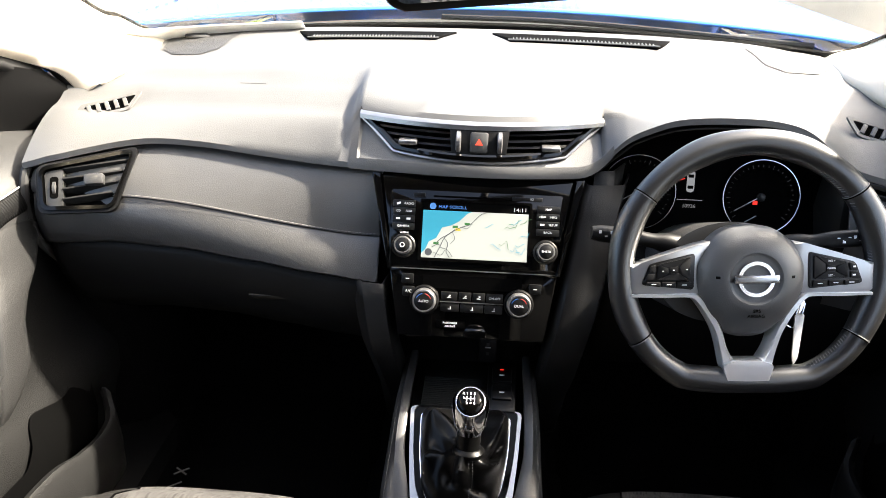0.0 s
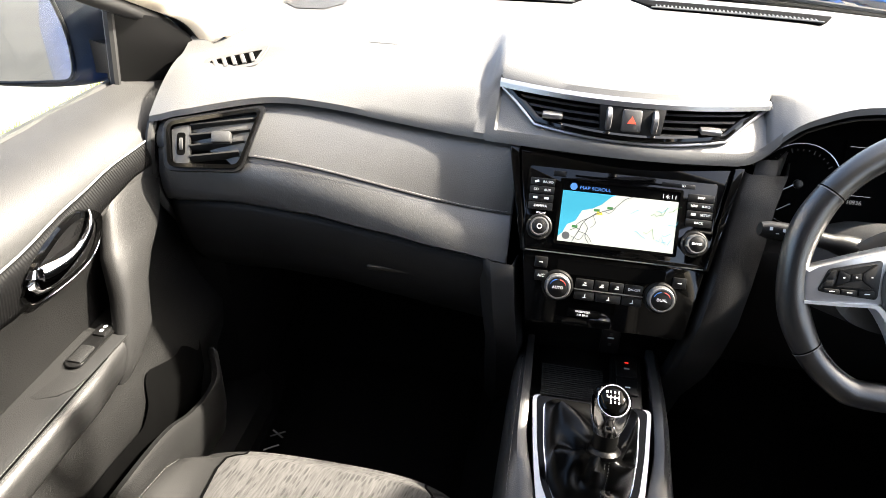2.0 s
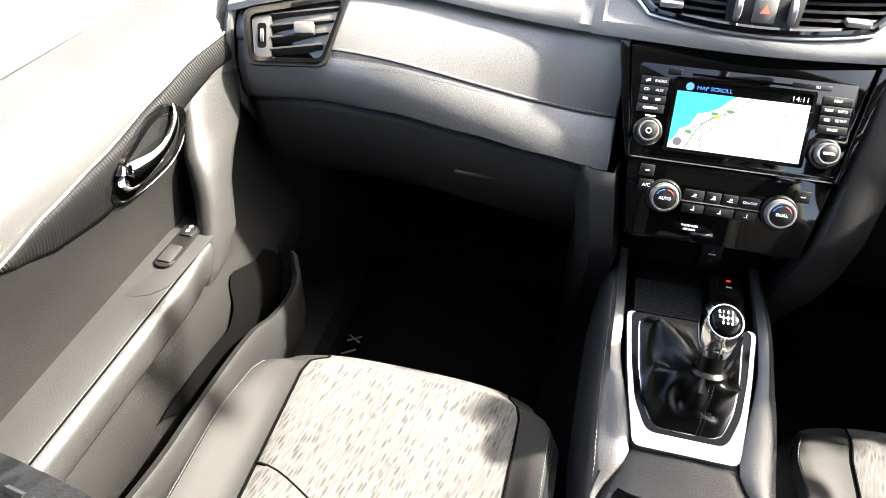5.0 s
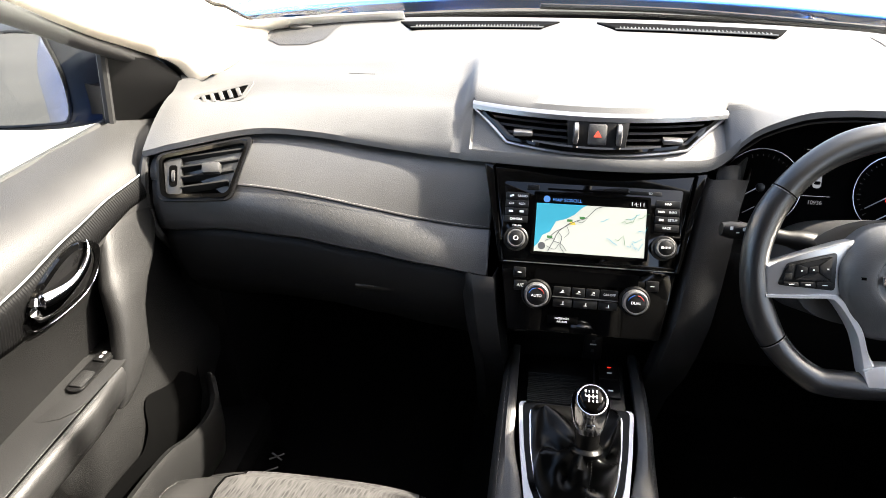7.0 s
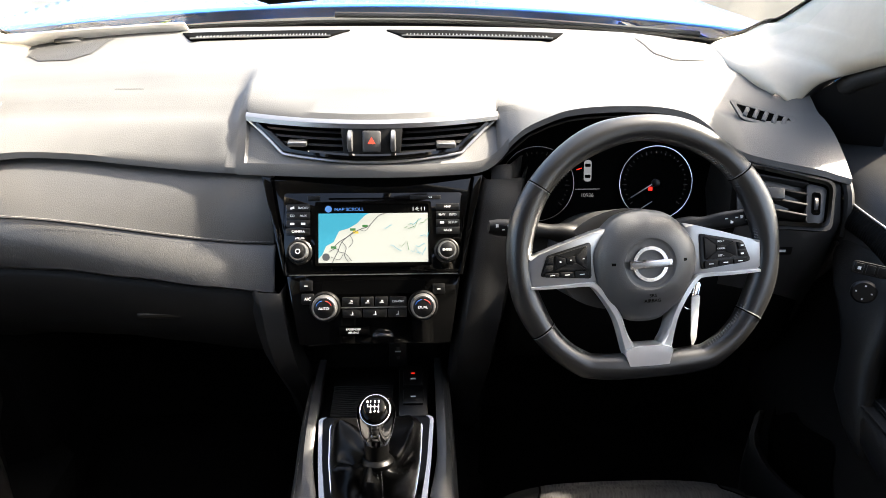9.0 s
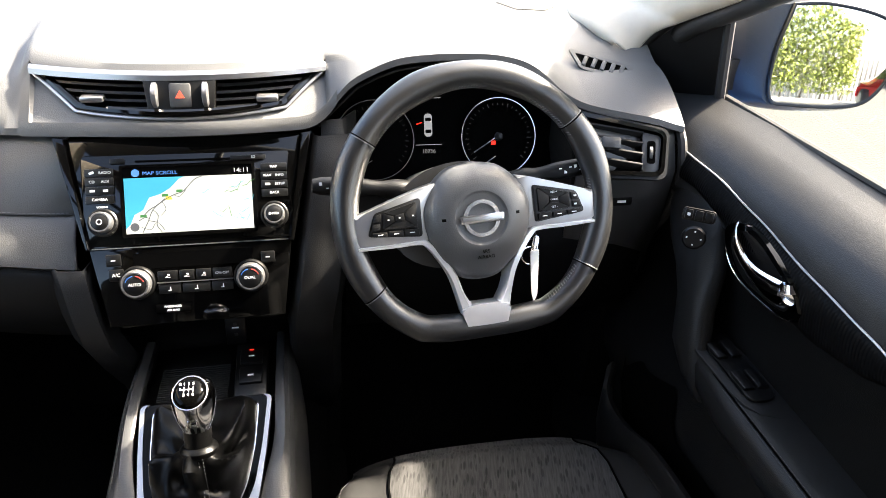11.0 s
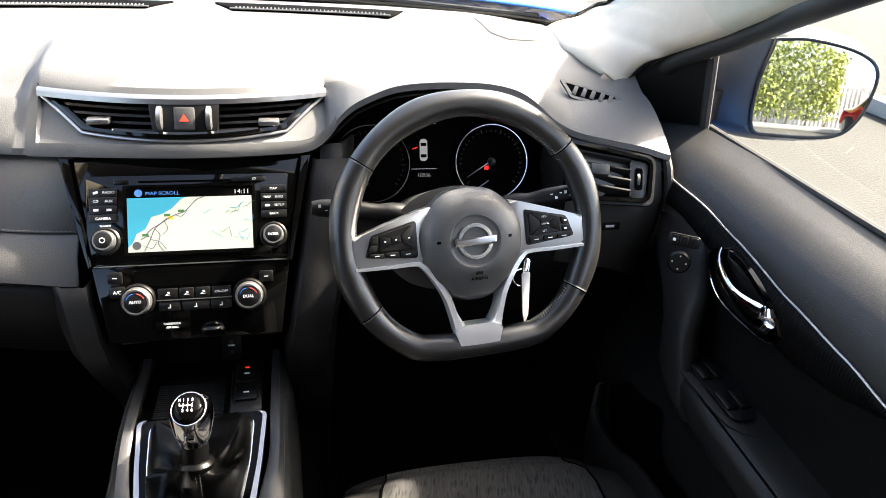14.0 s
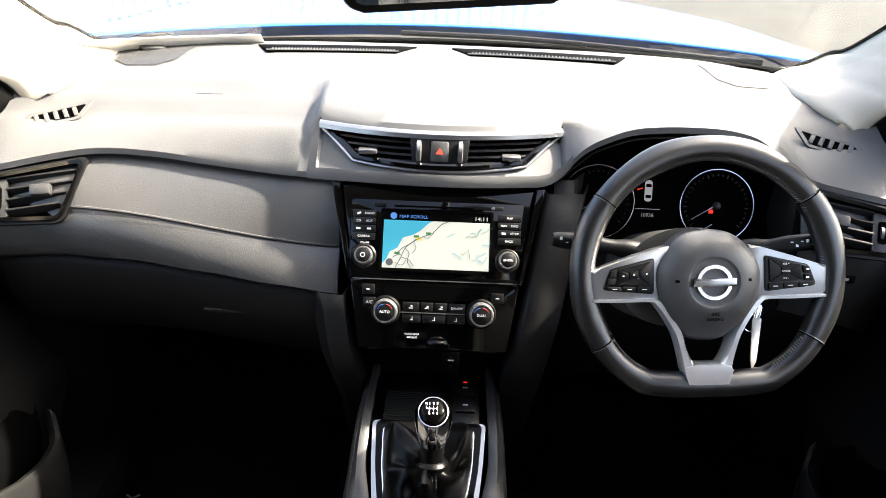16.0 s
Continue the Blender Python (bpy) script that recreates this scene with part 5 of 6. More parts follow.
for side in (-1, 1):
    part("horn_mark", box(bmesh.new(), 0.006, 0.0035, 0.0006, S @ Matrix.Translation(HC + Vector((side * 0.046, 0.002, 0.0325))) @ Matrix.Rotation(radians(side * 24), 4, "Y")), DEEP, hub, smooth=False)
    f = lambda pts: [(side * x - 0.002, y) for x, y in pts][::side]
    sp = part("spoke", prism(bmesh.new(), f([(0.050, 0.038), (0.066, 0.0345), (0.105, 0.0225), (0.138, 0.0115), (0.152, 0.008), (0.152, -0.026), (0.146, -0.031), (0.050, -0.031)]), 0.026, S @ at(0, 0, -0.012), 0.004), SPOKE, wheel, "dark satin spoke with keys")
    pod = part("key_pod", prism(bmesh.new(), f(soft_corner([(0.0705, 0.0235), (0.1275, 0.0100), (0.1375, -0.0170), (0.0715, -0.0240)], 0.004)), 0.0022, S @ at(0, 0, 0.0135), 0.0008), DARK, sp, "black key panel")

    def wedge(pts, z=0.0030, k=0.95):
        cx = sum(x for x, y in pts) / len(pts)
        cy = sum(y for x, y in pts) / len(pts)
        return part("key", prism(bmesh.new(), f(soft_corner([(cx + (x - cx) * k, cy + (y - cy) * k) for x, y in pts], 0.0012, 2)), z, S @ at(0, 0, 0.0147), 0.0006), GREY2, pod)

    oa, ob_, oc, od = (0.0755, 0.0195), (0.1170, 0.0100), (0.1190, -0.0105), (0.0765, -0.0120)
    ia, ib, ic, id_ = (0.0915, 0.0075), (0.1035, 0.0050), (0.1035, -0.0025), (0.0915, -0.0015)
    for quad in ((oa, ob_, ib, ia), (ob_, oc, ic, ib), (oc, od, id_, ic), (od, oa, ia, id_)):
        wedge(quad)
    wedge((ia, ib, ic, id_), 0.0034)
    wedge(((0.1190, 0.0095), (0.1262, 0.0075), (0.1303, -0.0015), (0.1208, -0.0010)))
    wedge(((0.1210, -0.0020), (0.1306, -0.0025), (0.1338, -0.0115), (0.1215, -0.0105)))
    for k in range(3):
        x0 = 0.0750 + 0.0192 * k
        wedge(((x0, -0.0133), (x0 + 0.0185, -0.0125), (x0 + 0.0188, -0.0200 + 0.0012 * k), (x0, -0.0222 + 0.0012 * k)), 0.0036)
        part("key_mark", box(bmesh.new(), 0.006, 0.0010, 0.0005, S @ at(side * (x0 + 0.009) - 0.002, -0.0170 + 0.0006 * k, 0.0184)), WHITE, pod, smooth=False)
    if side > 0:
        for w, y in (("RES +", 0.0115), ("CANCEL", 0.0022), ("SET -", -0.0072)):
            lettering(w, 0.0036 if w != "CANCEL" else 0.0027, S @ at(0.0955, y, 0.0182 if w == "CANCEL" else 0.0178), WHITE, pod)
        for y in (0.004, -0.0065):
            part("key_mark", box(bmesh.new(), 0.0035, 0.0020, 0.0005, S @ at(0.1232, y, 0.0178)), WHITE, pod, smooth=False)
    else:
        for x, y in ((-0.0995, 0.0022), (-0.083, 0.003), (-0.113, 0.001)):
            part("key_mark", box(bmesh.new(), 0.0022, 0.0016, 0.0005, S @ at(x, y, 0.0182)), WHITE, pod, smooth=False)
    # silver trim under the spoke, running down into the leg
    out_ = spline([(0.150, -0.0335, 0), (0.110, -0.0345, 0), (0.078, -0.0345, 0), (0.069, -0.0385, 0), (0.056, -0.0560, 0), (0.043, -0.0800, 0), (0.036, -0.105, 0), (0.0315, -0.128, 0)], 30)
    inn_ = spline([(0.150, -0.0290, 0), (0.110, -0.0292, 0), (0.076, -0.0285, 0), (0.063, -0.0320, 0), (0.047, -0.0520, 0), (0.034, -0.0760, 0), (0.026, -0.102, 0), (0.0165, -0.120, 0)], 30)
    rows = []
    for i, (p, q) in enumerate(zip(out_, inn_)):
        h = 0.016 - 0.004 * smooth(18, 30, i)
        g = lambda a, b_, t, z: S @ Vector((side * (a.x + (b_.x - a.x) * t) - 0.002, a.y + (b_.y - a.y) * t, z))
        rows.append([g(p, q, 0.0, -0.010), g(p, q, 0.0, h - 0.003), g(p, q, 0.14, h), g(p, q, 0.75, h + 0.0005), g(p, q, 1.0, h - 0.004), g(p, q, 1.05, -0.012)])
    part("silver_trim", loft(bmesh.new(), rows, loop=True, cap=True), SILVER, wheel, "satin silver spoke trim and leg")
part("bottom_plate", prism(bmesh.new(), [(x - 0.002, y) for x, y in soft_corner([(-0.0325, -0.1235), (-0.0245, -0.1500), (0.0245, -0.1500), (0.0325, -0.1235), (0.0165, -0.1185), (-0.0165, -0.1185)], 0.003)], 0.026, S @ at(0, 0, -0.010), 0.003), SILVER, wheel, "satin silver bottom plate")
# column shroud and stalks
bm = bmesh.new()
rows = []
for k in range(9):
    d = 0.026 + 0.026 * k
    rows.append([S @ Vector((-0.012 + 0.092 * math.cos(a) * (1 - 0.012 * k), -0.020 + (0.080 if math.sin(a) > 0 else 0.058) * math.copysign(abs(math.sin(a)) ** 0.8, math.sin(a)) - 0.002 * k, -d)) for a in [2 * math.pi * i / 36 for i in range(36)]])
GREYP = material("stalk_plastic", (0.006, 0.006, 0.006), 0.45, grain=0.2, specular=0.2)
colm = thing("steering_column", 0.366, 0.86, 0.94, "black steering column shroud with two stalks", "steering column")
part("shroud", loft(bm, rows, loop=True, cap=True), HARD, colm, "charcoal column shroud")
for side in (-1, 1):
    if side < 0:
        pts = [S @ Vector((-0.06, 0.024, -0.045)), S @ Vector((-0.106, 0.034, -0.036)), S @ Vector((-0.145, 0.042, -0.032)), S @ Vector((-0.1970, 0.049, -0.028))]
    else:
        pts = [S @ Vector((0.05, 0.024, -0.035)), S @ Vector((0.085, 0.030, -0.026)), S @ Vector((0.115, 0.034, -0.021)), S @ Vector((0.158, 0.037, -0.016))]
    st = part("stalk", tube(bmesh.new(), spline(pts, 16), [0.0145, 0.0145, 0.0145, 0.0145, 0.0140, 0.0125, 0.0105, 0.0100, 0.0100] + [0.0105, 0.0110, 0.0115, 0.0115, 0.0115, 0.0115, 0.0110, 0.0085], 16), GREYP, colm, "black control stalk")
    for k in range(6):
        p = pts[2].lerp(pts[3], 0.05 + 0.15 * k)
        part("stalk_mark", box(bmesh.new(), 0.0035, 0.0012 + 0.0030 * (k % 2), 0.0006, Matrix.Translation(p) @ S.to_quaternion().to_matrix().to_4x4() @ at(0, 0.003 - 0.005 * (k % 3 == 1), 0.0112)), WHITE, st, smooth=False)
key = thing("ignition_key", 0.44, 0.80, 0.90, "car key with metal ring and pale tag in the ignition", "key")
KR = S @ at(0.084, -0.055, -0.036)
part("key_ring", tube(bmesh.new(), [KR @ Vector((-0.008 + 0.012 * math.cos(a), -0.020 + 0.012 * math.sin(a), 0.0)) for a in [radians(24 * i) for i in range(15)]], 0.0012, 6, True), CHROME, key, "steel ring")
part("key_head", box(bmesh.new(), 0.020, 0.026, 0.012, KR @ at(-0.004, 0.012, -0.012), 0.004), DARK, key, "black key head")
part("tag", prism(bmesh.new(), soft_corner([(-0.006, 0.0), (0.006, 0.002), (0.003, -0.058), (-0.002, -0.070), (-0.005, -0.056)], 0.002), 0.0025, KR @ at(-0.003, -0.014, 0.004, -4), 0.0008), PAPER, key, "pale hanging tag")
part("tag_clip", prism(bmesh.new(), rounded(0.008, 0.030, 0.003, cy=-0.015), 0.003, KR @ at(0.002, 0.006, 0.001, -14), 0.001), CHROME, key, "steel clip")

# ---- doors ----
FABRIC = material("seat_side_cloth", (0.006, 0.006, 0.006), 0.8, grain=0.5, size=0.0009, kind="NOISE")


def carbon(name):
    m = material(name, (0.003, 0.003, 0.0031), 0.5, coat=0.0, wear=0.2, specular=0.06)
    n, l = m.node_tree.nodes, m.node_tree.links
    w = n.new("ShaderNodeTexWave")
    w.bands_direction = "Y"
    w.inputs["Scale"].default_value = 70
    w.inputs["Distortion"].default_value = 0.4
    co = n.new("ShaderNodeTexCoord")
    l.new(co.outputs["Object"], w.inputs["Vector"])
    bu = n.new("ShaderNodeBump")
    bu.inputs["Strength"].default_value = 0.6
    bu.inputs["Distance"].default_value = 0.001
    l.new(w.outputs[1], bu.inputs["Height"])
    l.new(bu.outputs[0], n["Principled BSDF"].inputs["Normal"])
    return m


CARBON = carbon("ribbed_trim")
TRIM_TOP = [(0.395, 0.964), (0.472, 0.976), (0.569, 0.984), (0.691, 0.998), (0.80, 1.008), (0.95, 1.016)]
TRIM_LOW = [(0.395, 0.962), (0.43, 0.945), (0.48, 0.925), (0.556, 0.912), (0.63, 0.916), (0.69, 0.943), (0.74, 0.966), (0.82, 0.978), (0.95, 0.978)]


def door_x(y, z):
    """Distance of the door lining from the car's middle."""
    x = curve1([(0.40, 0.700), (0.52, 0.690), (0.60, 0.672), (0.655, 0.672), (0.69, 0.690), (0.735, 0.712), (0.80, 0.722), (0.87, 0.722), (0.93, 0.708), (0.97, 0.700), (1.01, 0.712), (1.04, 0.745), (1.055, 0.785), (1.062, 0.80)], z)[0]
    x -= 0.012 * smooth(0.75, 0.95, y) * smooth(0.80, 0.95, z)
    x += 0.02 * smooth(0.80, 0.95, y) * (1 - smooth(0.5, 0.7, z))
    return x


def door(side, label):
    d = thing("car_door", side * 0.75, 0.3, 0.4, label, "car door", "front doors")
    zs = [0.40, 0.45, 0.50, 0.55, 0.60, 0.63, 0.66, 0.69, 0.72, 0.75, 0.78, 0.81, 0.84, 0.87, 0.90, 0.93, 0.955, 0.975, 0.995, 1.01, 1.025, 1.038, 1.048, 1.055, 1.06, 1.062]
    ys = [-0.22 + 0.03 * i for i in range(46)]
    skin = lambda zz: loft(bmesh.new(), [[(side * door_x(y, z), y, z + 0.006 * smooth(0.5, 0.95, y) * smooth(1.0, 1.06, z)) for z in zz] for y in ys])
    part("upper_lining", skin([z for z in zs if z >= 0.955]), DOOR, d, "grained soft charcoal door top")
    part("lower_lining", skin([z for z in zs if z <= 0.955]), LINING, d, "grained door insert with shade in its colour")
    # ribbed trim blade
    rows = []
    for i in range(33):
        y = 0.405 + 0.545 * i / 32
        zt, zb = curve1(TRIM_TOP, y)[0], curve1(TRIM_LOW, y)[0]
        rows.append([(side * (door_x(y, zb + (zt - zb) * k / 6) - 0.004 * math.sin(math.pi * min(1, k / 6 * 1.0)) - 0.0015), y, zb + (zt - zb) * k / 6) for k in range(7)])
    thick(part("trim_blade", loft(bmesh.new(), rows), CARBON, d, "dark ribbed trim blade"), 0.003)
    part("trim_line", tube(bmesh.new(), [(side * (door_x(y, z) - 0.003), y, z + 0.001) for y, z in [(0.405 + 0.5 * i / 30, curve1(TRIM_TOP, 0.405 + 0.5 * i / 30)[0]) for i in range(31)]], 0.0014, 6), SPOKE, d, "thin silver line")
    # inner handle in its bowl
    bowl = [(p.x, p.y) for p in spline([(0.564, 0.938, 0), (0.584, 0.966, 0), (0.648, 0.986, 0), (0.698, 0.987, 0), (0.724, 0.966, 0), (0.716, 0.930, 0), (0.682, 0.907, 0), (0.622, 0.906, 0), (0.578, 0.916, 0), (0.564, 0.938, 0)], 44)[:-1]]
    shrink = lambda k: [(0.650 + (y - 0.650) * k, 0.948 + (z - 0.948) * k) for y, z in bowl]
    mid_, inn = shrink(0.955), shrink(0.80)
    rim = []
    for (yo, zo), (ym, zm), (yi, zi) in zip(bowl, mid_, inn):
        rim.append([(side * (door_x(yo, zo) - 0.003), yo, zo), (side * (door_x(ym, zm) - 0.0085), ym, zm), (side * (door_x(yi, zi) - 0.008), yi, zi), (side * (door_x(yi, zi) - 0.0064), yi, zi)])
    hs = part("handle_bowl", loft(bmesh.new(), rim, close=True), PIANO, d, "gloss black handle surround")
    b = bmesh.new()
    b.faces.new([b.verts.new((side * (door_x(y, z) - 0.0067), y, z)) for y, z in inn])
    part("bowl_floor", b, DARK, hs, "black handle recess", smooth=False)
    part("bowl_line", tube(bmesh.new(), [(side * (door_x(y, z) - 0.0088), y, z) for y, z in mid_[23:42]], 0.0008, 6), CHROME, hs, "thin chrome line")
    pts = [Vector((side * (door_x(p.x, p.y) - 0.0125 - 0.005 * math.sin(math.pi * i / 24)), p.x, p.y)) for i, p in enumerate(spline([(0.700, 0.985, 0), (0.694, 0.976, 0), (0.682, 0.964, 0), (0.662, 0.951, 0), (0.634, 0.945, 0), (0.606, 0.946, 0), (0.584, 0.953, 0), (0.588, 0.966, 0)], 24))]
    part("inner_handle", tube(bmesh.new(), pts, [0.0022 + 0.0016 * smooth(0, 10, i) + 0.0048 * smooth(10, 18, i) - 0.0035 * smooth(20, 24, i) for i in range(25)], 12, flat=1.9), CHROME, d, "chrome inner door handle")
    # grab panel sweeping down from the trim blade to the armrest
    rows = []
    for z, y0, y1, xf, t in ((0.985, 0.760, 0.900, 0.706, 0.03), (0.966, 0.748, 0.888, 0.697, 0.03), (0.947, 0.736, 0.876, 0.690, 0.03), (0.920, 0.716, 0.852, 0.681, 0.035), (0.900, 0.702, 0.826, 0.673, 0.04), (0.879, 0.694, 0.785, 0.666, 0.04), (0.850, 0.684, 0.752, 0.660, 0.038), (0.816, 0.668, 0.737, 0.656, 0.036), (0.788, 0.652, 0.728, 0.654, 0.034), (0.757, 0.640, 0.690, 0.656, 0.03), (0.737, 0.634, 0.660, 0.664, 0.02)):
        row = []
        for k in range(24):
            a = 2 * math.pi * k / 24
            c, sn = math.cos(a), math.sin(a)
            row.append((side * (xf + t * 0.5 - t * 0.5 * math.copysign(abs(sn) ** 0.75, sn)), (y0 + y1) / 2 + (y1 - y0) / 2 * math.copysign(abs(c) ** 0.75, c), z))
        rows.append(row)
    smoothed = []
    for a, b in zip(rows, rows[1:]):
        smoothed += [[Vector(p).lerp(Vector(q), k / 3) for p, q in zip(a, b)] for k in range(3)]
    part("grab_handle", loft(bmesh.new(), smoothed + [[Vector(p) for p in rows[-1]]], loop=True, cap=True), ARM, d, "grained grab handle")
    # armrest
    rows = []
    for i in range(32):
        y = -0.20 + 0.86 * i / 31
        tip = smooth(0.66, 0.58, y)
        z = 0.798 + 0.006 * smooth(0.2, 0.65, y)
        x0 = 0.650 + 0.010 * (1 - tip)
        rows.append([(side * p[0], y, p[1]) for p in ((0.730, z + 0.001), (0.726, z + 0.0045), (0.70, z + 0.003), (0.675, z + 0.001), (x0 + 0.010, z - 0.003), (x0 + 0.003, z - 0.008), (x0, z - 0.016), (x0 + 0.002, z - 0.045), (x0 + 0.012, z - 0.062), (0.70, z - 0.085))])
    ar = part("armrest", loft(bmesh.new(), rows, cap=False), ARM, d, "padded stitched armrest")
    part("joint_line", tube(bmesh.new(), [(side * 0.7285, -0.2 + 0.04 * i, 0.8025 + 0.006 * smooth(0.2, 0.65, -0.2 + 0.04 * i)) for i in range(22)], 0.0018, 6), DEEP, ar, "dark joint")
    b = bmesh.new()
    for dx in (0.0085, 0.0145):
        stitching(b, [(side * (0.650 + dx), y, 0.7985 + 0.006 * smooth(0.2, 0.65, y) - (0.0026 if dx < 0.01 else 0.0012)) for y in [-0.1 + 0.03 * i for i in range(24)]], (-side * 0.3, 0, 0.95), length=0.0034, gap=0.0016, r=0.00045)
    part("stitching", b, THREAD, ar, "pale double seam", smooth=False, kind="stuff")
    part("seam_groove", tube(bmesh.new(), [(side * 0.6615, -0.1 + 0.03 * i, 0.7978 + 0.006 * smooth(0.2, 0.65, -0.1 + 0.03 * i)) for i in range(25)], 0.0011, 6), DEEP, ar, "dark groove between the seams")
    plate = part("switch_plate", prism(bmesh.new(), [(side * x, y) for x, y in [(0.660, 0.69), (0.728, 0.72), (0.731, 0.530), (0.700, 0.531), (0.678, 0.543), (0.667, 0.560), (0.662, 0.585)]][::side], 0.0035, at(0, 0, 0.803), 0.0015), ARM, d, "switch plate on the armrest")
    if side < 0:
        well = part("window_switch_well", prism(bmesh.new(), [(x - 0.692, y + 0.635) for x, y in rounded(0.026, 0.095, 0.012)], 0.003, at(0, 0, 0.8085) , 0.001), DARK, plate, "black switch well")
        part("window_switch", box(bmesh.new(), 0.020, 0.034, 0.008, at(-0.692, 0.612, 0.8105), 0.003), ARM, well, "window switch")
        part("lock_switch", box(bmesh.new(), 0.020, 0.026, 0.006, at(-0.692, 0.662, 0.812), 0.003), DARK, well, "lock switch")
        for k in (-0.004, 0.005):
            part("switch_mark", box(bmesh.new(), 0.004, 0.005, 0.0006, at(-0.692, 0.662 + k, 0.8152)), WHITE, well, smooth=False)
    else:
        well = part("window_switch_well", prism(bmesh.new(), [(x + 0.694, y + 0.625) for x, y in rounded(0.040, 0.130, 0.014)], 0.003, at(0, 0, 0.8085), 0.001), DARK, plate, "black switch well")
        for y, dx in ((0.655, -0.010), (0.655, 0.010), (0.595, -0.010), (0.595, 0.010)):
            part("window_switch", box(bmesh.new(), 0.017, 0.034, 0.008, at(0.694 + dx, y, 0.812), 0.003), DARK, well, "window switch")
        for dx in (-0.010, 0.006):
            part("switch_mark", box(bmesh.new(), 0.004, 0.003, 0.0006, at(0.694 + dx, 0.695, 0.8125)), WHITE, well, smooth=False)
        mp = panel(0.655, 0.73, 0.955, 16, -32)
        pod = part("mirror_switch_pod", prism(bmesh.new(), rounded(0.042, 0.0165, 0.004, cy=0.024), 0.006, mp @ at(0, 0, -0.0045), 0.001), DARK, d, "mirror switch plate")
        part("mirror_knob", lathe(bmesh.new(), [(0.0155, 0), (0.0155, 0.004), (0.013, 0.007)], mp @ at(0, -0.006, 0), 28), DARK, pod, "round mirror knob")
        for k in range(3):
            part("mirror_key", box(bmesh.new(), 0.010, 0.013, 0.004, mp @ at(-0.013 + 0.013 * k, 0.024, 0.001), 0.001), DARK, pod)
        part("switch_mark", box(bmesh.new(), 0.004, 0.004, 0.0006, mp @ at(-0.013, 0.024, 0.0035)), WHITE, pod, smooth=False)
        for a in range(4):
            part("switch_mark", box(bmesh.new(), 0.002, 0.002, 0.0006, mp @ at(0.009 * math.cos(a * 1.571), -0.006 + 0.009 * math.sin(a * 1.571), 0.0072)), WHITE, pod, smooth=False)
    # door pocket
    rows = []
    edge = spline([(0.13, 0.650, 0), (0.40, 0.645, 0), (0.50, 0.642, 0), (0.60, 0.634, 0), (0.663, 0.622, 0), (0.72, 0.596, 0), (0.78, 0.580, 0), (0.82, 0.600, 0), (0.835, 0.64, 0)], 90)
    for p in edge:
        y, z = p.x, p.y
        w = 0.042 * smooth(0.90, 0.80, y) * smooth(0.10, 0.45, y)
        x = door_x(y, z)
        rows.append([(side * (x - w + 0.010), y, z - 0.012), (side * (x - w + 0.006), y, z), (side * (x - w), y, z + 0.002), (side * (x - w - 0.004), y, z - 0.006), (side * (x - w - 0.002), y, z - 0.08), (side * (x - w * 0.7), y, 0.45), (side * (x + 0.01), y, 0.40)])
    thick(part("pocket", loft(bmesh.new(), rows), POCKET, d, "moulded door pocket"), 0.003)
    # black sheet over the lining, painting the shade inside the pocket
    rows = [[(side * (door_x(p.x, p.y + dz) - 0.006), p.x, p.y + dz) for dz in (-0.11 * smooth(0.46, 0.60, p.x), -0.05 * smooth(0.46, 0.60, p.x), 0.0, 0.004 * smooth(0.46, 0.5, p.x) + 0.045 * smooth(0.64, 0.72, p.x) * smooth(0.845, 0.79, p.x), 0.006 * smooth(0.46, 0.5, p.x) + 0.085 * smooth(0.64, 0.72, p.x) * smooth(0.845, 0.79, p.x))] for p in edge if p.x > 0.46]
    part("pocket_shade", loft(bmesh.new(), rows), DEEP, d, "black sheet for the shade inside the pocket")
    # glass, frame and skin
    gl = part("window_glass", loft(bmesh.new(), [[(side * 0.80, y, 1.056), (side * 0.765, y, 1.20), (side * 0.70, y, min(1.48, 1.2 + max(0.0, 0.97 - y) * 0.6 + 0.02))] for y in (-0.2, 0.2, 0.5, 0.7, 0.9)]), GLASS, d, "clear side window")
    gl.visible_shadow = False
    part("window_strip", tube(bmesh.new(), [(side * 0.803, y, 1.064) for y in [-0.2 + 0.12 * i for i in range(11)]], 0.006, 8), RUBBER, d, "black window weatherstrip")
    rows = [[(side * (0.812 + 0.11 * math.sin(min(1.0, k / 3) * 1.3) ** 0.8), y, 1.06 - 0.09 * k) for k in range(8)] for y in [-0.22 + 0.12 * i for i in range(12)]]
    part("outer_skin", loft(bmesh.new(), rows), PAINT, d, "blue outer door skin")
    # black sail panel in the window's front corner
    b = bmesh.new()
    quad = [(side * 0.792, 0.950, 1.062), (side * 0.764, 0.946, 1.196), (side * 0.738, 1.03, 1.155), (side * 0.682, 1.045, 1.104), (side * 0.695, 1.105, 1.040)]
    q0 = [Vector(p) + Vector((side * 0.014, 0, 0)) for p in quad]
    loft(b, [[Vector(p) for p in quad], q0], loop=True, cap=True)
    part("sail_panel", b, DARK, d, "black corner panel")
    part("window_post", tube(bmesh.new(), [(side * 0.790, 0.946, 1.062), (side * 0.764, 0.936, 1.20)], 0.008, 8), RUBBER, d, "black window post")
    # speaker lid low in front
    part("speaker_lid", lathe(bmesh.new(), [(0.075, 0), (0.075, 0.006), (0.066, 0.010)], Matrix.Translation((side * 0.715, 0.875, 0.64)) @ Matrix.Rotation(radians(-90 * side), 4, "Y"), 36), DARK, d, "black speaker lid")
    return d


door(-1, "open-pocket passenger door with charcoal lining and chrome handle")
door(1, "driver's door with charcoal lining, window switches and chrome handle")


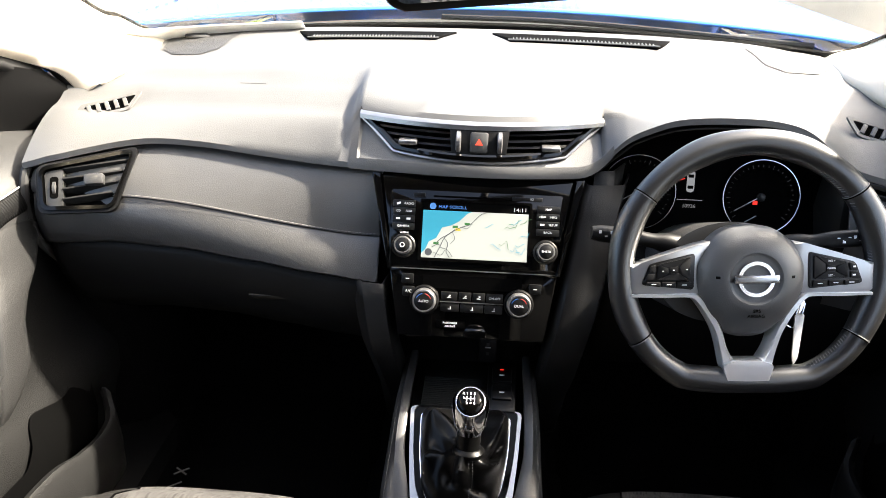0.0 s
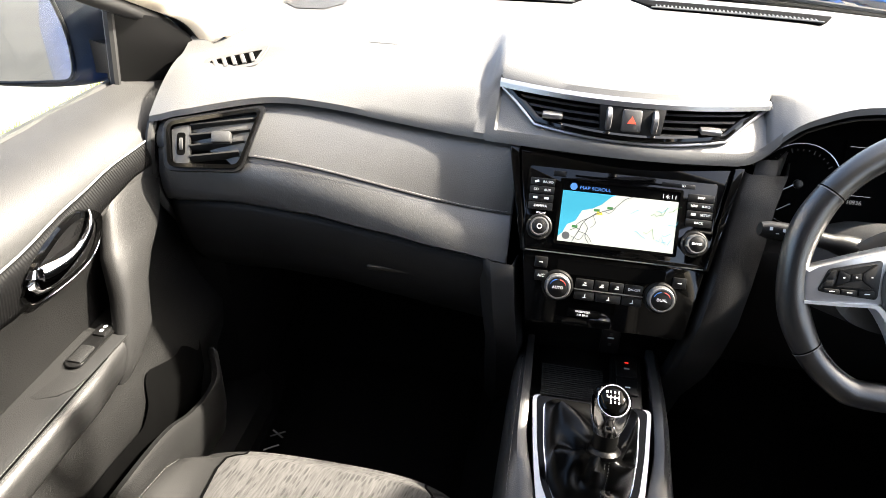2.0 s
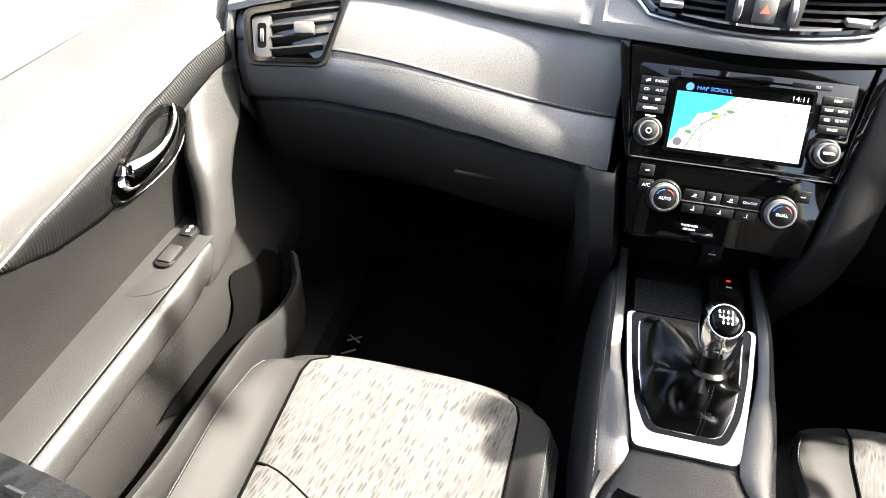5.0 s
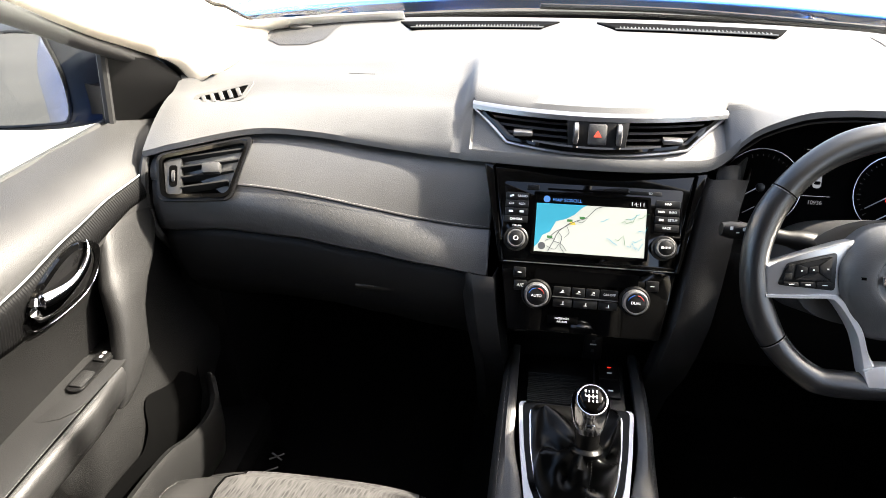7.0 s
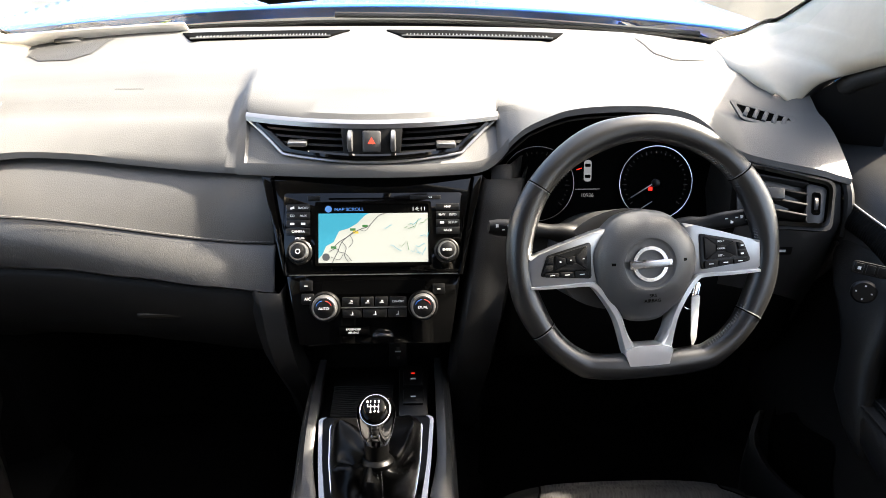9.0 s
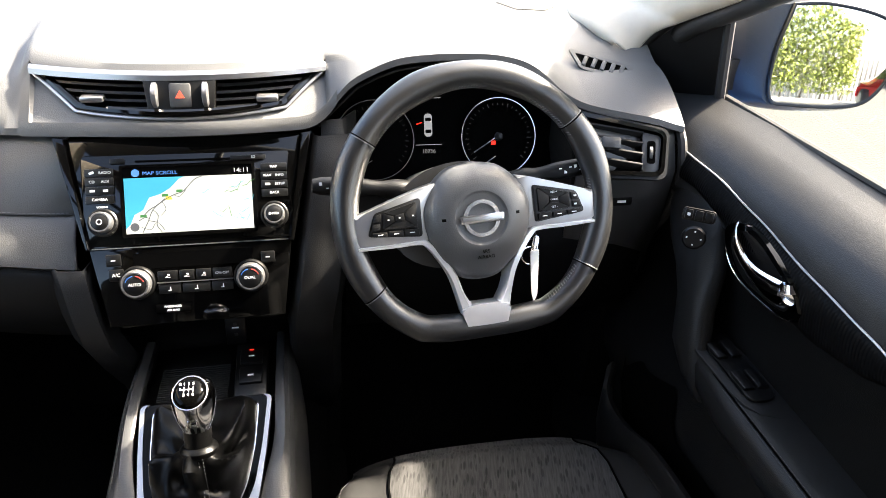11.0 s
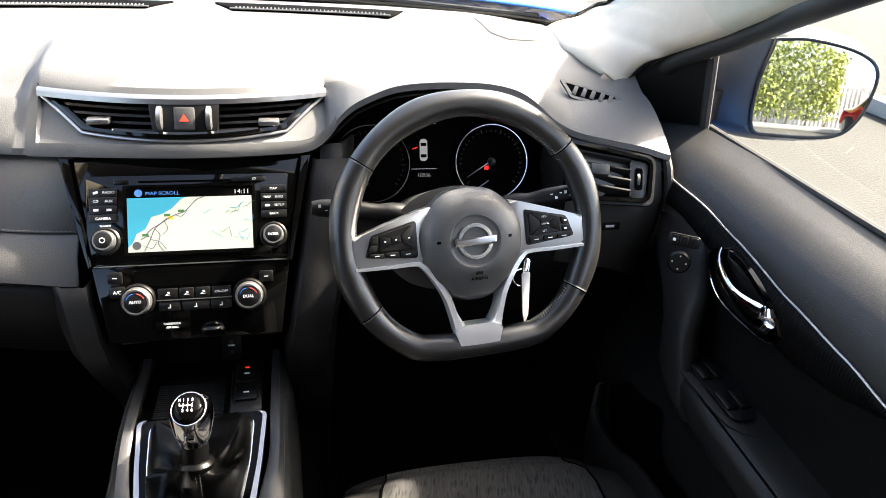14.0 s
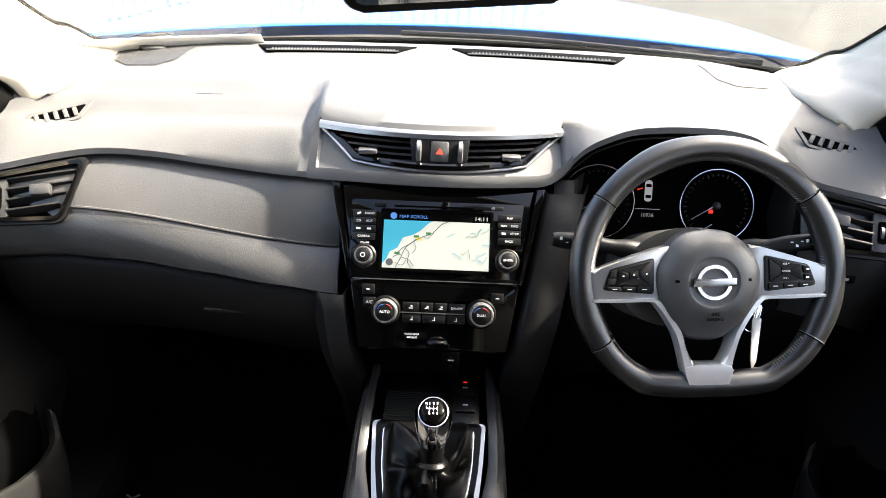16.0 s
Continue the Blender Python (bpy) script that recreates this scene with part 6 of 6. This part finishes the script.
def side_mirror(side):
    o = thing("door_mirror", side * 0.98, 1.02, 1.0, "dark blue door mirror with clear glass", "mirror", "door mirrors")
    cx = 1.004

    def closed(pts):
        p = [(x, y, 0) for x, y in pts]
        return [(q.x, q.y) for q in spline(p + p[:1], 48)[:-1]]

    pane = closed([(-0.080, 0.076), (-0.02, 0.079), (0.06, 0.066), (0.102, 0.042), (0.106, 0.0), (0.088, -0.050), (0.050, -0.074), (-0.05, -0.078), (-0.090, -0.068), (-0.096, 0.0)])
    shell_ = closed([(-0.190, 0.062), (-0.10, 0.096), (0.03, 0.092), (0.105, 0.066), (0.134, 0.01), (0.115, -0.060), (0.06, -0.092), (-0.08, -0.098), (-0.165, -0.072), (-0.205, 0.0)])
    toe, lean = (0.23, 0.13) if side > 0 else (0.345, 0.05)
    put = lambda x, z, dy: (side * (cx + 0.92 * x), 1.0 + dy - toe * x + lean * z, 1.115 + z)
    lerp = lambda k: [(p[0] + (q[0] * 1.03 - p[0]) * k, p[1] + (q[1] * 1.03 - p[1]) * k) for p, q in zip(shell_, pane)]
    rows = [[put(x, z, -0.010) for x, z in lerp(1.0)], [put(x, z, -0.012) for x, z in lerp(0.86)], [put(x, z, 0.004 + 0.05 * max(0, -x - 0.08)) for x, z in lerp(0.35)], [put(x, z, 0.022 + 0.2 * max(0, -x - 0.08)) for x, z in lerp(0.0)]]
    rows += [[put(x * k, z * k, dy + 0.15 * max(0, -x - 0.08)) for x, z in shell_] for k, dy in ((1.0, 0.045), (0.93, 0.085), (0.75, 0.115), (0.45, 0.13))]
    part("housing", loft(bmesh.new(), rows, loop=True, cap=True), NAVY, o, "dark blue mirror housing")
    part("frame", tube(bmesh.new(), [put(x * 1.02, z * 1.02, -0.0125) for x, z in pane], 0.0035, 8, True), DARK, o, "black mirror frame")
    b = bmesh.new()
    b.faces.new([b.verts.new(put(x, z, -0.0135)) for x, z in pane][::side])
    part("mirror_glass", b, MIRROR, o, "clear mirror glass", smooth=False)
    part("foot", loft(bmesh.new(), [[(side * x, y, z) for x, y, z in ring_] for ring_ in (((0.79, 1.0, 1.11), (0.79, 1.09, 1.10), (0.80, 1.09, 1.05), (0.80, 0.98, 1.055)), ((0.86, 1.03, 1.10), (0.86, 1.09, 1.10), (0.86, 1.09, 1.05), (0.86, 1.03, 1.05)), ((0.95, 1.05, 1.11), (0.95, 1.08, 1.10), (0.95, 1.08, 1.05), (0.95, 1.05, 1.04)))], loop=True, cap=True), DARK, o, "black mirror foot")


NAVY = material("navy_shell", (0.016, 0.019, 0.024), 0.4, specular=0.25)
for side in (-1, 1):
    side_mirror(side)
rv = thing("interior_mirror", 0.03, 0.74, 1.33, "black-framed interior mirror hanging from the windscreen", "mirror")
mm = panel(0.020, 0.742, 1.350, -8, 14) @ Matrix.Rotation(radians(3), 4, "Z")
part("casing", prism(bmesh.new(), rounded(0.255, 0.068, 0.022), 0.03, mm @ at(0, 0, -0.02), 0.006), DARK, rv, "black casing")
part("mirror_glass", prism(bmesh.new(), rounded(0.235, 0.052, 0.016), 0.002, mm @ at(0, 0, 0.009)), MIRROR, rv, "mirror glass", smooth=False)
part("stem", tube(bmesh.new(), [(0.02, 0.77, 1.35), (0.02, 0.82, 1.42), (0.02, 0.84, 1.45)], 0.012, 10), DARK, rv, "black stem")

# ---- seats ----
def woven(name):
    """Grey cloth with short slanting flecks."""
    m = material(name, (0.040, 0.039, 0.038), 0.85, grain=0.6, size=0.0012, kind="NOISE")
    n, l = m.node_tree.nodes, m.node_tree.links
    co = n.new("ShaderNodeTexCoord")
    mp = n.new("ShaderNodeMapping")
    mp.inputs["Scale"].default_value = (190, 44, 44)
    tw = n.new("ShaderNodeMapping")
    tw.inputs["Rotation"].default_value = (0, 0, radians(13))
    l.new(co.outputs["Object"], tw.inputs[0])
    l.new(tw.outputs[0], mp.inputs[0])
    v = n.new("ShaderNodeTexVoronoi")
    v.inputs["Scale"].default_value = 1.0
    v.inputs["Randomness"].default_value = 0.65
    l.new(mp.outputs[0], v.inputs["Vector"])
    r = n.new("ShaderNodeMapRange")
    r.inputs[1].default_value, r.inputs[2].default_value = 0.28, 0.42
    r.inputs[3].default_value, r.inputs[4].default_value = 0.62, 1.05
    l.new(v.outputs["Distance"], r.inputs[0])
    ma = n.new("ShaderNodeMapping")
    ma.inputs["Scale"].default_value = (420, 42, 42)
    l.new(tw.outputs[0], ma.inputs[0])
    st = n.new("ShaderNodeTexNoise")
    st.inputs["Scale"].default_value = 1.0
    st.inputs["Detail"].default_value = 2
    l.new(ma.outputs[0], st.inputs["Vector"])
    sr = n.new("ShaderNodeMapRange")
    sr.inputs[1].default_value, sr.inputs[2].default_value = 0.35, 0.65
    sr.inputs[3].default_value, sr.inputs[4].default_value = 0.80, 1.18
    l.new(st.outputs[0], sr.inputs[0])
    both = n.new("ShaderNodeMath")
    both.operation = "MULTIPLY"
    l.new(r.outputs[0], both.inputs[0])
    l.new(sr.outputs[0], both.inputs[1])
    b = n["Principled BSDF"]
    old = b.inputs["Base Color"].links[0].from_socket
    mul = n.new("ShaderNodeVectorMath")
    mul.operation = "MULTIPLY"
    l.new(old, mul.inputs[0])
    l.new(both.outputs[0], mul.inputs[1])
    l.new(mul.outputs[0], b.inputs["Base Color"])
    b.inputs["Specular IOR Level"].default_value = 0.1
    return m


WOVEN = woven("flecked_grey_cloth")
SIDE = material("smooth_side_cloth", (0.011, 0.0108, 0.0105), 0.7, grain=0.4, size=0.0009, kind="NOISE", specular=0.12)


def seat(cx, yf, label, length=0.505):
    s = thing("front_seat", cx, yf - 0.3, 0.39, label, "car seat", "front seats")

    def cushion(u, v):
        """u: across, -1 to 1; v: from the front edge backwards, 0 to 1."""
        hw = 0.245 - 0.03 * smooth(0.12, 0.0, v)
        x = cx + u * hw
        front = yf - 0.03 * abs(u) ** 4
        y = front - v * (length + 0.015)
        z = 0.592 - 0.035 * v - 0.035 * smooth(0.10, 0.0, v) ** 1.3
        z += 0.040 * smooth(0.68, 0.95, abs(u)) * smooth(0.0, 0.35, v) - 0.032 * smooth(0.90, 1.0, abs(u))
        z += 0.004 * math.cos(u * 2.0)
        return Vector((x, y, z))

    us = [-1 + i / 24 for i in range(49)]
    vs = [0, 0.01, 0.025, 0.05, 0.08, 0.12] + [0.16 + 0.04 * i for i in range(22)]
    body = [[cushion(u, v) for u in us] for v in vs]
    skirt = [[Vector((p.x, p.y + 0.006 - 0.0 * k, p.z - d)) for p in body[0]] for k, d in ((2, 0.20), (1, 0.10), (0, 0.02))]
    c = part("cushion_body", loft(bmesh.new(), skirt + body), SIDE, s, "dark smooth cushion sides")
    for sgn in (-1, 1):
        part("cushion_side", loft(bmesh.new(), [[r[-1 if sgn > 0 else 0] + Vector((0, 0, -d)) for d in (0, 0.06, 0.16)] for r in body]), FABRIC, s)
    ins = [[cushion(u, v) + Vector((0, -0.0, 0.004 * smooth(0, 0.03, v) * smooth(-0.62, -0.58, u) * (1 - smooth(0.70, 0.74, u)) + 0.001)) for u in [-0.62 + 1.36 * i / 20 for i in range(21)]] for v in vs]
    part("cushion_centre", loft(bmesh.new(), ins), WOVEN, s, "grey flecked cloth centre")
    for sgn in (-1, 1):
        part("seam", tube(bmesh.new(), [cushion(0.745 if sgn > 0 else -0.625, v) + Vector((0, 0, 0.0015)) for v in vs], 0.0018, 6), DEEP, s, "dark seam")
        pp = [cushion(sgn * 0.95, v) + Vector((0, 0, 0.001)) for v in vs]
        part("piping", tube(bmesh.new(), pp, 0.0022, 6), DARK, s, "stitched piping")
        b = bmesh.new()
        stitching(b, [cushion(sgn * 0.925, v) + Vector((0, 0, 0.0015)) for v in vs], (0, 0, 1), r=0.0006)
        part("stitching", b, THREAD, s, "pale seam", smooth=False, kind="stuff")
    part("cross_seam", tube(bmesh.new(), [cushion(u, 0.53 - 0.11 * smooth(0.05, 0.70, abs(u - 0.06))) + Vector((0, 0, 0.0035)) for u in [-0.62 + 0.068 * i for i in range(21)]], 0.0022, 6), DEEP, s, "dark cross seam")

    def back(u, v):
        """v: from the cushion up to the top."""
        hw = 0.245 - 0.03 * v
        x = cx + u * hw
        y = yf - length - 0.045 * v - 0.1 * (length - 0.505) * v + 0.070 * smooth(0.55, 0.85, abs(u)) * smooth(1.0, 0.5, v) - 0.085 * smooth(0.88, 1.0, abs(u))
        return Vector((x, y, 0.56 + 0.635 * v - 0.13 * smooth(0.1, 1.0, abs(u)) * smooth(0.55, 1, v)))

    vb = [i / 20 for i in range(21)]
    face_ = [[back(u, v) for u in us] for v in vb]
    part("backrest", loft(bmesh.new(), face_ + [[p + Vector((0, -0.03, 0.008)) for p in face_[-1]], [p + Vector((0, -0.07, 0.010)) for p in face_[-1]], [p + Vector((0, -0.11, 0.0)) for p in face_[-1]]] + [[p + Vector((0, -0.13, -0.5)) for p in face_[-1]]]), WOVEN, s, "dark cloth backrest")
    part("backrest_centre", loft(bmesh.new(), [[back(u, v) + Vector((0, 0.003, 0)) for u in [-0.55 + 0.055 * i for i in range(21)]] for v in vb[1:-1]]), WOVEN, s, "grey flecked cloth centre")
    for sgn in (-1, 1):
        b = bmesh.new()
        for du in (0.62, 0.66):
            stitching(b, [back(sgn * du, v) + Vector((0, 0.002, 0)) for v in vb], (0, 1, 0.2), length=0.008, gap=0.003, r=0.0013)
        part("stitching", b, THREAD, s, "coarse double seam", smooth=False, kind="stuff")
    b = bmesh.new()
    for dy, dz in ((-0.010, 0.0035), (-0.024, 0.007)):
        stitching(b, [p + Vector((0, dy, dz)) for p in face_[-1][1:-1]], (0, 0, 1), length=0.006, gap=0.0025, r=0.0013)
    part("stitching", b, THREAD, s, "coarse double seam", smooth=False, kind="stuff")
    part("headrest", box(bmesh.new(), 0.24, 0.09, 0.16, at(cx, yf - 0.24 - length, 1.30), 0.035, 3), FABRIC, s, "dark headrest")
    part("base", box(bmesh.new(), 0.40, 0.40, 0.16, at(cx, yf - 0.28, 0.47), 0.02), DARK, s)
    return s


seat(-0.392, 0.700, "passenger seat in grey flecked cloth with dark bolsters")
seat(0.393, 0.762, "driver's seat in grey flecked cloth with dark bolsters", 0.66)

# mats, sill trims
for side in (-1, 1):
    mat_ = loft(bmesh.new(), [[(side * x, y, z) for x in (0.16, 0.3, 0.45, 0.585)] for y, z in ((0.45, 0.396), (0.70, 0.396), (0.92, 0.401), (1.08, 0.495))])
    fm = thick(whole("floor_mat", mat_, CARPET, "carpet floor mat darkened for footwell shade, with pale woven mark", "floor mat", group="floor mats"), 0.006, 1.0)
    if side < 0:
        for k in range(5):
            y = 0.862 - 0.034 * k
            b = bmesh.new()
            box(b, 0.030, 0.0035, 0.001, at(-0.560, y, 0.4075, 35 if k % 2 else -30))
            if k == 0:
                box(b, 0.030, 0.0035, 0.001, at(-0.560, y, 0.4075, 35))
            part("woven_mark", b, THREAD, fm, smooth=False)
    sill = loft(bmesh.new(), [[(side * 0.60, y, 0.40), (side * 0.615, y, 0.43), (side * 0.66, y, 0.45), (side * 0.71, y, 0.45)] for y in (-0.2, 0.4, 0.8, 1.0)])
    part("sill_trim", sill, LOWER, shell, "sill trim darkened for footwell shade")
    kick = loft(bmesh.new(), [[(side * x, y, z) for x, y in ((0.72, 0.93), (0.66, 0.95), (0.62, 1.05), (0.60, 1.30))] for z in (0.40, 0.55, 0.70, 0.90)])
    part("kick_panel", kick, LOWER, shell, "kick panel darkened for footwell shade")
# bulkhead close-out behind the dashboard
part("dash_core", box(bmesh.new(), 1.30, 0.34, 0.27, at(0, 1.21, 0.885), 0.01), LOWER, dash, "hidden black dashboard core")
part("bulkhead", box(bmesh.new(), 1.5, 0.01, 0.8, at(0, 1.408, 0.735)), DARK, shell)

card = thing("paper_card", -0.50, 1.30, 1.18, "white printed card standing against the windscreen", "card")
b = bmesh.new()
loft(b, [[screen_pt(x, s) for x in (-0.665, -0.6, -0.5, -0.42, -0.365)] for s in (0.014, 0.04, 0.066)])
bmesh.ops.translate(b, verts=b.verts, vec=(0, -0.008, -0.006))
thick(part("sheet", b, PAPER, card, "white sheet", smooth=False), 0.001)

# ---- outside ----
g = bmesh.new()
bmesh.ops.create_grid(g, x_segments=40, y_segments=40, size=150)
ASPHALT = material("pale_asphalt", (0.032, 0.031, 0.0295), 0.9, grain=0.6, size=0.02, wear=0.3, spread=0.6, kind="NOISE", specular=0.08)
whole("ground", g, ASPHALT, "pale sunlit car park asphalt", "ground", "structure")
KERB = material("pale_concrete", (0.22, 0.21, 0.19), 0.9, grain=0.5, size=0.02, kind="NOISE")
bm = bmesh.new()
for k in range(16):
    box(bm, 0.15, 0.9, 0.12, at(4.6, -9.0 + 0.92 * k, 0.06), 0.015)
whole("kerb", bm, KERB, "pale concrete kerb stones", "kerb", "structure")
part_bm = bmesh.new()
for k in range(6):
    box(part_bm, 0.1, 4.6, 0.004, at(2.2 + 0.0 * k, -12 + 5.0 * k, 0.004))
whole("parking_line", part_bm, PAPER, "white painted parking line", "road marking", "structure", smooth=False)

PALE = material("galvanised_steel", (0.55, 0.56, 0.57), 0.5, metal=0.6)
pm = bmesh.new()
prism(pm, [(-0.034, 0), (0.034, 0), (0.034, 1.95), (0, 2.05), (-0.034, 1.95)], 0.02, Matrix.Rotation(radians(90), 4, "X"))
pale_mesh = bpy.data.meshes.new("pale")
bmesh.ops.recalc_face_normals(pm, faces=pm.faces)
pm.to_mesh(pale_mesh)
pm.free()
pale_mesh.materials.append(PALE)


def palisade(x0, y0, count, label):
    f = thing("fence", x0, y0, 0.0, label, "fence", "palisade fences")
    for k in range(count):
        o = new("pale", pale_mesh)
        o.parent = f
        o.location = (0.155 * k, 0.0, 0.12)
    for z in (0.55, 1.7):
        part("fence_rail", box(bmesh.new(), 0.155 * count, 0.05, 0.05, at(x0 + 0.0775 * (count - 1), y0 + 0.03, z)), PALE, f)
    for k in range(0, count, 18):
        part("fence_post", box(bmesh.new(), 0.08, 0.10, 2.1, at(x0 + 0.155 * k + 0.0775, y0 + 0.10, 1.05)), PALE, f)


palisade(1.0, -27.0, 110, "pale steel palisade fence behind a hedge")
palisade(-6.5, 9.5, 50, "pale steel palisade fence ahead of the car")

LEAF = material("hedge_leaf", (0.14, 0.17, 0.025), 0.6, wear=0.6, spread=5)
hedge = thing("hedge", 6.3, -26.2, 0.0, "leafy yellow-green hedge growing over the fence", "hedge")
rnd = random.Random(11)
hb = bmesh.new()
for k in range(11000):
    x = rnd.uniform(3.6, 8.4)
    y = -26.3 + rnd.gauss(0, 0.25)
    z = rnd.uniform(0.35, 3.3 + 0.4 * math.sin(x * 2.1))
    if z < 0.7 and rnd.random() < 0.5:
        continue
    q = Euler((rnd.uniform(0, 6.3), rnd.uniform(0, 6.3), rnd.uniform(0, 6.3))).to_matrix()
    r = rnd.uniform(0.04, 0.10)
    vv = [hb.verts.new(Vector((x, y, z)) + q @ Vector(c) * r) for c in ((-1, 0, 0), (0, -0.5, 0.1), (1, 0, 0), (0, 0.5, 0.1))]
    hb.faces.new(vv)
part("leaves", hb, LEAF, hedge, "small yellow-green leaves", smooth=False, kind="stuff")
for k in range(7):
    x = 3.9 + 0.7 * k
    part("stem", tube(bmesh.new(), [(x, -26.4, 0), (x + 0.1, -26.35, 1.0), (x - 0.05, -26.4, 2.2)], [0.05, 0.035, 0.015], 7), material("bark", (0.08, 0.06, 0.04), 0.9) if k == 0 else bpy.data.materials["bark"], hedge)
whole("pavement", box(bmesh.new(), 24, 1.9, 0.12, at(8, -25.4, 0.06), 0.02), KERB, "pale sunlit pavement along the fence", "pavement", "structure")

# grass verge and pale forecourt on the passenger's side
whole("forecourt", box(bmesh.new(), 14, 30, 0.03, at(-9.88, 4, 0.015)), KERB, "pale sunlit concrete forecourt", "pavement", "structure")
GRASS = material("grass_blade", (0.09, 0.14, 0.025), 0.7, wear=0.4, spread=9)
verge = thing("grass_verge", -2.85, 3.0, 0.0, "narrow strip of short green grass", "grass", kind="stuff")
gv = bmesh.new()
for k in range(7000):
    x, y = rnd.uniform(-2.86, -2.70), rnd.uniform(-1.0, 8.0)
    h, a = rnd.uniform(0.03, 0.08), rnd.uniform(0, 6.28)
    dx, dy = 0.006 * math.cos(a), 0.006 * math.sin(a)
    gv.faces.new([gv.verts.new(p) for p in ((x - dx, y - dy, 0), (x + dx, y + dy, 0), (x + rnd.uniform(-0.03, 0.03), y + rnd.uniform(-0.03, 0.03), h))])
part("blades", gv, GRASS, verge, "short green blades", smooth=False, kind="stuff")
part("soil", box(bmesh.new(), 0.18, 9.2, 0.02, at(-2.78, 3.5, 0.006)), material("verge_soil", (0.05, 0.06, 0.02), 0.9, wear=0.4), verge, "green-brown soil")

# red car parked far behind
CARRED = material("red_paint", (0.45, 0.012, 0.015), 0.3, coat=1.0, wear=0.05)
red = thing("parked_car", 9.2, -23.3, 0.0, "red hatchback parked beside the pavement", "car")
side_ = [(0.0, 0.35), (0.02, 0.75), (0.12, 0.98), (0.42, 1.40), (0.75, 1.48), (1.9, 1.46), (2.7, 1.02), (3.5, 0.90), (3.85, 0.70), (3.9, 0.35)]
rows = []
for w, k in ((-0.86, 0.0), (-0.84, 0.5), (-0.74, 1.0), (0.0, 1.02), (0.74, 1.0), (0.84, 0.5), (0.86, 0.0)):
    rows.append([(9.2 + w * (1 - 0.16 * smooth(0.95, 1.45, z)), -21.6 - y, 0.35 + (z - 0.35) * (0.62 + 0.38 * k if z > 0.9 else 0.9 + 0.1 * k)) for y, z in side_])
part("body", loft(bmesh.new(), rows), CARRED, red, "red paint body")
part("rear_window", loft(bmesh.new(), [[(9.2 + x, -21.6 - y + 0.02, z + 0.01) for x in (-0.55, 0, 0.55)] for y, z in ((0.17, 1.04), (0.38, 1.34))]), PIANO, red, "dark rear window")
for s_ in (-1, 1):
    part("side_window", loft(bmesh.new(), [[(9.2 + s_ * 0.80, -21.6 - y, 1.0) for y in (0.5, 1.2, 2.3)], [(9.2 + s_ * 0.70, -21.6 - y, 1.36) for y in (0.65, 1.2, 1.8)]]), PIANO, red, "dark side window")
    part("rear_lamp", box(bmesh.new(), 0.14, 0.06, 0.24, at(9.2 + s_ * 0.70, -21.63, 0.88), 0.02), CARRED, red, "red lamp")
    for y in (-22.4, -24.9):
        wh = part("wheel", lathe(bmesh.new(), [(0.20, -0.11), (0.31, -0.10), (0.32, 0), (0.31, 0.10), (0.20, 0.11)], Matrix.Translation((9.2 + s_ * 0.74, y, 0.32)) @ Matrix.Rotation(radians(90), 4, "Y"), 24), RUBBER, red, "black tyre")
        part("rim", lathe(bmesh.new(), [(0.19, 0), (0.19, 0.01), (0.06, 0.02)], Matrix.Translation((9.2 + s_ * 0.855, y, 0.32)) @ Matrix.Rotation(radians(90 * s_), 4, "Y"), 20), SATIN, wh, "silver rim")
part("bumper", box(bmesh.new(), 1.66, 0.10, 0.24, at(9.2, -21.62, 0.45), 0.03), CARRED, red, "red bumper")
# thin lamp post beyond the side window
lp = thing("street_lamp", 17.5, 17.5, 0.0, "thin grey street lamp post", "street lamp")
part("pole", tube(bmesh.new(), [(17.5, 17.5, 0), (17.5, 17.5, 5.5)], 0.06, 8), SCUTTLE, lp, "grey steel pole")
part("head", box(bmesh.new(), 0.5, 0.2, 0.1, at(17.3, 17.5, 5.52), 0.03), SCUTTLE, lp, "lamp head")
